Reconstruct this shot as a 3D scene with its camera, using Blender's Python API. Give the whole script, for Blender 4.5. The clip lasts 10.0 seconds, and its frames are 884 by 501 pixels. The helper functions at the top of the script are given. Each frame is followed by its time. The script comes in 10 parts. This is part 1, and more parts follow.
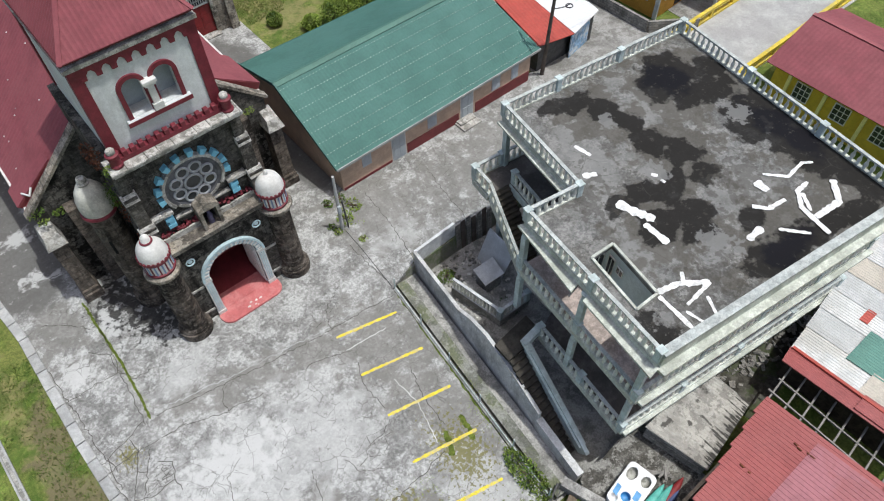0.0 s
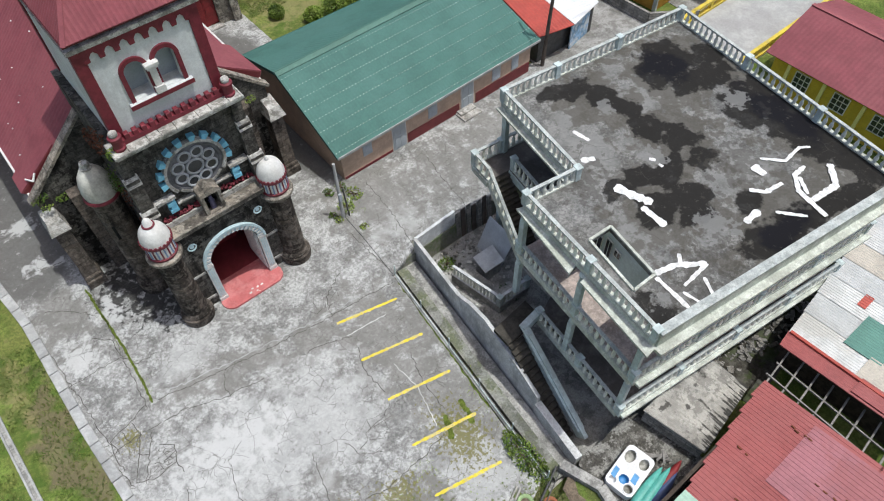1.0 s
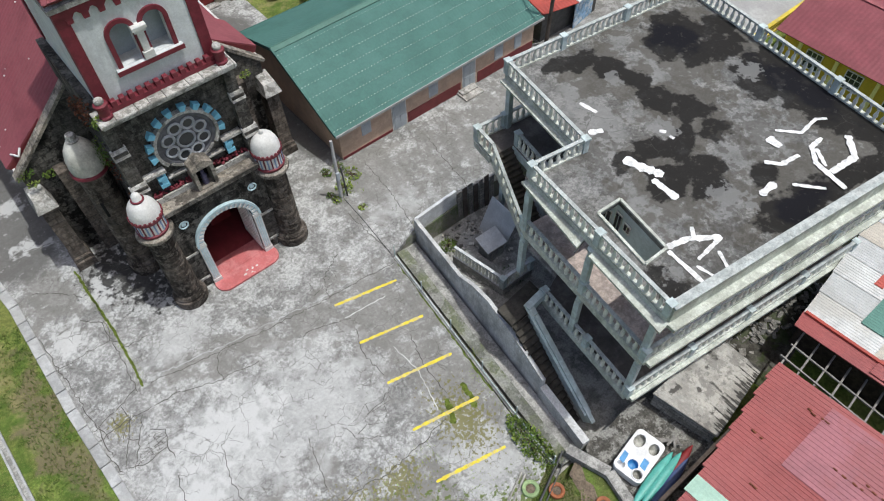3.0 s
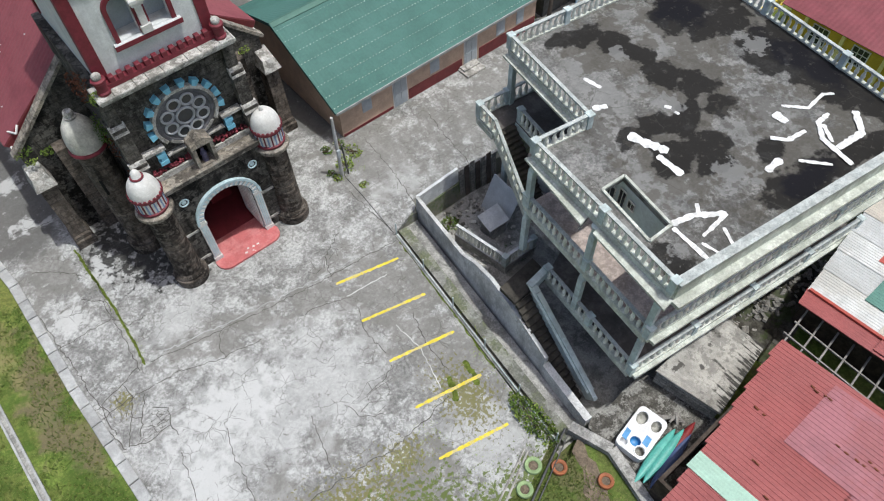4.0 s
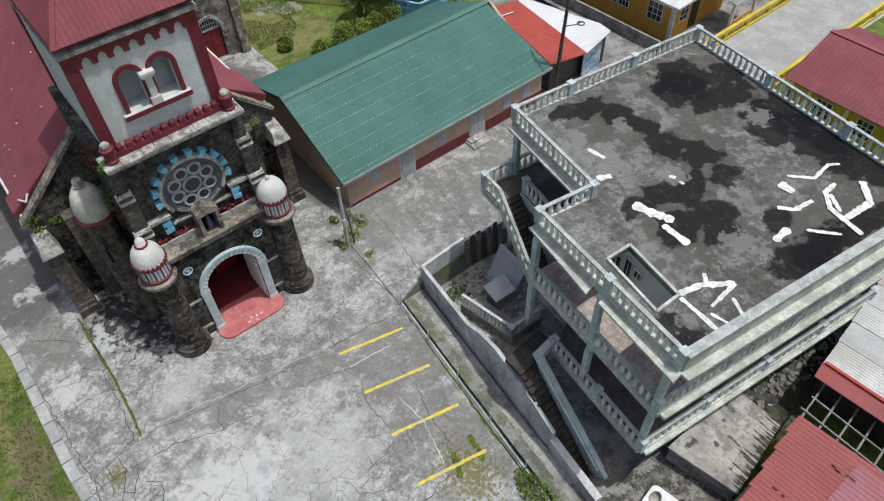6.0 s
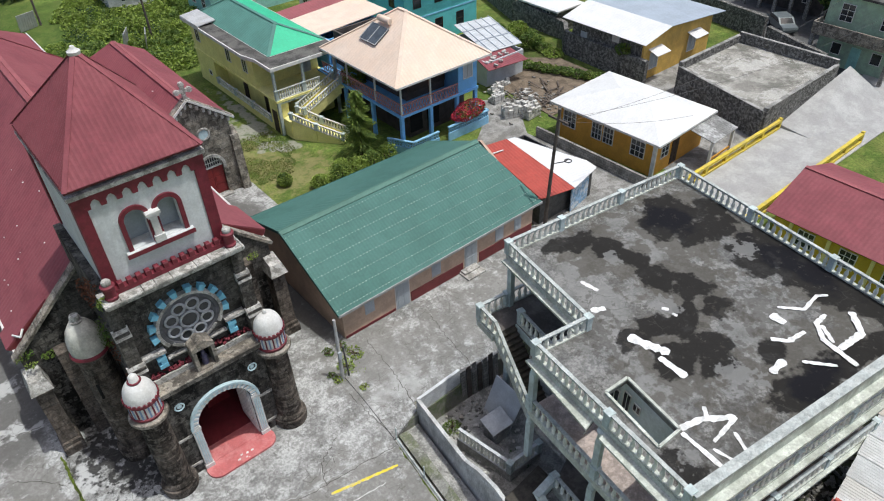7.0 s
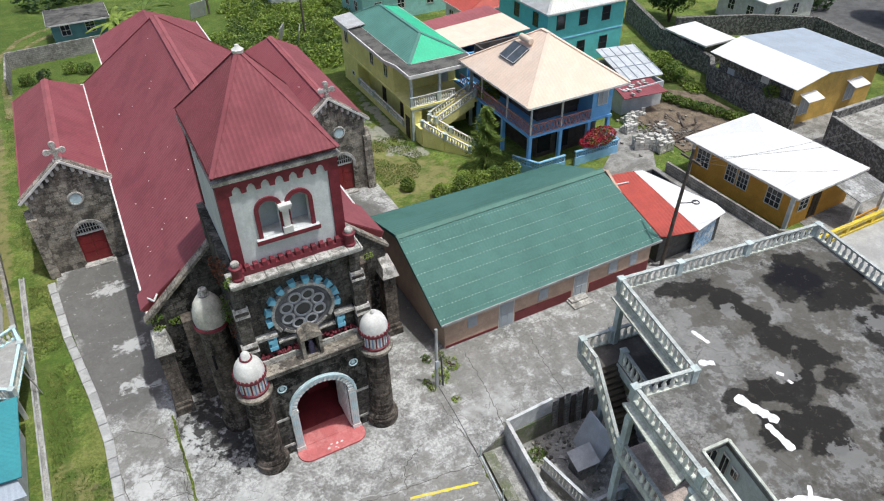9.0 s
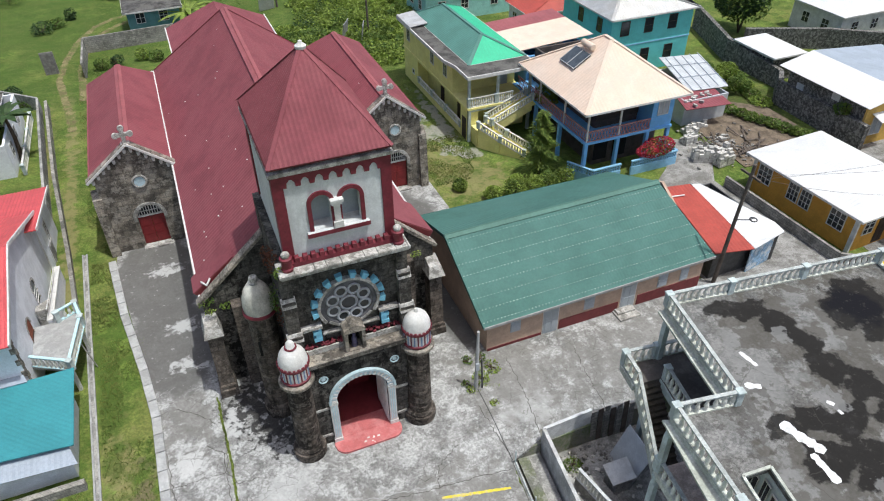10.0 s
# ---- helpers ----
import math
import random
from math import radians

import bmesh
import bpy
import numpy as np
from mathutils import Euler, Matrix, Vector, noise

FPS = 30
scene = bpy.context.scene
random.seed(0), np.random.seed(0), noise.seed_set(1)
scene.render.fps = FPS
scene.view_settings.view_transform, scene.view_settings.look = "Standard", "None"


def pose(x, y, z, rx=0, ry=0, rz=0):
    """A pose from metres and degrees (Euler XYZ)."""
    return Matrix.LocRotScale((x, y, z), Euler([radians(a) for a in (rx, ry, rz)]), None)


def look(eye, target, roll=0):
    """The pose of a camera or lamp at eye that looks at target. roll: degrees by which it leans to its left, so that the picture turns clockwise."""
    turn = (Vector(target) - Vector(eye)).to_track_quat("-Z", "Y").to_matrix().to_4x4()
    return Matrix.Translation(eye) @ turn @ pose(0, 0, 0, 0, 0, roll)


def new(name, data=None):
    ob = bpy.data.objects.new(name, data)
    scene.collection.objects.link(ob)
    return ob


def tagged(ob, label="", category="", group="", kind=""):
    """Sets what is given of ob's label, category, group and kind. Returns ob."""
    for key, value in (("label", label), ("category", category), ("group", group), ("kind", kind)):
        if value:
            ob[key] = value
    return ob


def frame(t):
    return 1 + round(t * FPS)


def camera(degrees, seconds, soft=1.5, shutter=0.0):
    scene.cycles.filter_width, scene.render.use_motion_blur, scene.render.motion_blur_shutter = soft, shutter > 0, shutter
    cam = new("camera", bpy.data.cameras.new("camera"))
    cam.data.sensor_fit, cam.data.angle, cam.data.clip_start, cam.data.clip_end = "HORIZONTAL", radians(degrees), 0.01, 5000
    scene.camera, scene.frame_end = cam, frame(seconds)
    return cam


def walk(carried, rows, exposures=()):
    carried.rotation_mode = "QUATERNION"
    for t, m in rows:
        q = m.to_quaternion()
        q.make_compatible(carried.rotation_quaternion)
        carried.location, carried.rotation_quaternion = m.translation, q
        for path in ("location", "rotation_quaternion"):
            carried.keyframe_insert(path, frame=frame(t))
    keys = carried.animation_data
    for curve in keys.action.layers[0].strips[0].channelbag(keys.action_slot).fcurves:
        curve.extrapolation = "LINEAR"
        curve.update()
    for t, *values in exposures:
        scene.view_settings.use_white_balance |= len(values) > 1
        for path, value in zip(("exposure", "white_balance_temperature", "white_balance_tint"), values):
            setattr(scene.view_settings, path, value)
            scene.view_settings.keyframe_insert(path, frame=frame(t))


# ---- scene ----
cam = camera(65.2, 10.0, soft=1.1)
PATH = [
    (0, (-4.513, -22.057, 30.652), (-3.767, -21.13, 29.044), -1.6),
    (0.5, (-4.813, -22.592, 30.505), (-4.07, -21.66, 28.898), -1.8),
    (1, (-4.875, -22.719, 30.394), (-4.134, -21.785, 28.789), -1.9),
    (1.5, (-4.959, -22.759, 30.178), (-4.215, -21.827, 28.573), -1.8),
    (2, (-5.031, -22.707, 29.666), (-4.285, -21.778, 28.06), -1.7),
    (2.5, (-4.975, -22.695, 29.139), (-4.233, -21.764, 27.532), -1.8),
    (3.8, (-5.050, -22.600, 28.690), (-4.3125, -21.6717, 27.0793), -1.86),
    (4, (-5.058, -22.576, 28.652), (-4.348, -21.681, 27.01), -2.0),
    (4.5, (-5.031, -22.614, 28.644), (-4.451, -21.856, 26.887), -2.9),
    (5, (-4.864, -22.575, 28.501), (-4.317, -21.843, 26.722), -3.3),
    (5.5, (-4.685, -22.669, 28.334), (-4.034, -21.786, 26.662), -3.5),
    (6, (-4.739, -22.707, 28.297), (-3.948, -21.665, 26.784), -2.7),
    (6.2, (-4.733, -22.664, 28.348), (-3.889, -21.564, 26.906), -2.6),
    (7.3, (-4.877, -22.555, 28.825), (-3.8954, -21.3186, 27.5974), -1.73),
    (7.5, (-4.894, -22.539, 28.879), (-3.9509, -21.2717, 27.6529), -1.68),
    (8, (-4.922, -22.510, 29.006), (-4.0609, -21.1814, 27.7842), -1.35),
    (8.5, (-4.928, -22.499, 29.119), (-4.1151, -21.1396, 27.8978), -1.41),
    (9, (-4.914, -22.504, 29.219), (-4.1894, -21.0967, 27.9961), -1.08),
    (9.5, (-4.878, -22.527, 29.305), (-4.2338, -21.0810, 28.0819), -0.93),
    (10, (-4.821, -22.567, 29.377), (-4.2263, -21.0998, 28.1541), -0.72),
]
walk(cam, [(t, look(eye, target, roll)) for t, eye, target, roll in PATH], exposures=[(0.0, -0.03), (1.5, -0.05), (2.5, -0.1), (4.0, -0.03), (4.5, -0.05), (5.0, -0.06), (6.0, -0.28), (7.5, 0.05), (10.0, 0.06)])

# ---- light ----
SUN_DIR = Vector((1.2, -1.25, 6.2)).normalized()
world = bpy.data.worlds.new("sky")
scene.world = world
world.use_nodes = True
_wn = world.node_tree.nodes
_sky = _wn.new("ShaderNodeTexSky")
_sky.sky_type = "NISHITA"
_sky.sun_disc = False
_sky.sun_elevation = math.asin(SUN_DIR.z)
_sky.sun_rotation = math.atan2(SUN_DIR.x, SUN_DIR.y)
_sky.dust_density = 4.0
_wn["Background"].inputs["Strength"].default_value = 0.142
world.node_tree.links.new(_sky.outputs[0], _wn["Background"].inputs["Color"])
_sun = bpy.data.lights.new("sun", "SUN")
_sun.energy, _sun.angle, _sun.color = 2.9, radians(0.8), (0.98, 1.0, 0.975)
sun = new("sun", _sun)
sun.matrix_world = look(SUN_DIR * 100, (0, 0, 0))
scene.view_settings.exposure = 0.0


# ---- materials ----
def material(name, color, rough=0.8, metal=0.0, var=0.15, scale=1.5, fine=25.0, bump=0.15, second=None, amount=0.5,
             patch=0.6, sharp=0.12, third=None, amount3=0.5, patch3=3.0, spec=0.5, island=0.0, streak=0.0, grit=0.05, courses=None, thin=0.0):
    """Principled surface: base colour with two scales of noise, up to two stain colours in patches, fine bump."""
    m = bpy.data.materials.new(name)
    m.use_nodes = True
    nt = m.node_tree
    N, L = nt.nodes, nt.links
    bsdf = N["Principled BSDF"]
    bsdf.inputs["Roughness"].default_value = rough
    bsdf.inputs["Metallic"].default_value = metal
    bsdf.inputs["Specular IOR Level"].default_value = spec if rough < 0.85 else spec * 0.3
    geo = N.new("ShaderNodeNewGeometry")
    src = geo.outputs["Position"]

    def tex(sc, detail=5.0, roughness=0.6, stretch=None, offset=0.0):
        t = N.new("ShaderNodeTexNoise")
        t.inputs["Scale"].default_value = sc
        t.inputs["Detail"].default_value = detail
        t.inputs["Roughness"].default_value = roughness
        if stretch or offset:
            mp = N.new("ShaderNodeMapping")
            mp.inputs["Scale"].default_value = stretch or (1, 1, 1)
            mp.inputs["Location"].default_value = (offset, offset * 0.7, offset * 0.3)
            L.new(src, mp.inputs["Vector"])
            L.new(mp.outputs[0], t.inputs["Vector"])
        else:
            L.new(src, t.inputs["Vector"])
        t.normalize = False
        k = N.new("ShaderNodeMath")
        k.operation = "MULTIPLY_ADD"
        L.new(t.outputs["Fac"], k.inputs[0])
        k.inputs[1].default_value, k.inputs[2].default_value = 0.36, 0.5
        return k.outputs[0]

    def ramp(fac, lo, hi):
        r = N.new("ShaderNodeMapRange")
        r.inputs["From Min"].default_value, r.inputs["From Max"].default_value = lo, hi
        L.new(fac, r.inputs["Value"])
        return r.outputs[0]

    def mix(fac, a, b, mode="MIX"):
        x = N.new("ShaderNodeMix")
        x.data_type, x.blend_type = "RGBA", mode
        for sock, v in ((x.inputs[0], fac), (x.inputs[6], a), (x.inputs[7], b)):
            if isinstance(v, (int, float)):
                sock.default_value = v
            elif isinstance(v, tuple):
                sock.default_value = (*v[:3], 1)
            else:
                L.new(v, sock)
        return x.outputs[2]

    def times(a, k):
        x = N.new("ShaderNodeMath")
        x.operation = "MULTIPLY"
        L.new(a, x.inputs[0])
        x.inputs[1].default_value = k
        return x.outputs[0]

    c = tuple(color)
    dark = tuple(v * (1 - var) for v in c)
    light = tuple(min(1, v * (1 + var)) for v in c)
    col = mix(ramp(tex(scale, 8, 0.68), 0.36, 0.64), dark, light)
    col = mix(times(ramp(tex(fine, 3), 0.35, 0.75), min(1.0, var * 2.0)), col, tuple(v * 0.72 for v in c))
    if second:
        st = (1, 1, 1) if not streak else (1, 1, 1 / streak)
        f = ramp(tex(patch, 10, 0.72, st, 7.3), 0.5 - sharp + 0.04, 0.5 + sharp + 0.04)
        col = mix(times(f, amount), col, second)
    if third:
        f = ramp(tex(patch3, 10, 0.74, None, 19.1), 0.52, 0.62)
        col = mix(times(f, amount3), col, third)
    if courses:
        sp, cb, br = N.new("ShaderNodeSeparateXYZ"), N.new("ShaderNodeCombineXYZ"), N.new("ShaderNodeTexBrick")
        xy = N.new("ShaderNodeMath")
        L.new(src, sp.inputs[0])
        L.new(sp.outputs[0], xy.inputs[0])
        L.new(sp.outputs[1], xy.inputs[1])
        L.new(xy.outputs[0], cb.inputs[0])
        L.new(sp.outputs[2], cb.inputs[1])
        L.new(cb.outputs[0], br.inputs["Vector"])
        for key, v in (("Scale", 1.0), ("Brick Width", courses[0]), ("Row Height", courses[1]), ("Mortar Size", 0.022), ("Mortar Smooth", 0.3)):
            br.inputs[key].default_value = v
        br.inputs["Color1"].default_value = (0.82, 0.80, 0.78, 1)
        br.inputs["Color2"].default_value = (1.2, 1.16, 1.1, 1)
        br.inputs["Mortar"].default_value = (0.66, 0.66, 0.65, 1)
        col = mix(1.0, col, br.outputs["Color"], "MULTIPLY")
    if grit:
        k = N.new("ShaderNodeMapRange")
        k.inputs["From Min"].default_value, k.inputs["From Max"].default_value = 0.38, 0.62
        k.inputs["To Min"].default_value, k.inputs["To Max"].default_value = 1 - grit, 1 + grit
        L.new(tex(fine * 1.3, 7, 0.8, None, 3.7), k.inputs["Value"])
        hs = N.new("ShaderNodeHueSaturation")
        L.new(k.outputs[0], hs.inputs["Value"])
        L.new(col, hs.inputs["Color"])
        col = hs.outputs[0]
    if island:
        oi = N.new("ShaderNodeObjectInfo")
        r = ramp(oi.outputs["Random"], 0.0, 1.0)
        k = N.new("ShaderNodeMapRange")
        k.inputs["To Min"].default_value, k.inputs["To Max"].default_value = 1 - island, 1 + island
        L.new(r, k.inputs["Value"])
        hs = N.new("ShaderNodeHueSaturation")
        L.new(k.outputs[0], hs.inputs["Value"])
        L.new(col, hs.inputs["Color"])
        col = hs.outputs[0]
    L.new(col, bsdf.inputs["Base Color"])
    if thin:
        # leaves let some light through
        tr, ms = N.new("ShaderNodeBsdfTranslucent"), N.new("ShaderNodeMixShader")
        L.new(col, tr.inputs["Color"])
        ms.inputs[0].default_value = thin
        L.new(bsdf.outputs[0], ms.inputs[1])
        L.new(tr.outputs[0], ms.inputs[2])
        L.new(ms.outputs[0], N["Material Output"].inputs["Surface"])
    if bump:
        b = N.new("ShaderNodeBump")
        b.inputs["Strength"].default_value = bump
        b.inputs["Distance"].default_value = 0.02
        L.new(tex(fine * 0.6, 6), b.inputs["Height"])
        L.new(b.outputs[0], bsdf.inputs["Normal"])
    return m


M = {}
M["concrete_lot"] = material("weathered lot concrete", (0.31, 0.31, 0.30), 0.9, var=0.22, scale=0.6, fine=5, grit=0.21, bump=0.3, second=(0.17, 0.17, 0.162), amount=0.7, patch=0.5, sharp=0.10, third=(0.47, 0.475, 0.465), amount3=0.6, patch3=0.9)
M["concrete_dark"] = material("damp concrete", (0.31, 0.305, 0.29), 0.9, var=0.22, scale=0.7, fine=9, second=(0.14, 0.14, 0.13), amount=0.7, patch=0.6, third=(0.48, 0.47, 0.44), amount3=0.5, patch3=0.9, grit=0.16)
M["slab"] = material("stained roof slab concrete", (0.15, 0.15, 0.145), 0.9, var=0.25, scale=0.7, fine=6, grit=0.2, second=(0.10, 0.096, 0.086), amount=0.65, patch=0.6, sharp=0.1, third=(0.28, 0.277, 0.265), amount3=0.5, patch3=0.9)
M["white_patch"] = material("white sealant paint", (0.78, 0.78, 0.77), 0.75, var=0.08, scale=3, fine=12, third=(0.40, 0.40, 0.38), amount3=0.55, patch3=3.0)
M["grass"] = material("mown grass", (0.115, 0.17, 0.035), 0.95, var=0.35, scale=0.5, fine=5, bump=0.8, grit=0.2, second=(0.19, 0.195, 0.062), amount=0.6, patch=0.28, sharp=0.2, third=(0.05, 0.095, 0.018), amount3=0.55, patch3=0.4)
M["soil"] = material("bare trodden soil", (0.17, 0.135, 0.10), 0.95, var=0.3, scale=1.2, fine=10, bump=0.5, grit=0.16)
M["red_roof"] = material("dark red painted roofing", (0.228, 0.061, 0.073), 0.7, var=0.10, scale=0.5, fine=5, bump=0.05, second=(0.265, 0.08, 0.091), amount=0.6, patch=0.3, spec=0.3)
M["pink_roof"] = material("faded red corrugated roofing", (0.30, 0.078, 0.076), 0.6, var=0.08, scale=0.4, fine=5, bump=0.05, second=(0.345, 0.115, 0.112), amount=0.5, patch=0.2, sharp=0.25, spec=0.35)
M["green_roof"] = material("green painted roofing", (0.062, 0.158, 0.135), 0.7, var=0.08, scale=0.5, fine=5, bump=0.04, second=(0.078, 0.183, 0.16), amount=0.6, patch=0.25, spec=0.3)
M["stone"] = material("dark weathered church stone", (0.125, 0.107, 0.093), 0.95, var=0.35, scale=1.3, fine=6, bump=0.6, grit=0.2, second=(0.02, 0.018, 0.016), amount=0.9, patch=0.5, sharp=0.14, third=(0.21, 0.19, 0.17), amount3=0.45, patch3=2.5, streak=3, courses=(0.62, 0.36))
M["stone_soot"] = material("soot-blackened church stone", (0.082, 0.077, 0.071), 0.95, var=0.35, scale=1.6, fine=6, bump=0.6, grit=0.22, second=(0.013, 0.0125, 0.012), amount=0.95, patch=0.6, sharp=0.16, third=(0.17, 0.165, 0.155), amount3=0.5, patch3=1.6, streak=3, courses=(0.62, 0.36))
M["stone_light"] = material("grey lime-streaked stone", (0.27, 0.245, 0.21), 0.95, var=0.3, scale=1.2, fine=10, bump=0.4, grit=0.18, second=(0.07, 0.065, 0.06), amount=0.8, patch=0.8, third=(0.42, 0.40, 0.36), amount3=0.5, patch3=2.0, courses=(0.7, 0.4))
M["tower_paint"] = material("pale grey tower paint", (0.62, 0.645, 0.645), 0.8, var=0.06, scale=1.2, fine=10, second=(0.42, 0.43, 0.43), amount=0.5, patch=0.6, streak=3)
M["maroon"] = material("maroon trim paint", (0.16, 0.018, 0.03), 0.6, var=0.15, scale=3, fine=18)
M["white_paint"] = material("white painted masonry", (0.68, 0.675, 0.65), 0.7, var=0.07, scale=2, fine=14, second=(0.46, 0.445, 0.41), amount=0.4, patch=1.6)
M["turret_cream"] = material("aged cream turret paint", (0.60, 0.585, 0.52), 0.85, var=0.12, scale=2, fine=10, second=(0.30, 0.285, 0.24), amount=0.6, patch=1.1, streak=2)
M["blue_paint"] = material("light blue trim paint", (0.19, 0.50, 0.66), 0.7, var=0.1, scale=3, fine=16)
M["pale_blue"] = material("pale blue arch paint", (0.50, 0.64, 0.68), 0.7, var=0.1, scale=3, fine=16)
M["red_step"] = material("red painted step", (0.50, 0.135, 0.135), 0.55, var=0.08, scale=2, fine=14, second=(0.62, 0.27, 0.26), amount=0.5, patch=1.5)
# step red again, darkened to paint the shadow inside the porch
M["porch_red_shaded"] = material("deep red floor paint", (0.24, 0.035, 0.04), 0.5, var=0.12, scale=2, fine=14)
M["red_door"] = material("deep red door paint", (0.22, 0.018, 0.02), 0.5, var=0.12, scale=3, fine=20)
M["bal_paint"] = material("mildewed pale grey-green paint", (0.58, 0.61, 0.545), 0.8, var=0.1, scale=2, fine=10, grit=0.1, second=(0.27, 0.285, 0.235), amount=0.6, patch=1.1, sharp=0.16, third=(0.33, 0.34, 0.30), amount3=0.45, patch3=2.4, streak=2)
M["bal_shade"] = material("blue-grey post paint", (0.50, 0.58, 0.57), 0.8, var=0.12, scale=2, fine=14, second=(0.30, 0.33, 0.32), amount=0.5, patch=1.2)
M["hall_wall"] = material("pinkish beige wall paint", (0.52, 0.38, 0.29), 0.85, var=0.07, scale=1.5, fine=12, second=(0.36, 0.28, 0.22), amount=0.4, patch=0.8)
M["dark_red_wall"] = material("dark red plinth paint", (0.16, 0.028, 0.03), 0.7, var=0.12, scale=2, fine=14)
M["grey_door"] = material("pale grey painted door", (0.40, 0.44, 0.47), 0.6, var=0.06, scale=2, fine=14)
M["yellow_paint"] = material("worn yellow road paint", (0.72, 0.58, 0.05), 0.8, var=0.12, scale=4, fine=18, third=(0.45, 0.42, 0.3), amount3=0.6, patch3=3)
M["yellow_wall"] = material("yellow wall paint", (0.82, 0.76, 0.31), 0.8, var=0.05, scale=1.2, fine=10, second=(0.66, 0.60, 0.2), amount=0.3, patch=0.7)
M["blue_wall"] = material("bright blue wall paint", (0.17, 0.45, 0.80), 0.8, var=0.06, scale=1.2, fine=10)
M["teal_wall"] = material("turquoise wall paint", (0.13, 0.56, 0.55), 0.8, var=0.06, scale=1.2, fine=10)
M["orange_wall"] = material("ochre wall paint", (0.62, 0.31, 0.05), 0.8, var=0.07, scale=1.2, fine=10)
M["peach_roof"] = material("sun-bleached peach roofing", (0.70, 0.57, 0.465), 0.65, var=0.05, scale=0.6, fine=8, second=(0.72, 0.53, 0.39), amount=0.4, patch=0.3, sharp=0.2)
M["white_roof"] = material("white painted roofing", (0.68, 0.685, 0.68), 0.6, var=0.04, scale=0.6, fine=6, second=(0.64, 0.64, 0.63), amount=0.6, patch=0.35, sharp=0.2)
M["grey_roof"] = material("blue-grey roofing", (0.34, 0.39, 0.45), 0.55, var=0.06, scale=0.5, fine=6)
M["teal_roof"] = material("teal painted roofing", (0.04, 0.25, 0.28), 0.5, var=0.06, scale=0.5, fine=6)
M["bright_red_roof"] = material("red painted roofing", (0.40, 0.065, 0.045), 0.55, var=0.08, scale=0.8, fine=6)
M["mint_roof"] = material("mint green roof sheet", (0.36, 0.54, 0.44), 0.6, var=0.05, scale=1, fine=6)
# near-black brown that carries the shade behind balcony and veranda
M["front_shade"] = material("dark brown boarded front", (0.075, 0.062, 0.055), 0.8, var=0.25, scale=1.5, fine=10)
M["panel_glass"] = material("grey solar glass", (0.07, 0.085, 0.10), 0.25, var=0.2, scale=2, bump=0, spec=0.6)
M["silver_roof"] = material("bare galvanised roofing", (0.50, 0.505, 0.50), 0.5, 0.25, var=0.1, scale=0.8, fine=7, second=(0.42, 0.40, 0.37), amount=0.6, patch=0.5)
M["sunward_green_roof"] = material("bright green roofing", (0.03, 0.46, 0.25), 0.5, var=0.05, scale=0.6, fine=6)
M["concrete_mossy"] = material("mossy grey concrete", (0.165, 0.168, 0.145), 0.95, var=0.2, scale=0.8, fine=8, second=(0.13, 0.15, 0.07), amount=0.6, patch=0.8, third=(0.4, 0.4, 0.38), amount3=0.4, patch3=1.0, grit=0.16)
M["statue_paint"] = material("dark painted plaster", (0.10, 0.09, 0.16), 0.6, var=0.3, scale=6, fine=20)
M["yard_wall"] = material("pale weathered concrete wall", (0.56, 0.565, 0.555), 0.9, var=0.15, scale=0.8, fine=10, second=(0.24, 0.24, 0.23), amount=0.6, patch=0.7, streak=2, third=(0.52, 0.52, 0.51), amount3=0.3, patch3=1.2, grit=0.1)
M["concrete_dark_lot"] = material("mildewed grey concrete", (0.245, 0.24, 0.225), 0.92, var=0.2, scale=0.7, fine=9, second=(0.36, 0.355, 0.34), amount=0.7, patch=0.5, third=(0.14, 0.135, 0.12), amount3=0.6, patch3=0.7, grit=0.16)
# near-black colour standing in for shade inside porch, niche and openings
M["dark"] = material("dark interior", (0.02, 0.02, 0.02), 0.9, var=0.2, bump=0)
M["dark_glass"] = material("dark window glass", (0.025, 0.03, 0.035), 0.12, var=0.2, bump=0, spec=0.6)
M["metal_dark"] = material("dark weathered metal", (0.09, 0.09, 0.09), 0.6, 0.4, var=0.2, scale=3)
M["wood_pole"] = material("weathered timber pole", (0.12, 0.10, 0.085), 0.9, var=0.2, scale=2, fine=20)
M["block"] = material("bare concrete block wall", (0.30, 0.295, 0.28), 0.95, var=0.2, scale=0.8, fine=10, second=(0.15, 0.145, 0.135), amount=0.7, patch=0.6, streak=2, third=(0.42, 0.41, 0.39), amount3=0.4, patch3=1.2, grit=0.16, courses=(0.42, 0.21))
M["block_loose"] = material("pale loose concrete block", (0.50, 0.49, 0.46), 0.95, var=0.2, scale=3, fine=12, island=0.2)
M["silver_white"] = material("whitish metal sheet", (0.56, 0.585, 0.60), 0.5, 0.1, var=0.08, scale=1.0, fine=8)
M["asphalt"] = material("worn asphalt", (0.11, 0.11, 0.11), 0.9, var=0.15, scale=0.8, fine=14)
M["leaf"] = material("green foliage", (0.105, 0.18, 0.033), 0.7, var=0.4, scale=1.5, fine=6, bump=0, second=(0.17, 0.23, 0.04), amount=0.8, patch=1.2, thin=0.35)
M["blade"] = material("grass blades", (0.18, 0.24, 0.058), 0.8, var=0.35, scale=0.9, fine=4, bump=0, second=(0.27, 0.26, 0.09), amount=0.6, patch=0.7, third=(0.09, 0.15, 0.03), amount3=0.6, patch3=0.5, thin=0.45)
M["leaf_dark"] = material("dark foliage", (0.05, 0.10, 0.028), 0.7, var=0.4, scale=1.5, fine=6, bump=0, thin=0.3)
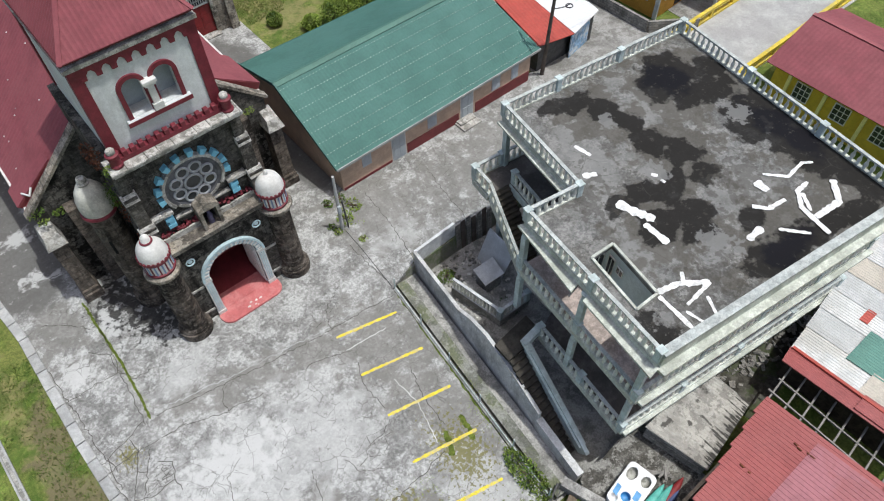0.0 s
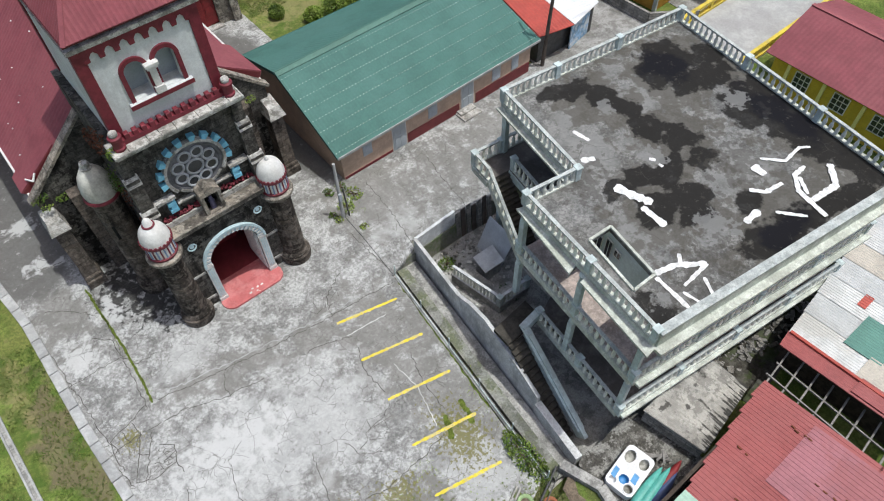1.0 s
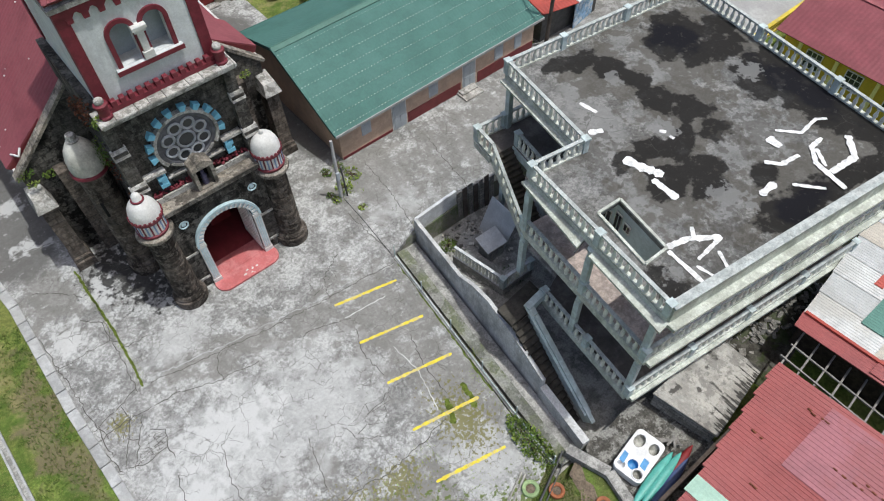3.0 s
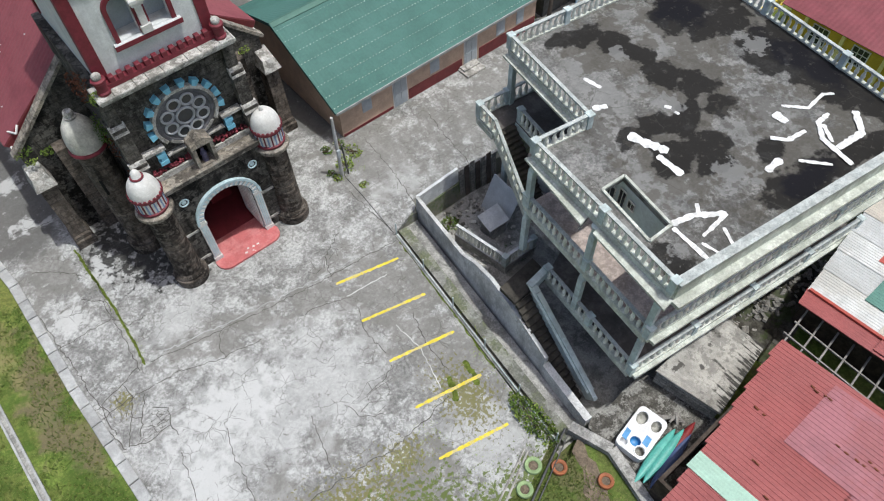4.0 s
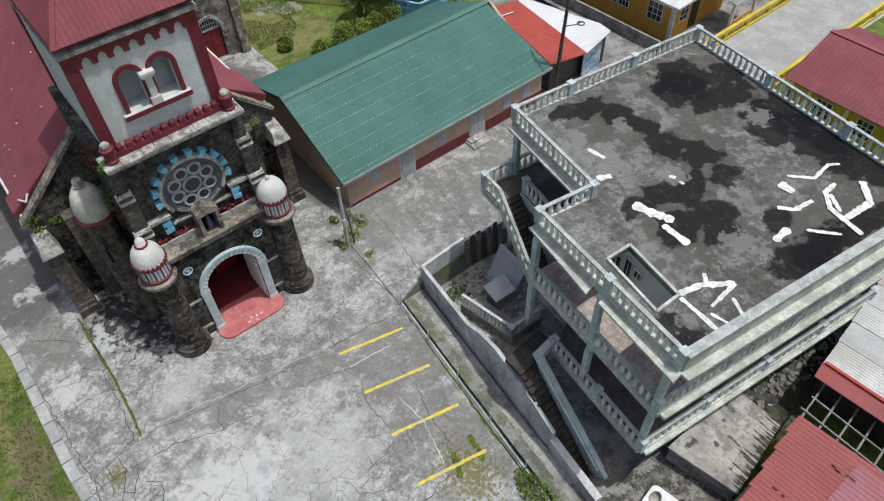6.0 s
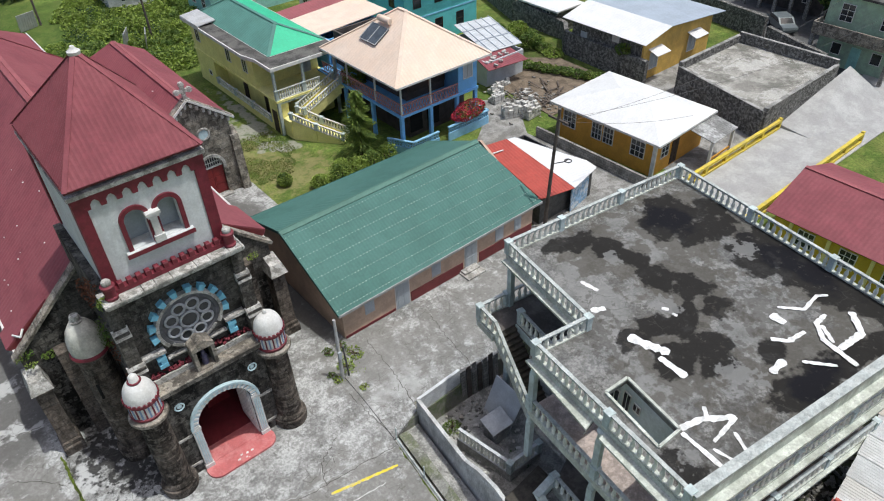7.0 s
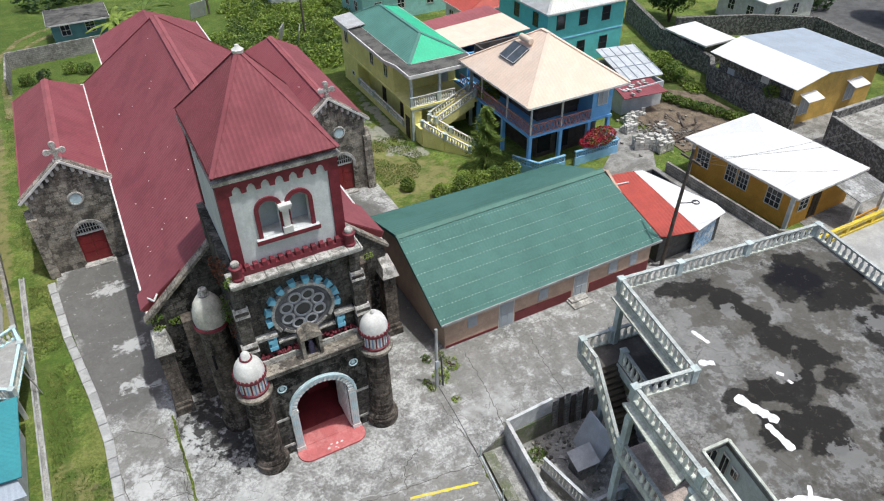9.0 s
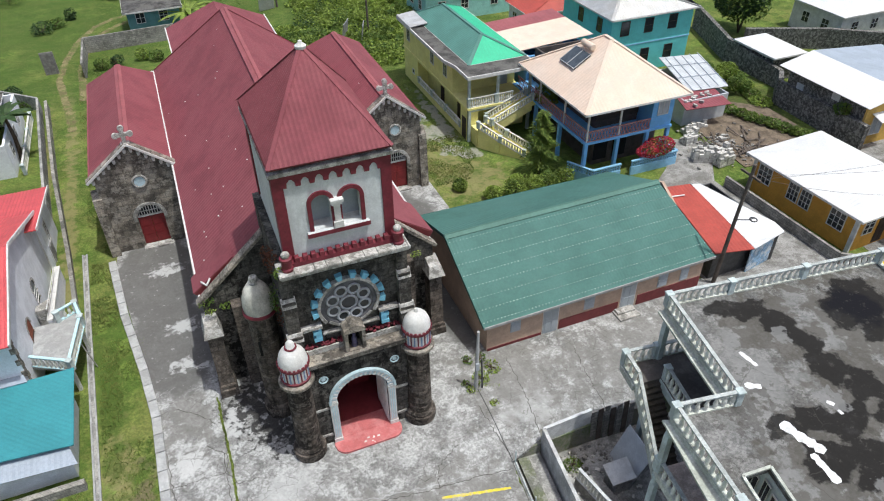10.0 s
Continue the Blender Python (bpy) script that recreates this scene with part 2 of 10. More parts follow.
M["leaf_light"] = material("yellow-green foliage", (0.25, 0.34, 0.06), 0.7, var=0.35, scale=1.5, fine=6, bump=0, thin=0.35)
M["flower_red"] = material("red blossom", (0.45, 0.02, 0.05), 0.7, var=0.4, scale=6, fine=12, bump=0)
M["bark"] = material("brown bark", (0.11, 0.085, 0.06), 0.95, var=0.3, scale=4, fine=20)


def blotted(name, base, layers):
    """The surface of base with irregular stains: layers of (colour, strength, softness, unevenness, grain, blobs), blobs as (x, y, rx, ry) in plan."""
    m = M[base].copy()
    m.name = name
    nt = m.node_tree
    N, L = nt.nodes, nt.links
    bsdf = N["Principled BSDF"]
    col = bsdf.inputs["Base Color"].links[0].from_socket
    geo = N.new("ShaderNodeNewGeometry")
    for n, (tint, strength, soft, uneven, grain, blobs) in enumerate(layers):
        total = None
        for blob in blobs:
            rx, ry = blob[2], blob[-1]
            mp = N.new("ShaderNodeMapping")
            mp.vector_type = "TEXTURE"
            mp.inputs["Location"].default_value = (blob[0], blob[1], 0)
            mp.inputs["Scale"].default_value = (rx, ry, 1e5)
            L.new(geo.outputs["Position"], mp.inputs["Vector"])
            d = N.new("ShaderNodeVectorMath")
            d.operation = "LENGTH"
            L.new(mp.outputs[0], d.inputs[0])
            if total is None:
                total = d.outputs["Value"]
            else:
                mn = N.new("ShaderNodeMath")
                mn.operation = "SMOOTH_MIN"
                mn.inputs[2].default_value = 0.25
                L.new(total, mn.inputs[0])
                L.new(d.outputs["Value"], mn.inputs[1])
                total = mn.outputs[0]
        t = N.new("ShaderNodeTexNoise")
        t.inputs["Scale"].default_value = grain
        t.inputs["Detail"].default_value = 8.0
        t.inputs["Roughness"].default_value = 0.58
        t.normalize = False
        mp = N.new("ShaderNodeMapping")
        mp.inputs["Location"].default_value = (n * 3.3, n * 5.1, 0)
        L.new(geo.outputs["Position"], mp.inputs["Vector"])
        L.new(mp.outputs[0], t.inputs["Vector"])
        add = N.new("ShaderNodeMath")
        add.operation = "MULTIPLY_ADD"
        L.new(t.outputs["Fac"], add.inputs[0])
        add.inputs[1].default_value = 2 * uneven
        L.new(total, add.inputs[2])
        f = N.new("ShaderNodeMapRange")
        f.inputs["From Min"].default_value, f.inputs["From Max"].default_value = 1 + soft, 1 - soft
        f.inputs["To Max"].default_value = strength
        L.new(add.outputs[0], f.inputs["Value"])
        # the old surface still shows a little through the stain
        x = N.new("ShaderNodeMix")
        x.data_type = "RGBA"
        L.new(f.outputs[0], x.inputs[0])
        L.new(col, x.inputs[6])
        x.inputs[7].default_value = (*tint, 1)
        col = x.outputs[2]
    L.new(col, bsdf.inputs["Base Color"])
    M[name] = m
    return m


def hairlines(name, scale, width, lo, hi, tint, strength=0.8, warp=0.35):
    """Fine crazing on a material: thin lines between uneven cells, in patches only."""
    nt = M[name].node_tree
    N, L = nt.nodes, nt.links
    bsdf = N["Principled BSDF"]
    col = bsdf.inputs["Base Color"].links[0].from_socket
    geo, bend, add = N.new("ShaderNodeNewGeometry"), N.new("ShaderNodeTexNoise"), N.new("ShaderNodeVectorMath")
    bend.inputs["Scale"].default_value, bend.inputs["Detail"].default_value = scale * 1.7, 4.0
    L.new(geo.outputs["Position"], bend.inputs["Vector"])
    add.operation = "MULTIPLY_ADD"
    add.inputs[1].default_value = (warp / scale, warp / scale, 0)
    L.new(bend.outputs["Color"], add.inputs[0])
    L.new(geo.outputs["Position"], add.inputs[2])
    cell = N.new("ShaderNodeTexVoronoi")
    cell.feature = "DISTANCE_TO_EDGE"
    cell.inputs["Scale"].default_value = scale
    L.new(add.outputs[0], cell.inputs["Vector"])
    thin = N.new("ShaderNodeMapRange")
    thin.inputs["From Min"].default_value, thin.inputs["From Max"].default_value = width * scale, width * scale * 0.3
    L.new(cell.outputs["Distance"], thin.inputs["Value"])
    where, keep, mul = N.new("ShaderNodeTexNoise"), N.new("ShaderNodeMapRange"), N.new("ShaderNodeMath")
    where.inputs["Scale"].default_value, where.inputs["Detail"].default_value = scale * 0.55, 3.0
    L.new(geo.outputs["Position"], where.inputs["Vector"])
    keep.inputs["From Min"].default_value, keep.inputs["From Max"].default_value = lo, hi
    keep.inputs["To Max"].default_value = strength
    L.new(where.outputs["Fac"], keep.inputs["Value"])
    mul.operation = "MULTIPLY"
    L.new(thin.outputs[0], mul.inputs[0])
    L.new(keep.outputs[0], mul.inputs[1])
    mix = N.new("ShaderNodeMix")
    mix.data_type = "RGBA"
    L.new(mul.outputs[0], mix.inputs[0])
    L.new(col, mix.inputs[6])
    mix.inputs[7].default_value = (*tint, 1)
    L.new(mix.outputs[2], bsdf.inputs["Base Color"])


def speckle(name, scale, lo, hi, tint, strength=0.8):
    """Small scattered flecks of another colour on a material."""
    nt = M[name].node_tree
    N, L = nt.nodes, nt.links
    bsdf = N["Principled BSDF"]
    col = bsdf.inputs["Base Color"].links[0].from_socket
    geo, t, f, mix = N.new("ShaderNodeNewGeometry"), N.new("ShaderNodeTexNoise"), N.new("ShaderNodeMapRange"), N.new("ShaderNodeMix")
    t.inputs["Scale"].default_value, t.inputs["Detail"].default_value, t.inputs["Roughness"].default_value = scale, 6.0, 0.75
    L.new(geo.outputs["Position"], t.inputs["Vector"])
    f.inputs["From Min"].default_value, f.inputs["From Max"].default_value = lo, hi
    f.inputs["To Max"].default_value = strength
    L.new(t.outputs["Fac"], f.inputs["Value"])
    mix.data_type = "RGBA"
    L.new(f.outputs[0], mix.inputs[0])
    L.new(col, mix.inputs[6])
    mix.inputs[7].default_value = (*tint, 1)
    L.new(mix.outputs[2], bsdf.inputs["Base Color"])


# ---- mesh helpers ----
def thing(name, label, category, group="", kind="", at=(0, 0, 0), turn=0.0):
    ob = new(name)
    ob.empty_display_size = 0.2
    ob.matrix_basis = pose(*at, 0, 0, turn)
    return tagged(ob, label, category, group, kind)


def part(name, bm, mat, parent=None, label="", smooth=False, angle=None):
    me = bpy.data.meshes.new(name)
    bm.normal_update()
    bm.to_mesh(me)
    bm.free()
    me.materials.append(M[mat] if isinstance(mat, str) else mat)
    if smooth:
        me.polygons.foreach_set("use_smooth", [True] * len(me.polygons))
        if angle:
            me.set_sharp_from_angle(angle=radians(angle))
    ob = new(name, me)
    if parent is not None:
        ob.parent = parent
    return tagged(ob, label)


def pieces(name, bm, mat, parent, label=""):
    """Each separate solid of bm becomes a part of its own; gives back the first."""
    left, first = set(bm.verts), None
    while left:
        seed = next(v for v in bm.verts if v in left)
        group, todo = [], [seed]
        left.discard(seed)
        while todo:
            v = todo.pop()
            group.append(v)
            for e in v.link_edges:
                w = e.other_vert(v)
                if w in left:
                    left.discard(w)
                    todo.append(w)
        one = bmesh.new()
        twin = {v: one.verts.new(v.co) for v in group}
        for f in {f for v in group for f in v.link_faces}:
            one.faces.new([twin[v] for v in f.verts])
        ob = part(name, one, mat, parent, label)
        first = first or ob
    bm.free()
    return first


def again(ob, parent, m):
    """One more part on the mesh of ob, at m in its parent's frame."""
    o = new(ob.name.split(".")[0], ob.data)
    o.parent = parent
    o.matrix_basis = m
    return o


def whole(name, bm, mat, label, category, group="", kind="", smooth=False, angle=None):
    """A thing that is one mesh."""
    return tagged(part(name, bm, mat, None, "", smooth, angle), label, category, group, kind)


def B():
    return bmesh.new()


def hexa(bm, p):
    """A solid from eight corners: four below, four above, both anticlockwise."""
    v = [bm.verts.new(q) for q in p]
    for f in ((3, 2, 1, 0), (4, 5, 6, 7), (0, 1, 5, 4), (1, 2, 6, 5), (2, 3, 7, 6), (3, 0, 4, 7)):
        bm.faces.new([v[i] for i in f])
    return v


def box(bm, x0, y0, z0, x1, y1, z1, bev=0.0):
    x0, x1, y0, y1, z0, z1 = min(x0, x1), max(x0, x1), min(y0, y1), max(y0, y1), min(z0, z1), max(z0, z1)
    b = bev
    if b <= 0:
        return hexa(bm, [(x0, y0, z0), (x1, y0, z0), (x1, y1, z0), (x0, y1, z0), (x0, y0, z1), (x1, y0, z1), (x1, y1, z1), (x0, y1, z1)])
    lo = [(x0, y0, z0), (x1, y0, z0), (x1, y1, z0), (x0, y1, z0)]
    mid = [(x, y, z1 - b) for x, y, _ in lo]
    top = [(x0 + b, y0 + b, z1), (x1 - b, y0 + b, z1), (x1 - b, y1 - b, z1), (x0 + b, y1 - b, z1)]
    r = [[bm.verts.new(q) for q in ring] for ring in (lo, mid, top)]
    bm.faces.new(r[0][::-1])
    bm.faces.new(r[2])
    for a, c in ((r[0], r[1]), (r[1], r[2])):
        for i in range(4):
            j = (i + 1) % 4
            bm.faces.new((a[i], a[j], c[j], c[i]))


def prism(bm, poly, z0, z1):
    """A plan polygon, anticlockwise, raised from z0 to z1. Either z may be a list, corner by corner."""
    n = len(poly)
    lo = z0 if isinstance(z0, (list, tuple)) else [z0] * n
    hi = z1 if isinstance(z1, (list, tuple)) else [z1] * n
    a = [bm.verts.new((x, y, z)) for (x, y), z in zip(poly, lo)]
    b = [bm.verts.new((x, y, z)) for (x, y), z in zip(poly, hi)]
    bm.faces.new(a[::-1])
    bm.faces.new(b)
    for i in range(n):
        j = (i + 1) % n
        bm.faces.new((a[i], a[j], b[j], b[i]))


def extrude_y(bm, prof, y0, y1):
    """A profile of (x, z), anticlockwise seen from -y, pushed from y0 to y1 (y1 > y0)."""
    a = [bm.verts.new((x, y0, z)) for x, z in prof]
    b = [bm.verts.new((x, y1, z)) for x, z in prof]
    n = len(prof)
    bm.faces.new(a)
    bm.faces.new(b[::-1])
    for i in range(n):
        j = (i + 1) % n
        bm.faces.new((a[j], a[i], b[i], b[j]))


def beam(bm, a, b, w, h, up=(0, 0, 1)):
    """A bar from a to b, w wide and h high, a and b on the middle of its underside."""
    a, b = Vector(a), Vector(b)
    d = (b - a).normalized()
    s = d.cross(Vector(up)).normalized() * (w / 2)
    u = s.cross(d).normalized() * h
    hexa(bm, [a - s, a + s, b + s, b - s, a - s + u, a + s + u, b + s + u, b - s + u])


def lathe(bm, prof, c=(0, 0, 0), seg=16, a0=0.0, a1=2 * math.pi):
    """Turns a profile of (r, z), from the bottom up, about the upright line through c."""
    full = abs(a1 - a0 - 2 * math.pi) < 1e-6
    n = seg if full else seg + 1
    rings = []
    for r, z in prof:
        if r < 1e-5:
            rings.append([bm.verts.new((c[0], c[1], c[2] + z))])
        else:
            rings.append([bm.verts.new((c[0] + r * math.cos(a0 + (a1 - a0) * i / seg), c[1] + r * math.sin(a0 + (a1 - a0) * i / seg), c[2] + z)) for i in range(n)])
    for p, q in zip(rings, rings[1:]):
        for i in range(seg):
            j = (i + 1) % n
            if len(p) == 1 and len(q) == 1:
                continue
            if len(p) == 1:
                bm.faces.new((p[0], q[j], q[i]))
            elif len(q) == 1:
                bm.faces.new((p[i], p[j], q[0]))
            else:
                bm.faces.new((p[i], p[j], q[j], q[i]))


def tube(bm, pts, r, seg=8, r_end=None):
    """A round rod along pts, tapering to r_end."""
    pts = [Vector(p) for p in pts]
    rings = []
    for i, p in enumerate(pts):
        d = (pts[min(i + 1, len(pts) - 1)] - pts[max(i - 1, 0)]).normalized()
        s = d.orthogonal().normalized() if abs(d.z) > 0.95 else d.cross(Vector((0, 0, 1))).normalized()
        u = s.cross(d)
        rr = r if r_end is None else r + (r_end - r) * i / (len(pts) - 1)
        rings.append([bm.verts.new(p + (s * math.cos(2 * math.pi * k / seg) + u * math.sin(2 * math.pi * k / seg)) * rr) for k in range(seg)])
    for a, b in zip(rings, rings[1:]):
        for k in range(seg):
            bm.faces.new((a[k], a[(k + 1) % seg], b[(k + 1) % seg], b[k]))
    bm.faces.new(rings[0][::-1])
    bm.faces.new(rings[-1])
    bmesh.ops.recalc_face_normals(bm, faces=bm.faces[-(seg * (len(pts) - 1) + 2):]) if len(bm.faces) < 400 else None


def torus(bm, c, axis, R, r, seg=20, ring=8, a0=0.0, a1=2 * math.pi):
    c, n = Vector(c), Vector(axis).normalized()
    u = n.orthogonal().normalized()
    v = n.cross(u)
    full = abs(a1 - a0 - 2 * math.pi) < 1e-6
    k = seg if full else seg + 1
    rr = []
    for i in range(k):
        a = a0 + (a1 - a0) * i / seg
        d = u * math.cos(a) + v * math.sin(a)
        rr.append([bm.verts.new(c + d * (R + r * math.cos(2 * math.pi * j / ring)) + n * (r * math.sin(2 * math.pi * j / ring))) for j in range(ring)])
    for i in range(seg):
        a, b = rr[i], rr[(i + 1) % k]
        for j in range(ring):
            bm.faces.new((a[j], b[j], b[(j + 1) % ring], a[(j + 1) % ring]))


def sheet(bm, pts, pitch=0.2, amp=0.025, thick=0.05, box_rib=False):
    """A ribbed roof sheet on a flat convex outline; the ribs run down the slope."""
    pts = [Vector(p) for p in pts]
    n = (pts[1] - pts[0]).cross(pts[2] - pts[0]).normalized()
    if n.z < 0:
        n = -n
    u = Vector((0, 0, 1)).cross(n)
    u = u.normalized() if u.length > 1e-4 else Vector((1, 0, 0))
    v = n.cross(u)
    o = pts[0]
    q = [((p - o).dot(u), (p - o).dot(v)) for p in pts]
    lo, hi = min(a for a, _ in q), max(a for a, _ in q)
    if box_rib:
        n_ribs = max(1, round((hi - lo) / pitch))
        cuts = [(lo + (hi - lo) * (i + f) / n_ribs, up) for i in range(n_ribs) for f, up in ((0.0, 0), (0.66, 0), (0.76, 1), (0.90, 1))] + [(hi, 0)]
    else:
        steps = max(2, int((hi - lo) / (pitch / 2)))
        cuts = [(lo + (hi - lo) * i / steps, i % 2) for i in range(steps + 1)]
    prev = None
    for a, up in cuts:
        a = min(max(a, lo + 1e-4), hi - 1e-4)
        vs = []
        for (a1, b1), (a2, b2) in zip(q, q[1:] + q[:1]):
            if (a1 - a) * (a2 - a) <= 0 and abs(a2 - a1) > 1e-9:
                vs.append(b1 + (b2 - b1) * (a - a1) / (a2 - a1))
        if len(vs) < 2:
            continue
        lift = n * (amp * up)
        row = [bm.verts.new(o + u * a + v * min(vs) + lift), bm.verts.new(o + u * a + v * max(vs) + lift)]
        if prev:
            bm.faces.new((prev[0], row[0], row[1], prev[1]))
        prev = row
    under = [bm.verts.new(p - n * thick) for p in pts]
    over = [bm.verts.new(p - n * 0.004) for p in pts]
    ccw = (pts[1] - pts[0]).cross(pts[2] - pts[0]).dot(n) > 0
    bm.faces.new(under[::-1] if ccw else under)
    for i in range(len(pts)):
        j = (i + 1) % len(pts)
        f = (under[i], under[j], over[j], over[i])
        bm.faces.new(f if ccw else f[::-1])


def stroke(bm, pts, w, z, rnd, thick=0.006):
    """A hand-brushed line of paint: an uneven ribbon along pts."""
    pts = [Vector((x, y, 0)) for x, y in pts]
    fine = []
    for a, b in zip(pts, pts[1:]):
        n = max(2, int((b - a).length / 0.12))
        fine += [a + (b - a) * i / n for i in range(n)]
    fine.append(pts[-1])
    left, right = [], []
    for i, p in enumerate(fine):
        d = (fine[min(i + 1, len(fine) - 1)] - fine[max(i - 1, 0)]).normalized()
        s = Vector((-d.y, d.x, 0))
        k = w / 2 * rnd.uniform(0.7, 1.2) * (0.7 if i in (0, len(fine) - 1) else 1)
        left.append(p + s * k)
        right.append(p - s * k * rnd.uniform(0.8, 1.15))
    top = [[bm.verts.new((v.x, v.y, z + thick)) for v in side] for side in (left, right)]
    for i in range(len(fine) - 1):
        bm.faces.new((top[1][i], top[1][i + 1], top[0][i + 1], top[0][i]))


# ---- ground ----
def flat(name, poly, z, mat, label, category, thick=0.25, kind="structure"):
    bm = B()
    prism(bm, poly, z - thick, z)
    return whole(name, bm, mat, label, category, "", kind)


def spread(a, b, n):
    return [a + (b - a) * i / n for i in range(n + 1)]


YARD = -1.3
gx = [-600, -300, -150, -80, -50] + spread(-38, 4, 21) + [6.15, 6.2, 7.85, 7.95] + spread(9, 22, 7) + [23.9, 24.0] + spread(27, 75, 16) + [100, 160, 300, 640]
gy = [-600, -300, -150, -80, -50] + spread(-38, -20, 9) + [-18.5, -18.4] + spread(-16, -6, 5) + [-4.25, -4.15] + spread(-2, 80, 41) + [100, 160, 300, 660]
bm = B()
rows = []
for y in gy:
    k = 0.13 * (min(max(y, -19), -4) + 4)
    row = []
    for x in gx:
        inside = 7.95 <= x <= 23.9 and -18.4 <= y <= -4.25
        ditch = 6.2 <= x <= 7.85 and -18.4 <= y <= -4.25
        z = YARD if inside else (-0.55 if ditch else -0.06)
        row.append(bm.verts.new((x + (k if -1 < x < 30 else 0), y, z)))
    rows.append(row)
for a, b in zip(rows, rows[1:]):
    for i in range(len(gx) - 1):
        bm.faces.new((a[i], a[i + 1], b[i + 1], b[i]))
blotted("village_grass", "grass", [
    ((0.16, 0.125, 0.085), 0.75, 0.3, 0.5, 0.9, [(-11.2, -2.0, 0.9, 3.4), (-10.9, -4.6, 0.7, 1.6), (17.0, -19.6, 4.5, 1.6), (22.5, -18.6, 3.5, 2.0), (26.5, -17.0, 2.0, 3.0), (4.1, -20.5, 0.6, 3.5)]),
    ((0.24, 0.21, 0.10), 0.7, 0.3, 0.5, 1.1, [(-14.6, 30.0, 0.45, 17.0), (-16.4, 30.0, 0.4, 15.0), (-12.0, 2.5, 0.6, 2.5), (14.0, 23.5, 1.6, 2.0), (15.2, 20.6, 2.6, 2.6), (13.4, 26.0, 1.6, 3.0), (-11.9, -9.5, 0.8, 1.2)]),
    ((0.33, 0.32, 0.29), 0.85, 0.2, 0.5, 0.9, [(15.6, 28.8, 1.3, 1.8), (15.7, 25.4, 1.0, 0.8), (16.8, 31.5, 0.5, 5.0), (16.9, 24.5, 0.9, 0.7)]),
    ((0.20, 0.195, 0.175), 1.0, 0.03, 0.02, 0.9, [(14.5, -11.3, 9.6, 7.6), (8.5, -4.4, 3.0, 1.0), (20.0, -5.0, 6.0, 1.2)]),
    ((0.085, 0.095, 0.036), 0.6, 0.4, 0.5, 1.2, [(-1.0, -20.0, 5.5, 2.6), (4.0, -21.0, 3.5, 3.5)]),
    ((0.05, 0.09, 0.018), 0.75, 0.5, 0.5, 0.15, [(-22.0, 75.0, 26.0, 26.0), (15.0, 62.0, 12.0, 18.0)]),
    ((0.05, 0.065, 0.022), 0.85, 0.3, 0.4, 0.8, [(45.0, 26.0, 3.8, 6.5)]),
    ((0.045, 0.085, 0.014), 0.7, 0.35, 0.6, 0.9, [(-11.3, -8.0, 1.1, 1.8), (-12.2, 6.5, 0.5, 4.0), (-13.0, -12.5, 2.5, 1.2), (-16.0, -5.0, 2.0, 1.5)])])
speckle("village_grass", 22.0, 0.55, 0.64, (0.21, 0.24, 0.06), 0.4)
speckle("village_grass", 11.0, 0.56, 0.64, (0.27, 0.25, 0.10), 0.55)
speckle("village_grass", 0.9, 0.5, 0.62, (0.055, 0.105, 0.018), 0.6)
speckle("village_grass", 5.0, 0.56, 0.68, (0.06, 0.105, 0.02), 0.5)
whole("ground", bm, "village_grass", "green grassy village ground with worn patches", "ground", kind="structure")
LOT = [(-10.8, -11.3), (-9.6, -13.4), (-7.6, -14.3), (-6.2, -15.3), (-4.6, -15.9), (-3.0, -16.0), (-1.6, -16.5), (-0.4, -17.3), (0.8, -18.0), (2.6, -18.2), (4.2, -17.6), (4.5, -17.4), (6.1, -4.6), (8.1, -3.9), (8.3, -3.4), (26, -4.6), (26, 3.2), (12, 3.2), (12, 21.4), (-11.4, 21.4), (-11.6, 19.5), (-10.2, 8.0), (-9.9, -2.0), (-9.6, -8.7)]
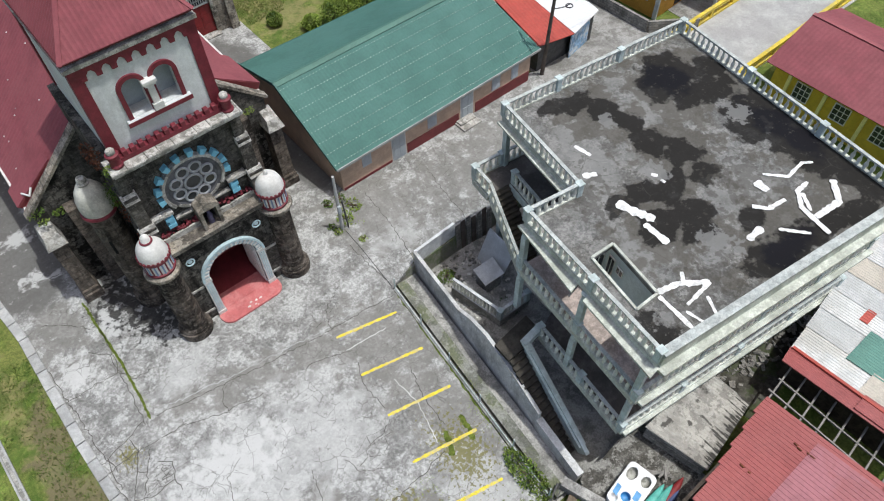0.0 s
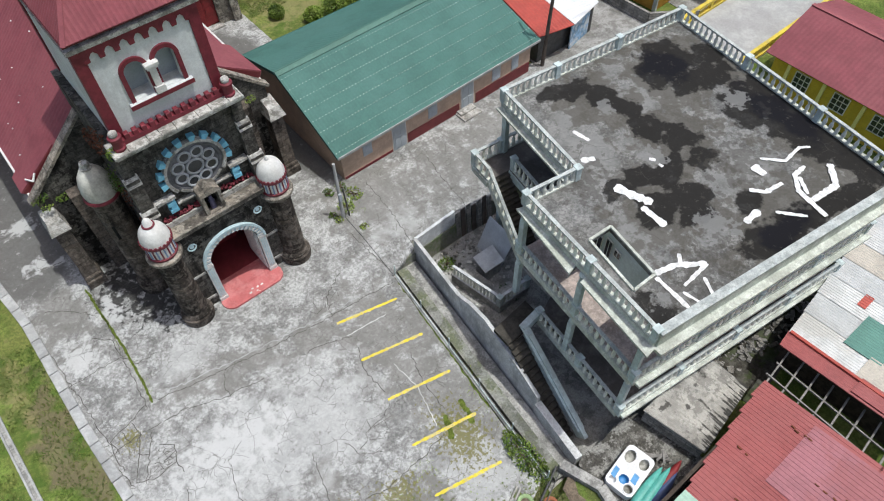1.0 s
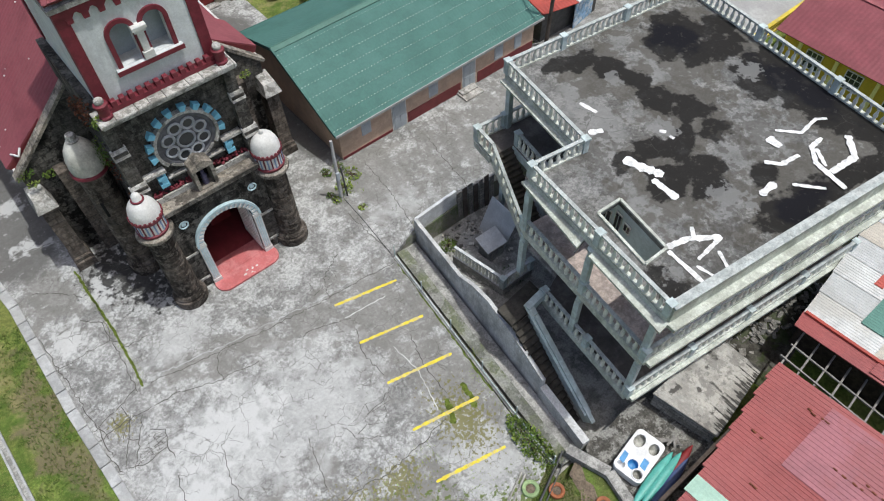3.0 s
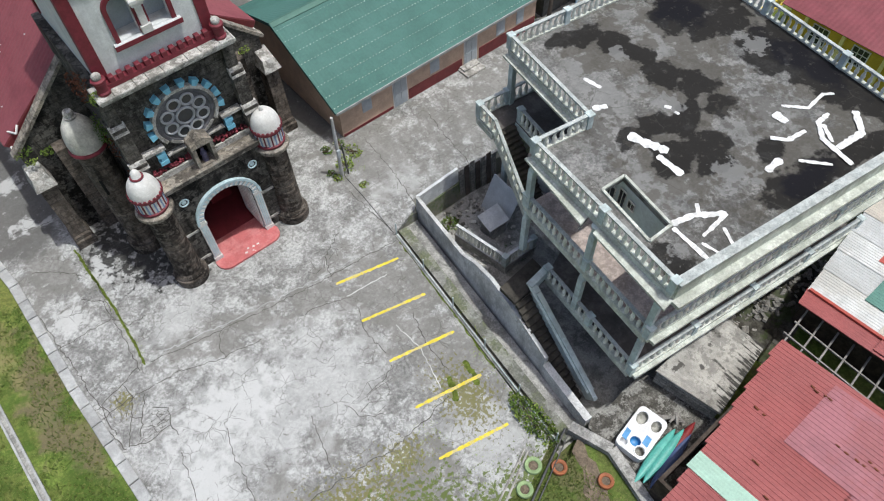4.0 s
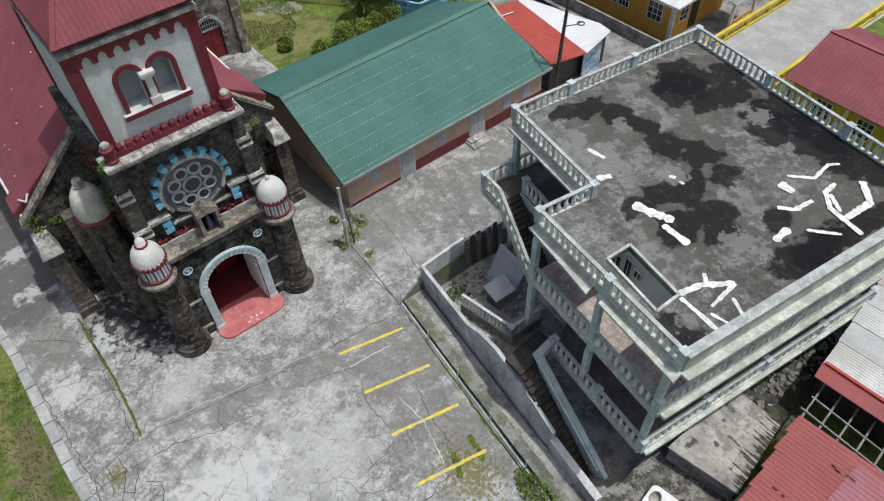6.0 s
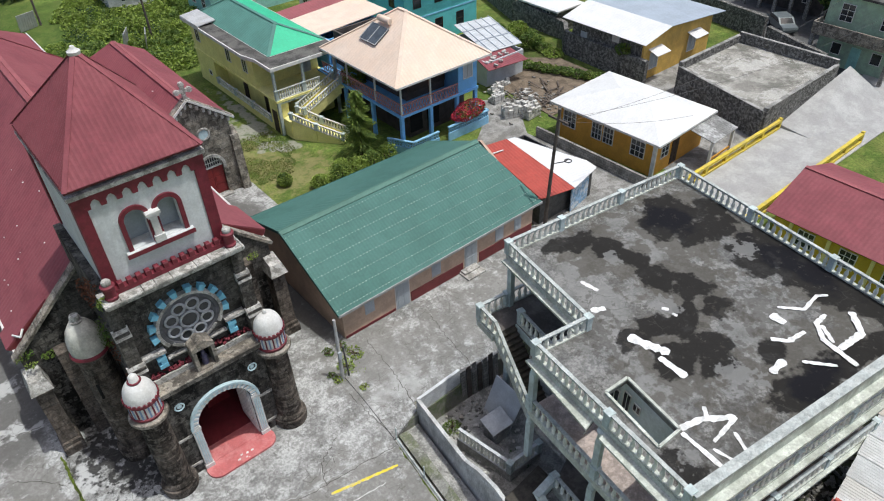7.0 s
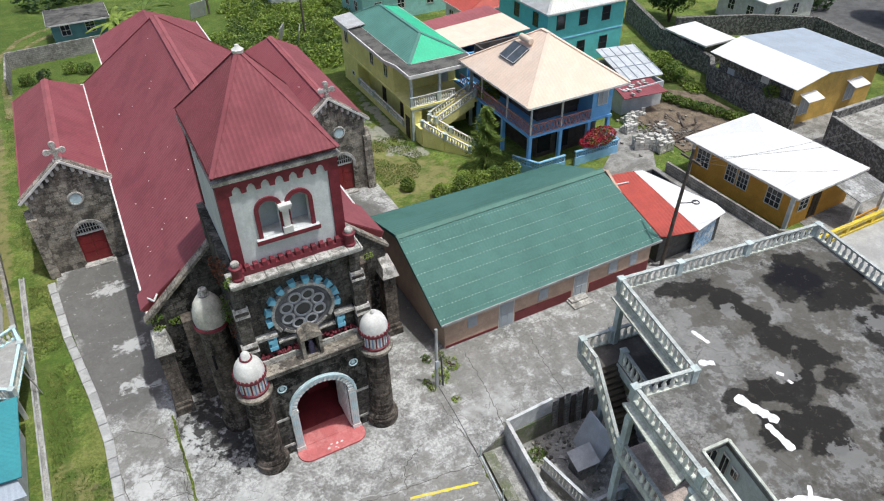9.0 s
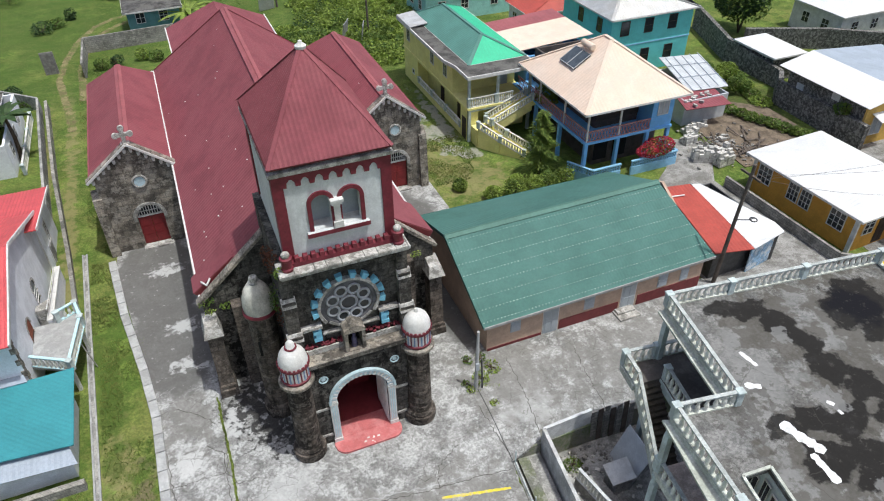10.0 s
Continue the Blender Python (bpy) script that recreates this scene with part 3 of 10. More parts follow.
blotted("forecourt", "concrete_lot", [
    ((0.20, 0.195, 0.18), 0.75, 0.3, 0.5, 1.2, [(-5.2, -3.2, 1.6, 0.7), (-2.6, -4.1, 2.2, 0.8), (0.8, -5.0, 2.0, 0.9), (3.6, -7.5, 2.2, 3.4), (4.0, -12.0, 1.6, 3.0), (9.0, 0.2, 3.0, 3.2), (-8.3, 4.6, 1.3, 2.2), (18.0, -0.8, 8.0, 2.6), (-5.1, -11.9, 0.8, 0.8), (-2.7, -11.5, 0.5, 0.9)]),
    # side paths' own dark grey, deepened further for the nave's shadow strip
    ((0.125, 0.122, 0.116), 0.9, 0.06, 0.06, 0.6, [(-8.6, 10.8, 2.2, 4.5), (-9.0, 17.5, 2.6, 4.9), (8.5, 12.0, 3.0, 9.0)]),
    ((0.45, 0.455, 0.445), 0.65, 0.45, 0.45, 0.9, [(-4.2, -8.4, 4.0, 2.6), (-7.4, -9.2, 1.6, 2.4), (-1.0, -8.8, 2.0, 2.4), (-4.7, -1.8, 1.8, 0.8), (2.6, -15.2, 1.4, 1.6), (8.6, -2.0, 1.4, 0.7)]),
    ((0.52, 0.525, 0.515), 0.8, 0.3, 0.55, 1.8, [(-5.2, -7.4, 2.2, 1.2), (-7.5, -9.6, 1.0, 1.2), (-8.43, 18.0, 0.9, 0.55), (-7.98, 11.9, 0.7, 0.6), (-8.3, 8.6, 0.5, 0.5), (-8.7, 1.7, 0.8, 0.8), (-6.3, 3.2, 0.4, 1.2), (-7.2, 8.0, 0.4, 0.3)]),
    # black mould by the porch, with the turret's shadow painted into it
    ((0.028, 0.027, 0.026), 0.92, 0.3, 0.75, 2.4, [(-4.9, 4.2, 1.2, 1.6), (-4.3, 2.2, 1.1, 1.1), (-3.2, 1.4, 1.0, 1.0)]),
    ((0.19, 0.185, 0.17), 0.85, 0.25, 0.5, 1.6, [(-5.2, -14.2, 3.2, 1.3), (-1.0, -15.2, 2.0, 1.2), (-2.6, -16.2, 3.0, 0.9)]),
    ((0.17, 0.16, 0.055), 0.85, 0.2, 0.9, 6.0, [(-5.0, -14.3, 3.0, 1.0), (-0.7, -14.0, 0.7, 0.6), (-8.6, -4.0, 0.35, 0.4), (3.1, -13.6, 0.8, 1.2)]),
    ((0.105, 0.14, 0.032), 0.92, 0.25, 0.9, 4.5, [(-5.4, -15.6, 3.0, 1.0), (-2.0, -16.6, 1.8, 1.2), (-9.0, -14.2, 1.6, 1.0), (0.6, -18.2, 3.0, 0.9)])])
hairlines("forecourt", 0.75, 0.02, 0.54, 0.62, (0.12, 0.115, 0.105), 0.5)
hairlines("forecourt", 3.2, 0.016, 0.58, 0.66, (0.12, 0.115, 0.1), 0.65)
speckle("forecourt", 7.0, 0.62, 0.68, (0.13, 0.125, 0.115), 0.55)
speckle("forecourt", 2.2, 0.6, 0.66, (0.54, 0.54, 0.53), 0.45)
hairlines("forecourt", 1.5, 0.018, 0.5, 0.58, (0.12, 0.115, 0.105), 0.6)
speckle("forecourt", 15.0, 0.6, 0.68, (0.17, 0.165, 0.15), 0.5)
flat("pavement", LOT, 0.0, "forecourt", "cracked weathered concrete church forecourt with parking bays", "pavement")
flat("yard_floor", [(8.1, -4.3), (6.3, -18.3), (21.5, -18.3), (23.5, -4.3)], YARD + 0.02, "concrete_dark", "dark damp concrete floor of the sunken yard", "yard")
flat("ditch_floor", [(6.3, -4.3), (4.5, -18.0), (6.15, -18.0), (7.85, -4.3)], -0.53, "concrete_dark", "dark muddy bottom of the narrow ditch", "ditch")


# ---- forecourt details ----
M["crack"] = material("dark crack", (0.10, 0.095, 0.085), 0.95, var=0.3, scale=3, bump=0)
M["moss"] = material("green moss", (0.10, 0.13, 0.025), 0.95, var=0.35, scale=4, fine=12, bump=0.5)
M["kerb"] = material("grey kerb concrete", (0.40, 0.405, 0.40), 0.9, var=0.15, scale=1.5, fine=10, second=(0.31, 0.31, 0.30), amount=0.6, patch=0.8, island=0.12)
M["path"] = material("smooth dark grey path concrete", (0.185, 0.18, 0.17), 0.9, var=0.15, scale=0.7, fine=8, second=(0.25, 0.245, 0.235), amount=0.6, patch=0.45, third=(0.40, 0.40, 0.38), amount3=0.35, patch3=0.55)
M["lot_pale"] = material("bleached concrete", (0.52, 0.52, 0.505), 0.9, var=0.10, scale=0.7, fine=8, second=(0.36, 0.355, 0.34), amount=0.7, patch=0.45, third=(0.66, 0.66, 0.65), amount3=0.5, patch3=0.7)
M["black_paint"] = material("black painted metal", (0.03, 0.035, 0.045), 0.5, var=0.2, scale=5)


def ragged(pts, rnd, amount=0.25, step=0.5):
    """A plan outline with its sides broken into uneven steps."""
    out = []
    for a, b in zip(pts, pts[1:] + pts[:1]):
        n = max(1, int(math.dist(a, b) / step))
        for i in range(n):
            f = i / n
            k = amount if 0 < i else amount * 0.3
            out.append((a[0] + (b[0] - a[0]) * f + rnd.uniform(-k, k), a[1] + (b[1] - a[1]) * f + rnd.uniform(-k, k)))
    return out


def patch_of(name, pts, z, mat, label, category, seed, amount=0.25, step=0.5):
    bm = B()
    prism(bm, ragged(pts, random.Random(seed), amount, step), z - 0.03, z)
    return whole(name, bm, mat, label, category, "", "structure")


# yellow bay lines
for i, (p, q) in enumerate((((2.11, -5.1), (5.37, -5.88)), ((1.84, -7.6), (5.08, -8.38)), ((1.58, -10.1), (4.8, -10.85)), ((1.07, -12.6), (4.29, -13.3)), ((0.42, -15.0), (3.65, -15.75)))):
    bm = B()
    stroke(bm, [p, q], 0.15, 0.004, random.Random(i), 0.006)
    whole("bay_line", bm, "yellow_paint", "worn yellow painted parking bay line", "road marking", "parking bay lines")


def writing(name, text, at, turn, high, mat, label, wide=1.0):
    cu = bpy.data.curves.new(name, "FONT")
    cu.body, cu.size, cu.extrude, cu.offset = text, high, 0.004, 0.024
    tmp = bpy.data.objects.new(name + "_curve", cu)
    scene.collection.objects.link(tmp)
    me = bpy.data.meshes.new_from_object(tmp.evaluated_get(bpy.context.evaluated_depsgraph_get()))
    bpy.data.objects.remove(tmp)
    me.materials.clear()
    me.materials.append(M[mat])
    ob = new(name, me)
    ob.matrix_basis = pose(*at, 0, 0, turn) @ Matrix.Diagonal((wide, 1, 1, 1))
    return tagged(ob, label, "sign")


writing("painted_sign", "NO", (-6.88, -12.25, 0.012), 160, 0.66, "yellow_paint", "yellow painted word on the concrete near the entrance", 0.92)
writing("painted_sign", "PARKING", (-8.32, -12.0, 0.012), 160, 0.6, "yellow_paint", "yellow painted parking word on the concrete near the entrance", 0.68)

# iron bars lying across the entrance
for p, q in [((-9.94, -11.06), (-10.63, -12.25)), ((-6.52, -12.17), (-7.49, -14.0))]:
    bm = B()
    beam(bm, (*p, 0.0), (*q, 0.0), 0.09, 0.07)
    whole("iron_bar", bm, "black_paint", "dark iron bar lying on the concrete at the entrance", "bar", "iron bars")

# cracks and joints
rnd = random.Random(77)


def crack(pts, w, mat="crack", jitter=0.075, z=0.0065):
    fine = []
    for a, b in zip(pts, pts[1:]):
        n = max(1, int(math.dist(a, b) / 0.2))
        for i in range(n):
            f = i / n
            fine.append((a[0] + (b[0] - a[0]) * f + rnd.uniform(-jitter, jitter), a[1] + (b[1] - a[1]) * f + rnd.uniform(-jitter, jitter)))
    fine.append(pts[-1])
    bm = B()
    stroke(bm, fine, w if mat != "crack" else w * 0.65, z, rnd, 0.002)
    return whole("pavement_crack", bm, mat, "dark crack line in the old concrete" if mat == "crack" else "moss-filled joint between concrete slabs", "crack", "", "structure")


WALK_CRACKS = [[(-10.15, 7.2), (-9.88, 3.7), (-9.71, 0.89), (-9.55, -1.75), (-9.46, -3.82), (-9.48, -5.21)], [(-10.08, 0.42), (-8.48, 0.43), (-7.19, 0.34)], [(-6.66, 5.09), (-7.0, 1.29), (-7.35, -3.07)], [(-7.19, 0.34), (-7.06, 1.47), (-7.84, 2.35)],
               [(-9.12, 5.41), (-7.96, 4.63), (-7.24, 3.57)], [(-5.69, -0.55), (-6.61, -0.57), (-7.19, 0.34)], [(-9.1, 8.4), (-7.1, 8.0)]]
CELL_CRACKS = [[(-9.76, -3.57), (-8.29, -3.2), (-7.38, -2.85)], [(-9.65, -4.19), (-8.42, -4.0), (-7.2, -4.13)], [(-9.37, -3.37), (-9.3, -4.32)], [(-8.78, -3.32), (-8.65, -4.16)], [(-8.29, -3.2), (-8.16, -4.04), (-8.81, -4.73)],
               [(-9.76, -3.57), (-9.74, -4.64), (-9.41, -6.12)], [(-8.09, -3.91), (-9.29, -6.05)], [(-7.7, -4.25), (-8.97, -6.33)], [(-8.66, -4.87), (-8.27, -5.2)], [(-9.29, -6.05), (-8.46, -6.42), (-7.47, -6.3)], [(-7.78, -5.08), (-7.23, -5.48), (-7.47, -6.3), (-7.44, -6.95)]]
LOT_CRACKS = [[(-7.75, -7.7), (-7.97, -8.98), (-8.35, -10.55), (-9.19, -10.36), (-9.55, -9.84)], [(-8.35, -10.55), (-7.82, -10.79)], [(-9.19, -10.36), (-8.8, -11.08), (-8.68, -11.77)], [(-5.65, -7.96), (-6.08, -9.12), (-6.16, -10.37), (-6.45, -11.7), (-6.78, -12.64)],
              [(-2.58, -9.88), (-2.83, -10.88), (-3.2, -12.24)], [(-0.1, -10.76), (0.99, -10.59), (1.54, -10.31)], [(-1.2, -10.54), (-0.94, -11.46), (-0.1, -12.0)], [(-3.47, -3.68), (-4.05, -4.37), (-4.05, -5.13)], [(-0.18, -5.5), (0.5, -5.47), (2.32, -6.21)]]
JOINTS = [[(-6.83, -2.96), (-2.32, -3.88), (1.24, -4.43), (5.94, -4.94)], [(-7.1, -4.21), (-5.95, -4.27), (-4.26, -4.96), (-2.29, -5.29)], [(6.05, -0.69), (6.16, -4.43)], [(12.97, 1.04), (12.22, -3.62)], [(2.15, -6.89), (1.62, -8.06), (1.7, -9.69)], [(3.91, -8.82), (3.46, -10.43), (3.32, -12.22)],
          [(2.6, -13.07), (1.24, -13.32), (-0.88, -13.39), (-2.52, -13.14), (-3.89, -13.0), (-5.09, -12.85), (-6.78, -12.64), (-7.98, -12.81)], [(4.0, -2.6), (2.6, -3.4), (2.2, -4.6)], [(9.0, 1.8), (8.7, -1.2), (8.2, -3.6)]]
for group, w in ((WALK_CRACKS, 0.055), (CELL_CRACKS, 0.06), (LOT_CRACKS, 0.045), (JOINTS, 0.055)):
    for pts in group:
        crack(pts, w)
crack([(-6.6, -2.75), (-2.3, -3.68), (1.2, -4.2), (4.0, -4.5)], 0.05, "kerb", 0.08, 0.004)
crack([(2.12, -6.03), (4.37, -6.26)], 0.06, "lot_pale", 0.05, 0.004)


def inside(p, poly):
    """Whether a plan point lies in a polygon."""
    hit = False
    for (x1, y1), (x2, y2) in zip(poly, poly[1:] + poly[:1]):
        if (y1 > p[1]) != (y2 > p[1]) and p[0] < x1 + (x2 - x1) * (p[1] - y1) / (y2 - y1):
            hit = not hit
    return hit


def crazing(poly, size, w, seed):
    """A patch of concrete broken into small uneven pieces: the gaps between them."""
    r = random.Random(seed)
    xs, ys = [p[0] for p in poly], [p[1] for p in poly]
    spots = {}

    def spot(i, j):
        if (i, j) not in spots:
            spots[i, j] = (min(xs) + (i + r.uniform(-0.48, 0.48)) * size, min(ys) + (j + r.uniform(-0.48, 0.48)) * size * 0.85)
        return spots[i, j]

    bm = B()
    for i in range(int((max(xs) - min(xs)) / size) + 2):
        for j in range(int((max(ys) - min(ys)) / size / 0.85) + 2):
            for k, ok in (((i + 1, j), True), ((i, j + 1), (i + j) % 2 == 0)):
                p, q = spot(i, j), spot(*k)
                if ok and r.random() < 0.78 and inside(p, poly) and inside(q, poly):
                    stroke(bm, [p, q], w * r.uniform(0.5, 1.3), 0.006, r, 0.002)
    return whole("pavement_crazing", bm, "crack", "patch of finely broken concrete", "crack", "", "structure")


crazing([(-8.94, -6.28), (-7.78, -5.08), (-7.19, -5.51), (-7.47, -6.3)], 0.17, 0.03, 1)
crazing([(-1.36, -10.75), (0.58, -9.87), (1.74, -10.48), (-0.18, -12.11)], 0.5, 0.022, 3)
crazing([(1.6, -3.0), (3.6, -3.2), (3.2, -4.2), (1.2, -4.2)], 0.4, 0.022, 4)
crack([(-6.87, 5.4), (-6.82, 0.42), (-6.89, -1.15), (-7.04, -2.96)], 0.13, "moss", 0.03)
crack([(6.1, -4.8), (4.95, -13.5)], 0.1, "moss", 0.05)
crack([(2.92, -8.78), (3.07, -10.49), (2.49, -12.62)], 0.05, "lot_pale", 0.04)
crack([(3.1, -12.4), (2.9, -13.1), (2.6, -13.5)], 0.3, "moss", 0.08)
crack([(4.2, -12.2), (3.9, -13.6)], 0.25, "moss", 0.1)

# kerb stones along the grass
KERB = [(-11.7, 20.4), (-11.15, 14.35), (-10.35, 9.0), (-9.95, 5.2), (-9.9, -2.0), (-9.62, -8.7), (-10.6, -11.4)]
kerb = thing("kerb_edge", "grey concrete kerb stones edging the forecourt", "kerb", kind="structure")
shape = None
for p, q in zip(KERB, KERB[1:]):
    n = max(1, round(math.dist(p, q) / 1.15))
    ang = math.degrees(math.atan2(q[1] - p[1], q[0] - p[0]))
    for i in range(n):
        x, y = along_plan = (p[0] + (q[0] - p[0]) * (i + 0.5) / n, p[1] + (q[1] - p[1]) * (i + 0.5) / n)
        m = pose(x - 0.12, y, rnd.uniform(-0.01, 0.02), rnd.uniform(-0.6, 0.6), rnd.uniform(-1, 1), ang + rnd.uniform(-1.2, 1.2)) @ Matrix.Diagonal((math.dist(p, q) / n / 1.15, 1, 1, 1))
        if shape is None:
            bm = B()
            box(bm, -0.55, -0.24, -0.2, 0.55, 0.24, 0.09, 0.025)
            shape = part("kerb_stone", bm, "kerb", kerb)
            shape.matrix_basis = m
        else:
            again(shape, kerb, m)

# drain channel in the grass
for name, pts in (("drain_channel", [(-13.55, 22.0), (-13.4, 15.3), (-13.05, 1.5), (-12.9, -6.4)]),):
    for s in (-1, 1):
        bm = B()
        for p, q in zip(pts, pts[1:]):
            beam(bm, (p[0] + 0.13 * s, p[1], -0.2), (q[0] + 0.13 * s, q[1], -0.2), 0.09, 0.24)
        whole(name, bm, "kerb", "pale concrete side of the open drain", "drain", "", "structure")
    bm = B()
    for p, q in zip(pts, pts[1:]):
        beam(bm, (*p, -0.06), (*q, -0.06), 0.17, 0.03)
    whole("drain_bed", bm, "concrete_dark", "damp bed of the open drain", "drain", "", "structure")
bm = B()
beam(bm, (-12.9, -6.4, -0.1), (-15.9, -8.3, -0.1), 0.2, 0.25)
beam(bm, (-15.9, -8.3, -0.1), (-19.0, -11.0, -0.1), 0.2, 0.25)
whole("drain_pipe", bm, "metal_dark", "dark drain pipe across the grass", "pipe")

# short timber pole with cable by the hall
pole = thing("service_pole", "short weathered timber service pole beside the hall", "pole", at=(6.42, 0.45, 0))
bm = B()
tube(bm, [(0, 0, 0), (0.06, 0.05, 2.5), (0.1, 0.1, 4.2)], 0.11, 10, 0.08)
part("shaft", bm, "kerb", pole)
bm = B()
tube(bm, [(0.35, -0.1, 0), (0.3, 0.0, 2.2)], 0.05, 8)
part("brace", bm, "metal_dark", pole)
bm = B()
box(bm, -0.1, -0.2, 1.6, 0.08, -0.08, 2.1)
part("meter_box", bm, "grey_door", pole)
bm = B()
tube(bm, [(6.5, 0.4, 0.02), (6.4, -1.6, 0.02), (6.15, -4.5, 0.03)], 0.016, 6)
whole("ground_cable", bm, "metal_dark", "dark cable running along the ground", "cable")


# ---- church ----
M["red_roof_light"] = material("faded ridge capping", (0.30, 0.085, 0.09), 0.55, var=0.1, scale=0.6, fine=6, bump=0.05)
M["stone_pale"] = material("pale lichen-spotted stone", (0.38, 0.365, 0.335), 0.9, grit=0.15, var=0.2, scale=1.6, fine=12, bump=0.4, second=(0.16, 0.155, 0.14), amount=0.75, patch=1.3, third=(0.62, 0.61, 0.58), amount3=0.6, patch3=2.2)
M["rose_stone"] = material("grey carved stone", (0.12, 0.12, 0.13), 0.8, var=0.25, scale=2.5, fine=16, bump=0.3)
M["rose_ring"] = material("grey painted tracery", (0.36, 0.37, 0.39), 0.75, var=0.15, scale=3, fine=16, bump=0.2)
M["blue_stripe"] = material("muted blue stripe paint", (0.20, 0.28, 0.42), 0.7, var=0.12, scale=3, fine=16)
M["vine_rust"] = material("dry reddish creeper", (0.13, 0.055, 0.035), 0.9, var=0.4, scale=5, bump=0)
def arc(cx, cz, r, a0, a1, n):
    return [(cx + r * math.cos(radians(a0 + (a1 - a0) * i / n)), cz + r * math.sin(radians(a0 + (a1 - a0) * i / n))) for i in range(n + 1)]


def arch_wall(bm, x0, x1, z0, z1, y0, y1, holes):
    """A wall in the x-z plane from y0 to y1, with round-headed holes (cx, half width, foot, spring) that reach down to z0 or stand free."""
    holes = sorted(holes)
    cuts = [x0] + [v for c, h, *_ in holes for v in (c - h, c + h)] + [x1]
    for a, b in zip(cuts[::2], cuts[1::2]):
        if b - a > 1e-4:
            extrude_y(bm, [(a, z0), (b, z0), (b, z1), (a, z1)], y0, y1)
    for c, h, foot, spring in holes:
        if foot > z0 + 1e-4:
            extrude_y(bm, [(c - h, z0), (c + h, z0), (c + h, foot), (c - h, foot)], y0, y1)
        head = arc(c, spring, h, 180, 0, 12)
        extrude_y(bm, head + [(c + h, z1), (c - h, z1)], y0, y1)


def arch_ring(bm, c, half, foot, spring, w, y0, y1, legs=True):
    """A raised moulding round a round-headed opening."""
    inner, outer = arc(c, spring, half, 180, 0, 16), arc(c, spring, half + w, 180, 0, 16)
    if legs:
        inner = [(c - half, foot)] + inner + [(c + half, foot)]
        outer = [(c - half - w, foot)] + outer + [(c + half + w, foot)]
    for i in range(len(inner) - 1):
        extrude_y(bm, [outer[i], inner[i], inner[i + 1], outer[i + 1]], y0, y1)


def dome_column(c, x, y, big_knob):
    bm = B()
    prof = [(0.80, 0), (0.82, 0.1), (0.82, 0.5), (0.72, 0.56), (0.76, 0.66), (0.70, 0.76), (0.62, 0.82)]
    for i in range(11):
        z = 0.82 + i * 0.385
        r = 0.62 - i * 0.005
        prof += [(r, z + 0.015), (r, z + 0.365), (r - 0.015, z + 0.375)]
    part("column_shaft", [lathe(bm, prof + [(0.565, 5.06), (0, 5.06)], (x, y, 0), 24), bm][1], "stone", c, smooth=True, angle=35)
    bm = B()
    lathe(bm, [(0.58, 5.05), (0.80, 5.22), (0.84, 5.30), (0.82, 5.42), (0.66, 5.50), (0, 5.5)], (x, y, 0), 28)
    part("capital", bm, "stone_light", c, smooth=True, angle=40)
    bm = B()
    lathe(bm, [(0.64, 5.49), (0.64, 6.36), (0, 6.36)], (x, y, 0), 28)
    drum = part("drum", bm, "white_paint", c, "white drum with maroon and blue stripes", True, 40)
    bm = B()
    box(bm, -0.03, -0.015, 0, 0.03, 0.012, 0.6)
    bar = None
    for i in range(24):
        a = 2 * math.pi * i / 24
        m = pose(x + 0.645 * math.cos(a), y + 0.645 * math.sin(a), 5.66, 0, 0, math.degrees(a) + 90)
        if i < 2:
            b = B()
            box(b, -0.035, -0.015, 0, 0.035, 0.012, 0.62)
            bar2 = part("stripe", b, "maroon" if i % 2 else "blue_stripe", drum)
            bar2.matrix_basis = m
            bar = (bar or []) + [bar2]
        else:
            again(bar[i % 2], drum, m)
    bm.free()
    for z, r in ((5.52, 0.70), (6.34, 0.72)):
        bm = B()
        lathe(bm, [(0.5, z - 0.02), (r - 0.03, z - 0.02), (r, z + 0.04), (r, z + 0.12), (r - 0.05, z + 0.16), (0.5, z + 0.16)], (x, y, 0), 28)
        part("maroon_band", bm, "maroon", drum, smooth=True, angle=40)
    bm = B()
    for i in range(22):
        a = 2 * math.pi * i / 22
        m = Matrix.Translation((x + 0.70 * math.cos(a), y + 0.70 * math.sin(a), 6.50)) @ Matrix.Rotation(a, 4, "Z")
        bmesh.ops.create_cube(bm, size=1, matrix=m @ Matrix.Diagonal((0.07, 0.11, 0.14, 1)))
    pieces("cresting", bm, "maroon", drum)
    bm = B()
    prof = [(0.68 * math.cos(radians(a)) ** 0.8, 6.48 + 0.92 * math.sin(radians(a))) for a in range(0, 86, 8)] + [(0.10, 7.41)]
    lathe(bm, prof + [(0, 7.43)], (x, y, 0), 28)
    dome = part("dome", bm, "white_paint", c, "white painted dome", True)
    bm = B()
    k = 0.20 if big_knob else 0.09
    lathe(bm, [(k * 1.1, 7.30), (k * 1.25, 7.40), (k, 7.46), (k * 0.95, 7.46 + k * 0.9), (k * 0.5, 7.46 + k * 1.5), (0, 7.46 + k * 1.65)], (x, y, 0), 16)
    part("finial", bm, "white_paint", dome, smooth=True, angle=50)
    if big_knob:
        bm = B()
        torus(bm, (x, y, 7.40), (0, 0, 1), 0.24, 0.05, 18, 6)
        part("finial_ring", bm, "maroon", dome, smooth=True)


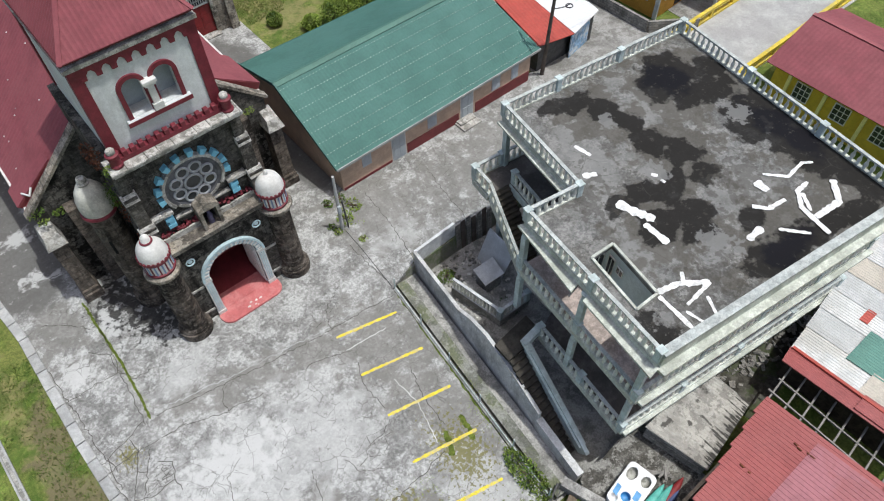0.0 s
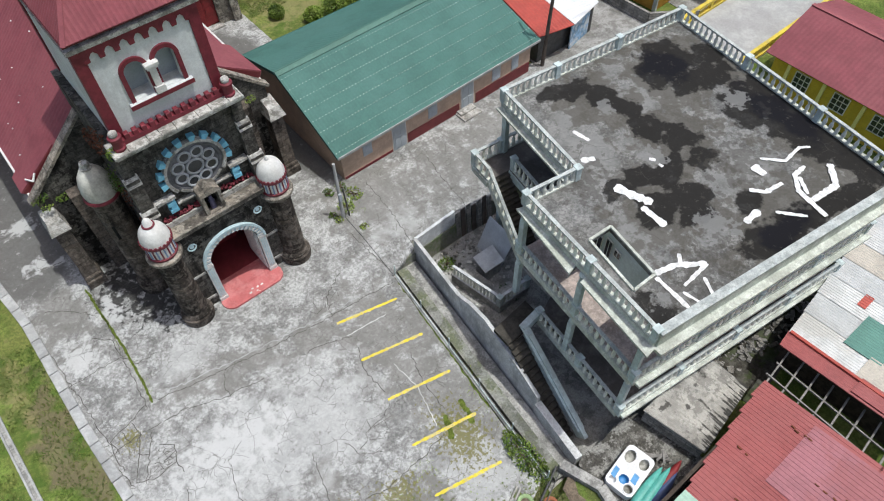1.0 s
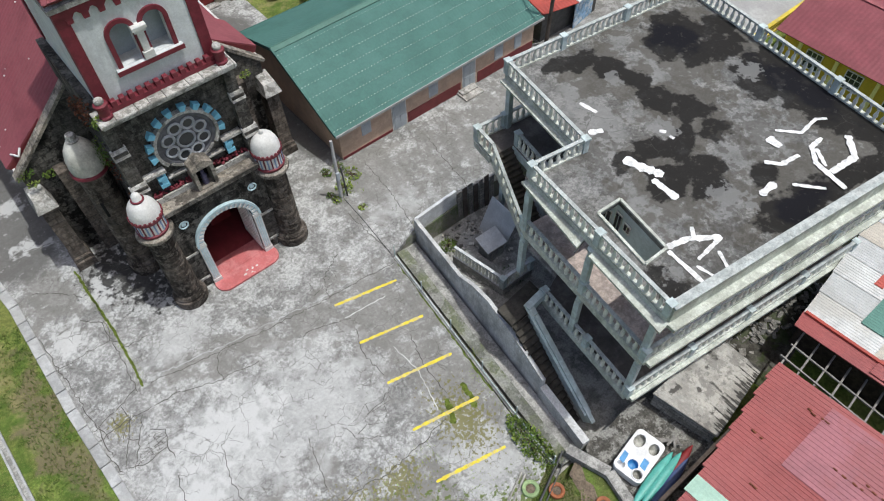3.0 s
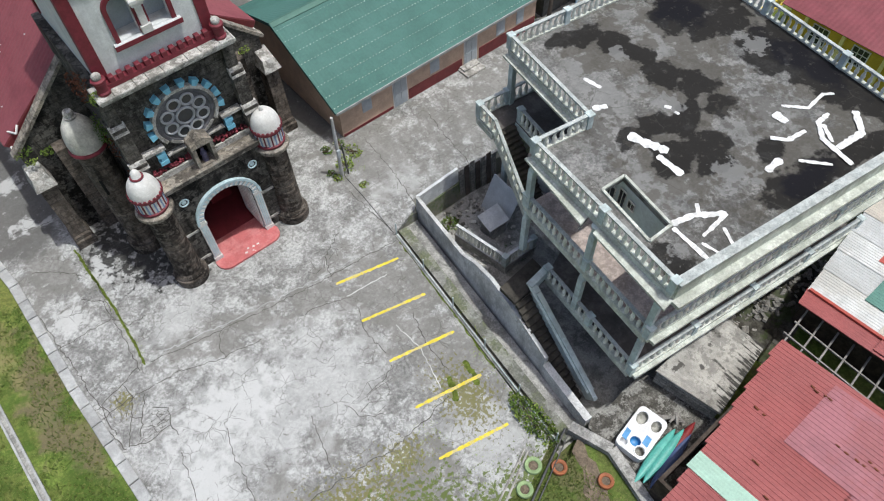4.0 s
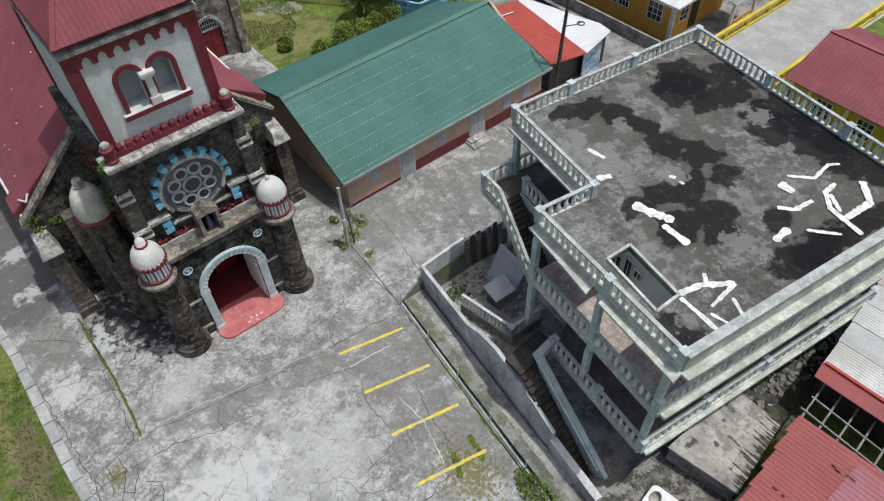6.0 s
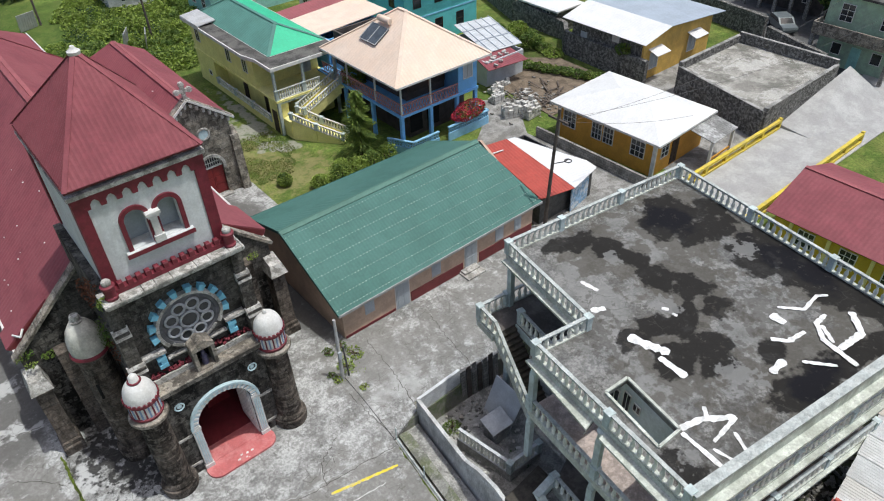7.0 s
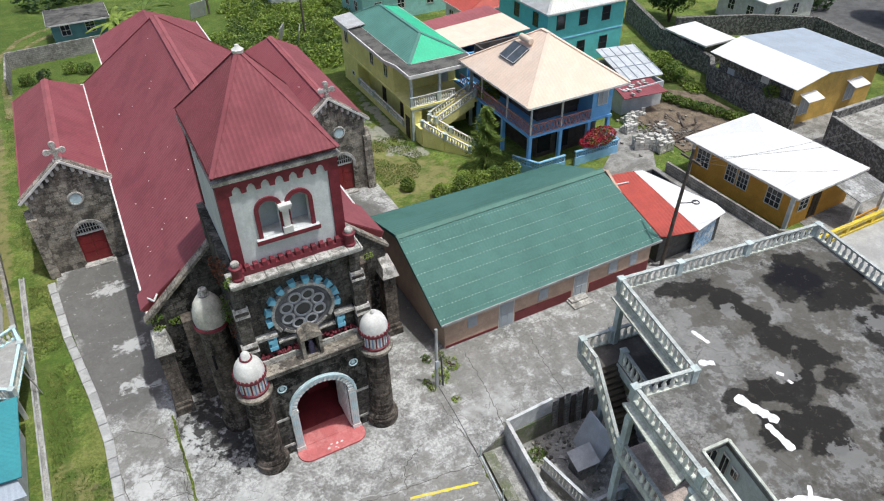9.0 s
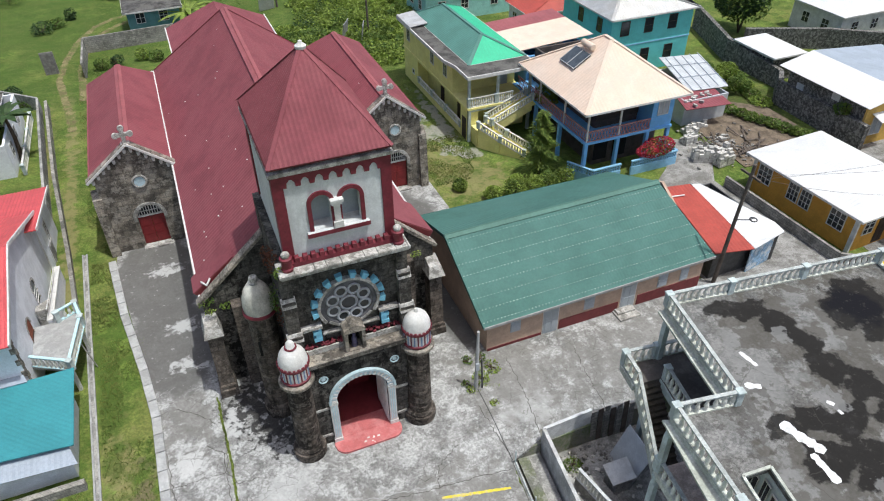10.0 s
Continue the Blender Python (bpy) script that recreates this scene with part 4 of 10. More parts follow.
def church():
    c = thing("church", "dark weathered stone church with maroon roofs and a domed front", "church")
    # nave
    bm = B()
    box(bm, -6.0, 6.7, 0, -5.4, 37.6, 5.9)
    box(bm, 5.4, 6.7, 0, 6.0, 37.6, 5.9)
    box(bm, -5.4, 37.0, 0, 5.4, 37.6, 5.9)
    part("nave_wall", bm, "stone", c)
    bm = B()
    extrude_y(bm, [(-6.3, 0), (-2.7, 0), (-2.7, 9.2), (-6.3, 5.95)], 6.3, 6.75)
    part("front_gable_wall", bm, "stone_soot", c)
    bm = B()
    extrude_y(bm, [(2.7, 0), (6.3, 0), (6.3, 5.95), (2.7, 9.2)], 6.3, 6.75)
    part("front_gable_wall", bm, "stone_soot", c)
    for s in (-1, 1):
        bm = B()
        beam(bm, (6.45 * s, 6.45, 5.80), (2.6 * s, 6.45, 9.28), 0.5, 0.16)
        part("gable_coping", bm, "stone_light", c)
    ez, rz, y0, y1, yh = 6.0, 11.6, 6.55, 38.0, 34.2
    for s in (-1, 1):
        bm = B()
        sheet(bm, [(6.32 * s, y0, ez), (0, y0, rz), (0, yh, rz), (6.32 * s, y1, ez)], 0.28, 0.012)
        part("roof_slope", bm, "red_roof", c)
    bm = B()
    sheet(bm, [(-6.32, y1, ez), (6.32, y1, ez), (0, yh, rz)], 0.28, 0.012)
    part("roof_slope", bm, "red_roof", c)
    bm = B()
    for s in (-1, 1):
        beam(bm, (0.13 * s, 6.6, rz - 0.06), (0.13 * s, yh, rz - 0.06), 0.3, 0.07, (0.45 * s, 0, 1))
        beam(bm, (0, yh, rz), (6.3 * s, y1, ez), 0.26, 0.05)
    part("ridge_cap", bm, "red_roof_light", c)
    for s in (-1, 1):
        bm = B()
        box(bm, 6.30 * s, 6.5, 5.86, 6.40 * s, 21.2, 6.06)
        part("gutter", bm, "white_paint", c, "white painted eaves board")
    # lifted roof sheets at both front corners, with a white bracket on one
    def foot(s, x, y, up):
        return (x * s, y, 11.6 - x * 5.6 / 6.32 + up)
    for s, yb, top in ((-1, 8.6, 0.42), (1, 10.5, 0.6)):
        bm = B()
        hexa(bm, [foot(s, 4.3, 6.95, 0.02), foot(s, 6.4, 6.95, 0.02), foot(s, 6.4, yb, 0.02), foot(s, 4.3, yb, 0.02), foot(s, 4.3, 6.95, 0.1), foot(s, 6.6, 6.95, top), foot(s, 6.6, yb, top * 0.4), foot(s, 4.3, yb, 0.04)])
        bmesh.ops.recalc_face_normals(bm, faces=bm.faces)
        lifted = part("lifted_sheet", bm, "red_roof", c)
        # dark red plate paints the shaded gap below the lifted sheet
        bm = B()
        hexa(bm, [foot(s, 4.5, 6.9, 0.03), foot(s, 6.4, 6.9, 0.03), foot(s, 6.4, 6.94, 0.03), foot(s, 4.5, 6.94, 0.03), foot(s, 4.5, 6.9, 0.09), foot(s, 6.5, 6.9, top - 0.08), foot(s, 6.5, 6.94, top - 0.08), foot(s, 4.5, 6.94, 0.09)])
        bmesh.ops.recalc_face_normals(bm, faces=bm.faces)
        part("open_end", bm, "dark_red_wall", lifted)
        bm = B()
        beam(bm, foot(s, 6.42, 6.62, 0.0), foot(s, 2.75, 6.62, 0.0), 0.3, 0.07)
        part("verge_strip", bm, "red_roof", lifted)
    bm = B()
    beam(bm, foot(-1, 6.1, 7.1, 0.44), foot(-1, 5.85, 6.6, 0.3), 0.07, 0.07)
    beam(bm, foot(-1, 5.85, 6.6, 0.3), foot(-1, 5.6, 6.85, 0.3), 0.07, 0.07)
    part("bracket", bm, "white_paint", c)
    # chancel behind
    bm = B()
    box(bm, -4.3, 37.6, 0, 4.3, 44.6, 6.9)
    part("chancel_wall", bm, "stone", c)
    for s in (-1, 1):
        bm = B()
        sheet(bm, [(4.5 * s, 36.2, 7.0), (0, 36.2, 9.6), (0, 42.6, 9.6), (4.5 * s, 45.0, 7.0)], 0.28, 0.012)
        part("chancel_roof", bm, "red_roof", c)
        bm = B()
        beam(bm, (4.52 * s, 37.8, 6.9), (4.52 * s, 45.0, 6.9), 0.1, 0.2)
        part("chancel_gutter", bm, "white_paint", c)
    bm = B()
    sheet(bm, [(-4.5, 45.0, 7.0), (4.5, 45.0, 7.0), (0, 42.6, 9.6)], 0.28, 0.012)
    part("chancel_roof", bm, "red_roof", c)
    # side chapels
    for s in (-1, 1):
        cx, h = 8.75 * s, 2.55
        bm = B()
        dx = 8.62 * s if s < 0 else 9.3
        head = arc(dx, 2.45, 0.85, 180, 0, 10)
        prof = [(cx - h, 0), (dx - 0.85, 0)] + head + [(dx + 0.85, 0), (cx + h, 0), (cx + h, 5.9), (cx, 7.95), (cx - h, 5.9)]
        extrude_y(bm, prof, 21.3, 21.85)
        box(bm, cx - h, 21.85, 0, cx - h + 0.5, 37.4, 5.9)
        box(bm, cx + h - 0.5, 21.85, 0, cx + h, 37.4, 5.9)
        part("chapel_wall", bm, "stone_light", c)
        for k in (-1, 1):
            bm = B()
            sheet(bm, [(cx + 2.78 * k, 21.55, 5.85), (cx, 21.55, 8.0), (cx, 35.2, 8.0), (cx + 2.78 * k, 37.7, 5.85)], 0.28, 0.012)
            part("chapel_roof_slope", bm, "red_roof", c)
            bm = B()
            beam(bm, (cx + 2.85 * k, 21.35, 5.72), (cx, 21.35, 7.95), 0.5, 0.22)
            cop = part("barge_coping", bm, "stone_light", c)
            bm = B()
            beam(bm, (cx + 2.88 * k, 21.06, 5.74), (cx, 21.06, 7.98), 0.09, 0.15)
            part("coping_edge", bm, "white_paint", cop)
            first = None
            for i in range(7):
                f = (i + 0.5) / 7
                x, z = cx + 2.75 * k * (1 - f), 5.76 + 2.12 * f
                if first is None:
                    bm = B()
                    lathe(bm, [(0, -0.34), (0.09, -0.28), (0.12, -0.02), (0, 0.0)], (0, 0, 0), 8)
                    first = part("corbel", bm, "white_paint", cop)
                    first.matrix_basis = pose(x, 21.2, z)
                else:
                    again(first, cop, pose(x, 21.2, z))
            bm = B()
            gw = 0.17 if k * s < 0 else 0.06
            xc = 6.45 * s if k * s < 0 else cx + 2.80 * k
            box(bm, xc - gw, 21.6, 5.70, xc + gw, 37.6, 6.16 if k * s < 0 else 5.86)
            part("chapel_gutter", bm, "white_paint" if k * s < 0 else "red_roof", c)
        bm = B()
        sheet(bm, [(cx - 2.78, 37.7, 5.85), (cx + 2.78, 37.7, 5.85), (cx, 35.2, 8)], 0.28, 0.012)
        part("chapel_roof_slope", bm, "red_roof", c)
        bm = B()
        for k in (-1, 1):
            beam(bm, (cx + 0.1 * k, 21.6, 7.93), (cx + 0.1 * k, 35.2, 7.93), 0.26, 0.09, (0.4 * k, 0, 1))
        part("chapel_ridge_cap", bm, "red_roof_light", c)
        # cross
        bm = B()
        box(bm, cx - 0.12, 21.2, 8.05, cx + 0.12, 21.45, 9.1)
        box(bm, cx - 0.42, 21.22, 8.55, cx + 0.42, 21.43, 8.78)
        for px, pz in ((-0.45, 8.66), (0.45, 8.66), (0, 9.12)):
            m = Matrix.Translation((cx + px, 21.325, pz)) @ Matrix.Rotation(radians(90), 4, "X")
            bmesh.ops.create_cone(bm, cap_ends=True, segments=12, radius1=0.19, radius2=0.19, depth=0.2, matrix=m)
        box(bm, cx - 0.28, 21.12, 7.92, cx + 0.28, 21.55, 8.1)
        part("gable_cross", bm, "stone_pale", c, "pale stone cross on the gable")
        # round window
        bm = B()
        torus(bm, (dx, 21.28, 5.2), (0, 1, 0), 0.42, 0.09, 20, 8)
        win = part("round_window", bm, "stone_pale", c)
        bm = B()
        lathe(bm, [(0.40, 0), (0.40, 0.05), (0, 0.05)], (0, 0, 0), 20)
        p = part("glass", bm, "pale_blue", win)
        p.matrix_basis = pose(dx, 21.29, 5.2, 90, 0, 0)
        # doors and fanlight
        for k in (-1, 1):
            bm = B()
            x0, x1 = (dx - 0.84, dx - 0.01) if k < 0 else (dx + 0.01, dx + 0.84)
            box(bm, x0, 21.5, 0.12, x1, 21.56, 2.42)
            for zz in (0.25, 0.95, 1.65):
                box(bm, x0 + 0.1, 21.475, zz, x1 - 0.1, 21.5, zz + 0.6)
            part("door_leaf", bm, "red_door", c, "dark red panelled door leaf")
        bm = B()
        arch_ring(bm, dx, 0.78, 2.45, 2.45, 0.07, 21.42, 21.5, False)
        for i in range(-4, 5):
            x = dx + i * 0.17
            box(bm, x - 0.022, 21.44, 2.45, x + 0.022, 21.5, 2.45 + math.sqrt(max(0.02, 0.78**2 - (i * 0.17) ** 2)))
        box(bm, dx - 0.85, 21.42, 2.38, dx + 0.85, 21.5, 2.5)
        box(bm, dx - 0.75, 21.44, 2.78, dx + 0.75, 21.49, 2.83)
        part("fanlight", bm, "white_paint", c, "white barred fanlight")
        bm = B()
        box(bm, dx - 0.85, 21.55, 2.4, dx + 0.85, 21.6, 3.4)
        part("fanlight_glass", bm, "dark_glass", c)
        bm = B()
        arch_ring(bm, dx, 0.86, 2.2, 2.45, 0.22, 21.24, 21.31, True)
        pieces("hood_stone", bm, "stone_pale", c)
        bm = B()
        box(bm, dx - 1.0, 20.9, 0, dx + 1.0, 21.5, 0.12, 0.02)
        part("door_step", bm, "stone_pale", c)
        for k in (-1, 1):
            bm = B()
            hexa(bm, [(cx + (h + 0.15) * k - 0.3, 20.9, 0), (cx + (h + 0.15) * k + 0.3, 20.9, 0), (cx + (h + 0.15) * k + 0.3, 21.9, 0), (cx + (h + 0.15) * k - 0.3, 21.9, 0),
                      (cx + (h + 0.15) * k - 0.3, 21.2, 4.4), (cx + (h + 0.15) * k + 0.3, 21.2, 4.4), (cx + (h + 0.15) * k + 0.3, 21.9, 4.9), (cx + (h + 0.15) * k - 0.3, 21.9, 4.9)])
            part("chapel_buttress", bm, "stone_light", c)
    # corner buttresses
    for s in (-1, 1):
        x = 6.15 * s
        bm = B()
        hexa(bm, [(x - 0.38, 5.3, 0), (x + 0.38, 5.3, 0), (x + 0.38, 6.4, 0), (x - 0.38, 6.4, 0), (x - 0.36, 5.55, 4.35), (x + 0.36, 5.55, 4.35), (x + 0.36, 6.4, 4.35), (x - 0.36, 6.4, 4.35)])
        box(bm, x - 0.48, 5.15, 0, x + 0.48, 6.4, 0.55, 0.08)
        box(bm, x - 0.43, 5.22, 0.55, x + 0.43, 6.4, 0.8, 0.06)
        b = part("buttress", bm, "stone", c)
        bm = B()
        hexa(bm, [(x - 0.5, 5.25, 4.35), (x + 0.5, 5.25, 4.35), (x + 0.5, 6.45, 4.35), (x - 0.5, 6.45, 4.35), (x - 0.34, 5.55, 4.95), (x + 0.34, 5.55, 4.95), (x + 0.34, 6.45, 5.2), (x - 0.34, 6.45, 5.2)])
        part("weathered_cap", bm, "stone_pale", b)
        # inner stepped buttress beside the tower
        x = 4.55 * s
        bm = B()
        box(bm, x - 0.4, 5.6, 0, x + 0.4, 6.4, 5.7)
        part("buttress", bm, "stone", c)
    # tower shaft below the belfry
    bm = B()
    arch_wall(bm, -2.7, 2.7, 0, 11.12, 0.78, 1.5, [(0, 1.3, 0, 3.0)])
    box(bm, -2.7, 1.5, 0, -2.1, 7.2, 11.12)
    box(bm, 2.1, 1.5, 0, 2.7, 7.2, 11.12)
    box(bm, -2.1, 6.6, 3.8, 2.1, 7.2, 11.12)
    pieces("tower_base", bm, "stone_soot", c)
    # ceiling is coloured near-black as the porch's shade
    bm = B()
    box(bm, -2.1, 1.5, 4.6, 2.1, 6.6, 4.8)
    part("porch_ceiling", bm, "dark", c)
    bm = B()
    box(bm, -1.29, 0.02, 0.0, 1.29, 1.0, 0.14)
    part("threshold", bm, "red_step", c)
    # inner floor takes the shadowed red, the threshold keeps the brighter one
    bm = B()
    box(bm, -2.1, 1.5, 0.0, 2.1, 6.6, 0.16)
    box(bm, -1.29, 1.0, 0.0, 1.29, 1.5, 0.16)
    part("porch_floor", bm, "porch_red_shaded", c, "red painted porch floor coloured as in shadow")
    # near-black sheets added over the side walls to paint the porch's shade
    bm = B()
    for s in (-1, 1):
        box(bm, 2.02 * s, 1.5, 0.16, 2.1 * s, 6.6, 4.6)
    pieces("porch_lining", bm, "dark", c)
    bm = B()
    box(bm, -0.05, 3.2, 0.16, 1.15, 3.3, 4.2)
    part("inner_door", bm, "red_door", c, "deep red inner door panel")
    bm = B()
    box(bm, -2.02, 1.6, 0.16, -1.97, 6.5, 1.2)
    part("porch_dado", bm, "blue_wall", c)
    # projecting porch wall
    bm = B()
    arch_wall(bm, -2.45, 2.45, 0, 5.75, 0.05, 0.78, [(0, 1.3, 0, 3.0)])
    part("porch_wall", bm, "stone_soot", c)
    bm = B()
    for z, o in ((2.55, 0.05), (0.6, 0.06)):
        for s in (-1, 1):
            box(bm, 1.72 * s, 0.05 - o, z, 2.45 * s, 0.06, z + 0.14)
    pieces("string_course", bm, "stone_pale", c)
    for z0, z1, o, mat in ((5.75, 5.98, 0.22, "stone_light"), (5.98, 6.08, 0.28, "stone_light")):
        bm = B()
        box(bm, -2.5, 0.05 - o, z0, 2.5, 0.78, z1, 0.02)
        part("porch_cornice", bm, mat, c)
    bm = B()
    box(bm, -2.45, 0.42, 6.08, -0.42, 0.52, 6.36)
    box(bm, 0.36, 0.42, 6.08, 2.45, 0.52, 6.36)
    pieces("porch_parapet", bm, "stone_pale", c)
    # arch mouldings, pilasters, medallions
    bm = B()
    arch_ring(bm, 0, 1.32, 3.0, 3.0, 0.36, -0.08, 0.05, False)
    arch_ring(bm, 0, 1.60, 3.0, 3.0, 0.12, -0.16, -0.08, False)
    ring = pieces("arch_stone", bm, "pale_blue", c, "pale blue moulded door arch")
    tooth = None
    for i in range(19):
        a = 180 - (i + 0.5) * 180 / 19
        m = Matrix.Translation((1.46 * math.cos(radians(a)), -0.08, 3.0 + 1.46 * math.sin(radians(a)))) @ Matrix.Rotation(radians(90 - a), 4, "Y")
        if tooth is None:
            bm = B()
            box(bm, -0.055, -0.05, -0.12, 0.055, 0.0, 0.12)
            tooth = part("arch_flute", bm, "white_paint", ring)
            tooth.matrix_basis = m
        else:
            again(tooth, ring, m)
    for s in (-1, 1):
        bm = B()
        box(bm, 1.30 * s, -0.1, 0.1, 1.68 * s, 0.1, 2.95, 0.0)
        box(bm, 1.27 * s, -0.14, 2.9, 1.72 * s, 0.1, 3.04)
        box(bm, 1.27 * s, -0.14, 0.1, 1.72 * s, 0.1, 0.35)
        pil = part("pilaster", bm, "white_paint", c, "white painted door pilaster")
        fl = None
        for i in range(3):
            m = pose(1.39 * s + i * 0.10 * s, -0.1, 0.5)
            if fl is None:
                bm = B()
                box(bm, -0.025, -0.03, 0, 0.025, 0, 2.3)
                fl = part("flute", bm, "pale_blue", pil)
                fl.matrix_basis = m
            else:
                again(fl, pil, m)
        bm = B()
        torus(bm, (1.77 * s, 0.02, 4.69), (0, 1, 0), 0.20, 0.04, 20, 6)
        med = part("medallion", bm, "pale_blue", c, "pale blue ring medallion")
        bm = B()
        bmesh.ops.create_uvsphere(bm, u_segments=12, v_segments=6, radius=0.12, matrix=Matrix.Translation((1.77 * s, 0.04, 4.69)) @ Matrix.Diagonal((1, 0.35, 1, 1)))
        part("boss", bm, "pale_blue", med, smooth=True)
    # open white door leaf against the reveal
    bm = B()
    top = [(0.15, 3.0), (0.6, 3.55), (1.1, 3.9), (1.75, 4.05)]
    prof = [(0.12, 0.17), (1.75, 0.17)] + top[::-1]
    a = [bm.verts.new((1.22, y, z)) for y, z in prof]
    b_ = [bm.verts.new((1.30, y, z)) for y, z in prof]
    bm.faces.new(a[::-1])
    bm.faces.new(b_)
    for i in range(len(prof)):
        j = (i + 1) % len(prof)
        bm.faces.new((a[i], a[j], b_[j], b_[i]))
    leaf = part("entrance_door", bm, "white_paint", c, "open white boarded entrance door leaf")
    for i in range(7):
        y = 0.22 + i * 0.23
        z = 2.9 + 1.05 * min(1, i / 5)
        bm = B()
        box(bm, 1.19, y, 0.3, 1.22, y + 0.14, z)
        part("board", bm, "white_paint", leaf)
    # doorstep
    bm = B()
    pts = [(-1.7, 0.04), (-1.78, -0.3)] + [(-1.18 + 0.6 * math.cos(radians(t)), -0.35 + 0.6 * math.sin(radians(t))) for t in range(200, 275, 12)]
    pts = pts + [(-x, y) for x, y in pts[::-1]]
    prism(bm, pts, 0, 0.12)
    step = part("doorstep", bm, "red_step", c, "worn red painted rounded doorstep")
    rnd = random.Random(5)
    for i in range(7):
        x, y = rnd.uniform(-0.3, 0.5), rnd.uniform(-0.85, -0.45)
        bm = B()
        w = rnd.uniform(0.03, 0.09)
        prism(bm, [(x - w, y - w * 0.4), (x + w * 0.7, y - w * 0.6), (x + w, y + w * 0.5), (x - w * 0.5, y + w * 0.6)], 0.1, 0.124)
        part("paint_chip", bm, "white_paint", step)
    for s, k in ((-1, True), (1, False)):
        dome_column(c, 2.97 * s, 0.0, k)
    # rose window
    ry, rzz = 0.70, 8.5
    bm = B()
    m = Matrix.Translation((0, ry, rzz)) @ Matrix.Rotation(radians(90), 4, "X")
    lathe(bm, [(1.30, -0.06), (1.30, 0.10), (1.16, 0.12), (1.10, 0.05), (0, 0.05)], (0, 0, 0), 40)
    bmesh.ops.transform(bm, verts=bm.verts, matrix=m)
    rose = part("rose_window", bm, "rose_stone", c, "grey stone rose window with nine round lights", True, 40)
    for i in range(9):
        r, R = (0.21, 0.78) if i else (0.33, 0.0)
        a = radians(22.5 + 45 * i)
        px, pz = R * math.cos(a), rzz + R * math.sin(a)
        bm = B()
        torus(bm, (px, ry - 0.07, pz), (0, 1, 0), r + 0.05, 0.06, 20, 8)
        fr = part("light_ring", bm, "rose_ring", rose, smooth=True)
        bm = B()
        lathe(bm, [(r, 0), (r, 0.03), (0, 0.03)], (0, 0, 0), 16)
        g = part("glass", bm, "dark_glass", fr)
        g.matrix_basis = pose(px, ry - 0.045, pz, 90, 0, 0)
    bm = B()
    ins, outs = arc(0, rzz, 1.31, 215, -35, 30), arc(0, rzz, 1.45, 215, -35, 30)
    for i in range(30):
        extrude_y(bm, [outs[i], ins[i], ins[i + 1], outs[i + 1]], 0.52, 0.8)
    sur = pieces("rose_surround_stone", bm, "stone_pale", c)
    bm = B()
    ins, outs = arc(0, rzz, 1.20, 220, 320, 14), arc(0, rzz, 1.33, 220, 320, 14)
    for i in range(14):
        extrude_y(bm, [ins[i], outs[i], outs[i + 1], ins[i + 1]], 0.55, 0.8)
    pieces("rose_sill_stone", bm, "stone_pale", c)
    t0 = None
    for a in (188, 166, 144, 122, 101, 79, 58, 36, 14, -8):
        m = Matrix.Translation((1.56 * math.cos(radians(a)), 0.66, rzz + 1.56 * math.sin(radians(a)))) @ Matrix.Rotation(radians(90 - a), 4, "Y")
        if t0 is None:
            bm = B()
            hexa(bm, [(-0.1, -0.16, -0.12), (0.1, -0.16, -0.12), (0.1, 0.13, -0.12), (-0.1, 0.13, -0.12), (-0.16, -0.16, 0.15), (0.16, -0.16, 0.15), (0.16, 0.13, 0.15), (-0.16, 0.13, 0.15)])
            t0 = part("voussoir", bm, "blue_paint", sur, "light blue voussoir block")
            t0.matrix_basis = m
        else:
            again(t0, sur, m)
    for s in (-1, 1):
        for k in range(2):
            bm = B()
            z = 6.75 + 0.42 * k
            box(bm, (1.42 + 0.0 * k) * s, 0.5, z, (1.70 - 0.14 * k) * s, 0.8, z + 0.42)
            box(bm, 1.42 * s, 0.48, z, 1.80 * s, 0.8, z + 0.2)
            part("jamb_block", bm, "blue_paint", sur)
        bm = B()
        box(bm, 1.35 * s, 0.45, 7.52, 2.3 * s, 0.8, 7.66)
        part("string_course", bm, "stone_pale", c)
        bm = B()
        box(bm, 0.45 * s, 0.55, 6.98, 1.35 * s, 0.8, 7.06)
        part("string_course", bm, "stone_pale", c)
        # flanking piers in three stages
        for x0, x1, yf, z0, z1 in ((2.32, 2.98, 0.20, 5.9, 7.6), (2.34, 2.92, 0.38, 7.6, 9.5), (2.36, 2.85, 0.55, 9.5, 10.75)):
            bm = B()
            box(bm, x0 * s, yf, z0, x1 * s, 1.5, z1)
            pier = part("pier", bm, "stone_soot", c)
            bm = B()
            xa, xb = sorted(((x0 - 0.03) * s, (x1 + 0.03) * s))
            if z1 < 10:
                hexa(bm, [(xa, yf - 0.05, z1 - 0.25), (xb, yf - 0.05, z1 - 0.25), (xb, yf + 0.25, z1 - 0.25), (xa, yf + 0.25, z1 - 0.25),
                          (xa, yf + 0.12, z1 + 0.12), (xb, yf + 0.12, z1 + 0.12), (xb, yf + 0.25, z1 + 0.18), (xa, yf + 0.25, z1 + 0.18)])
                part("weathered_cap", bm, "stone_pale", pier)
            else:
                bm.free()
    # niche with a small figure
    bm = B()
    box(bm, -0.52, -0.05, 5.9, -0.36, 0.78, 7.25)
    box(bm, 0.3, -0.05, 5.9, 0.46, 0.78, 7.25)
    box(bm, -0.34, -0.05, 5.98, 0.28, 0.5, 6.12)
    extrude_y(bm, [(-0.56, 7.25), (0.5, 7.25), (0.46, 7.42), (-0.03, 7.72), (-0.52, 7.42)], -0.1, 0.8)
    niche = part("niche", bm, "stone_light", c, "grey stone niche over the entrance")
    # black back panel paints the depth of shade in the niche
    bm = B()
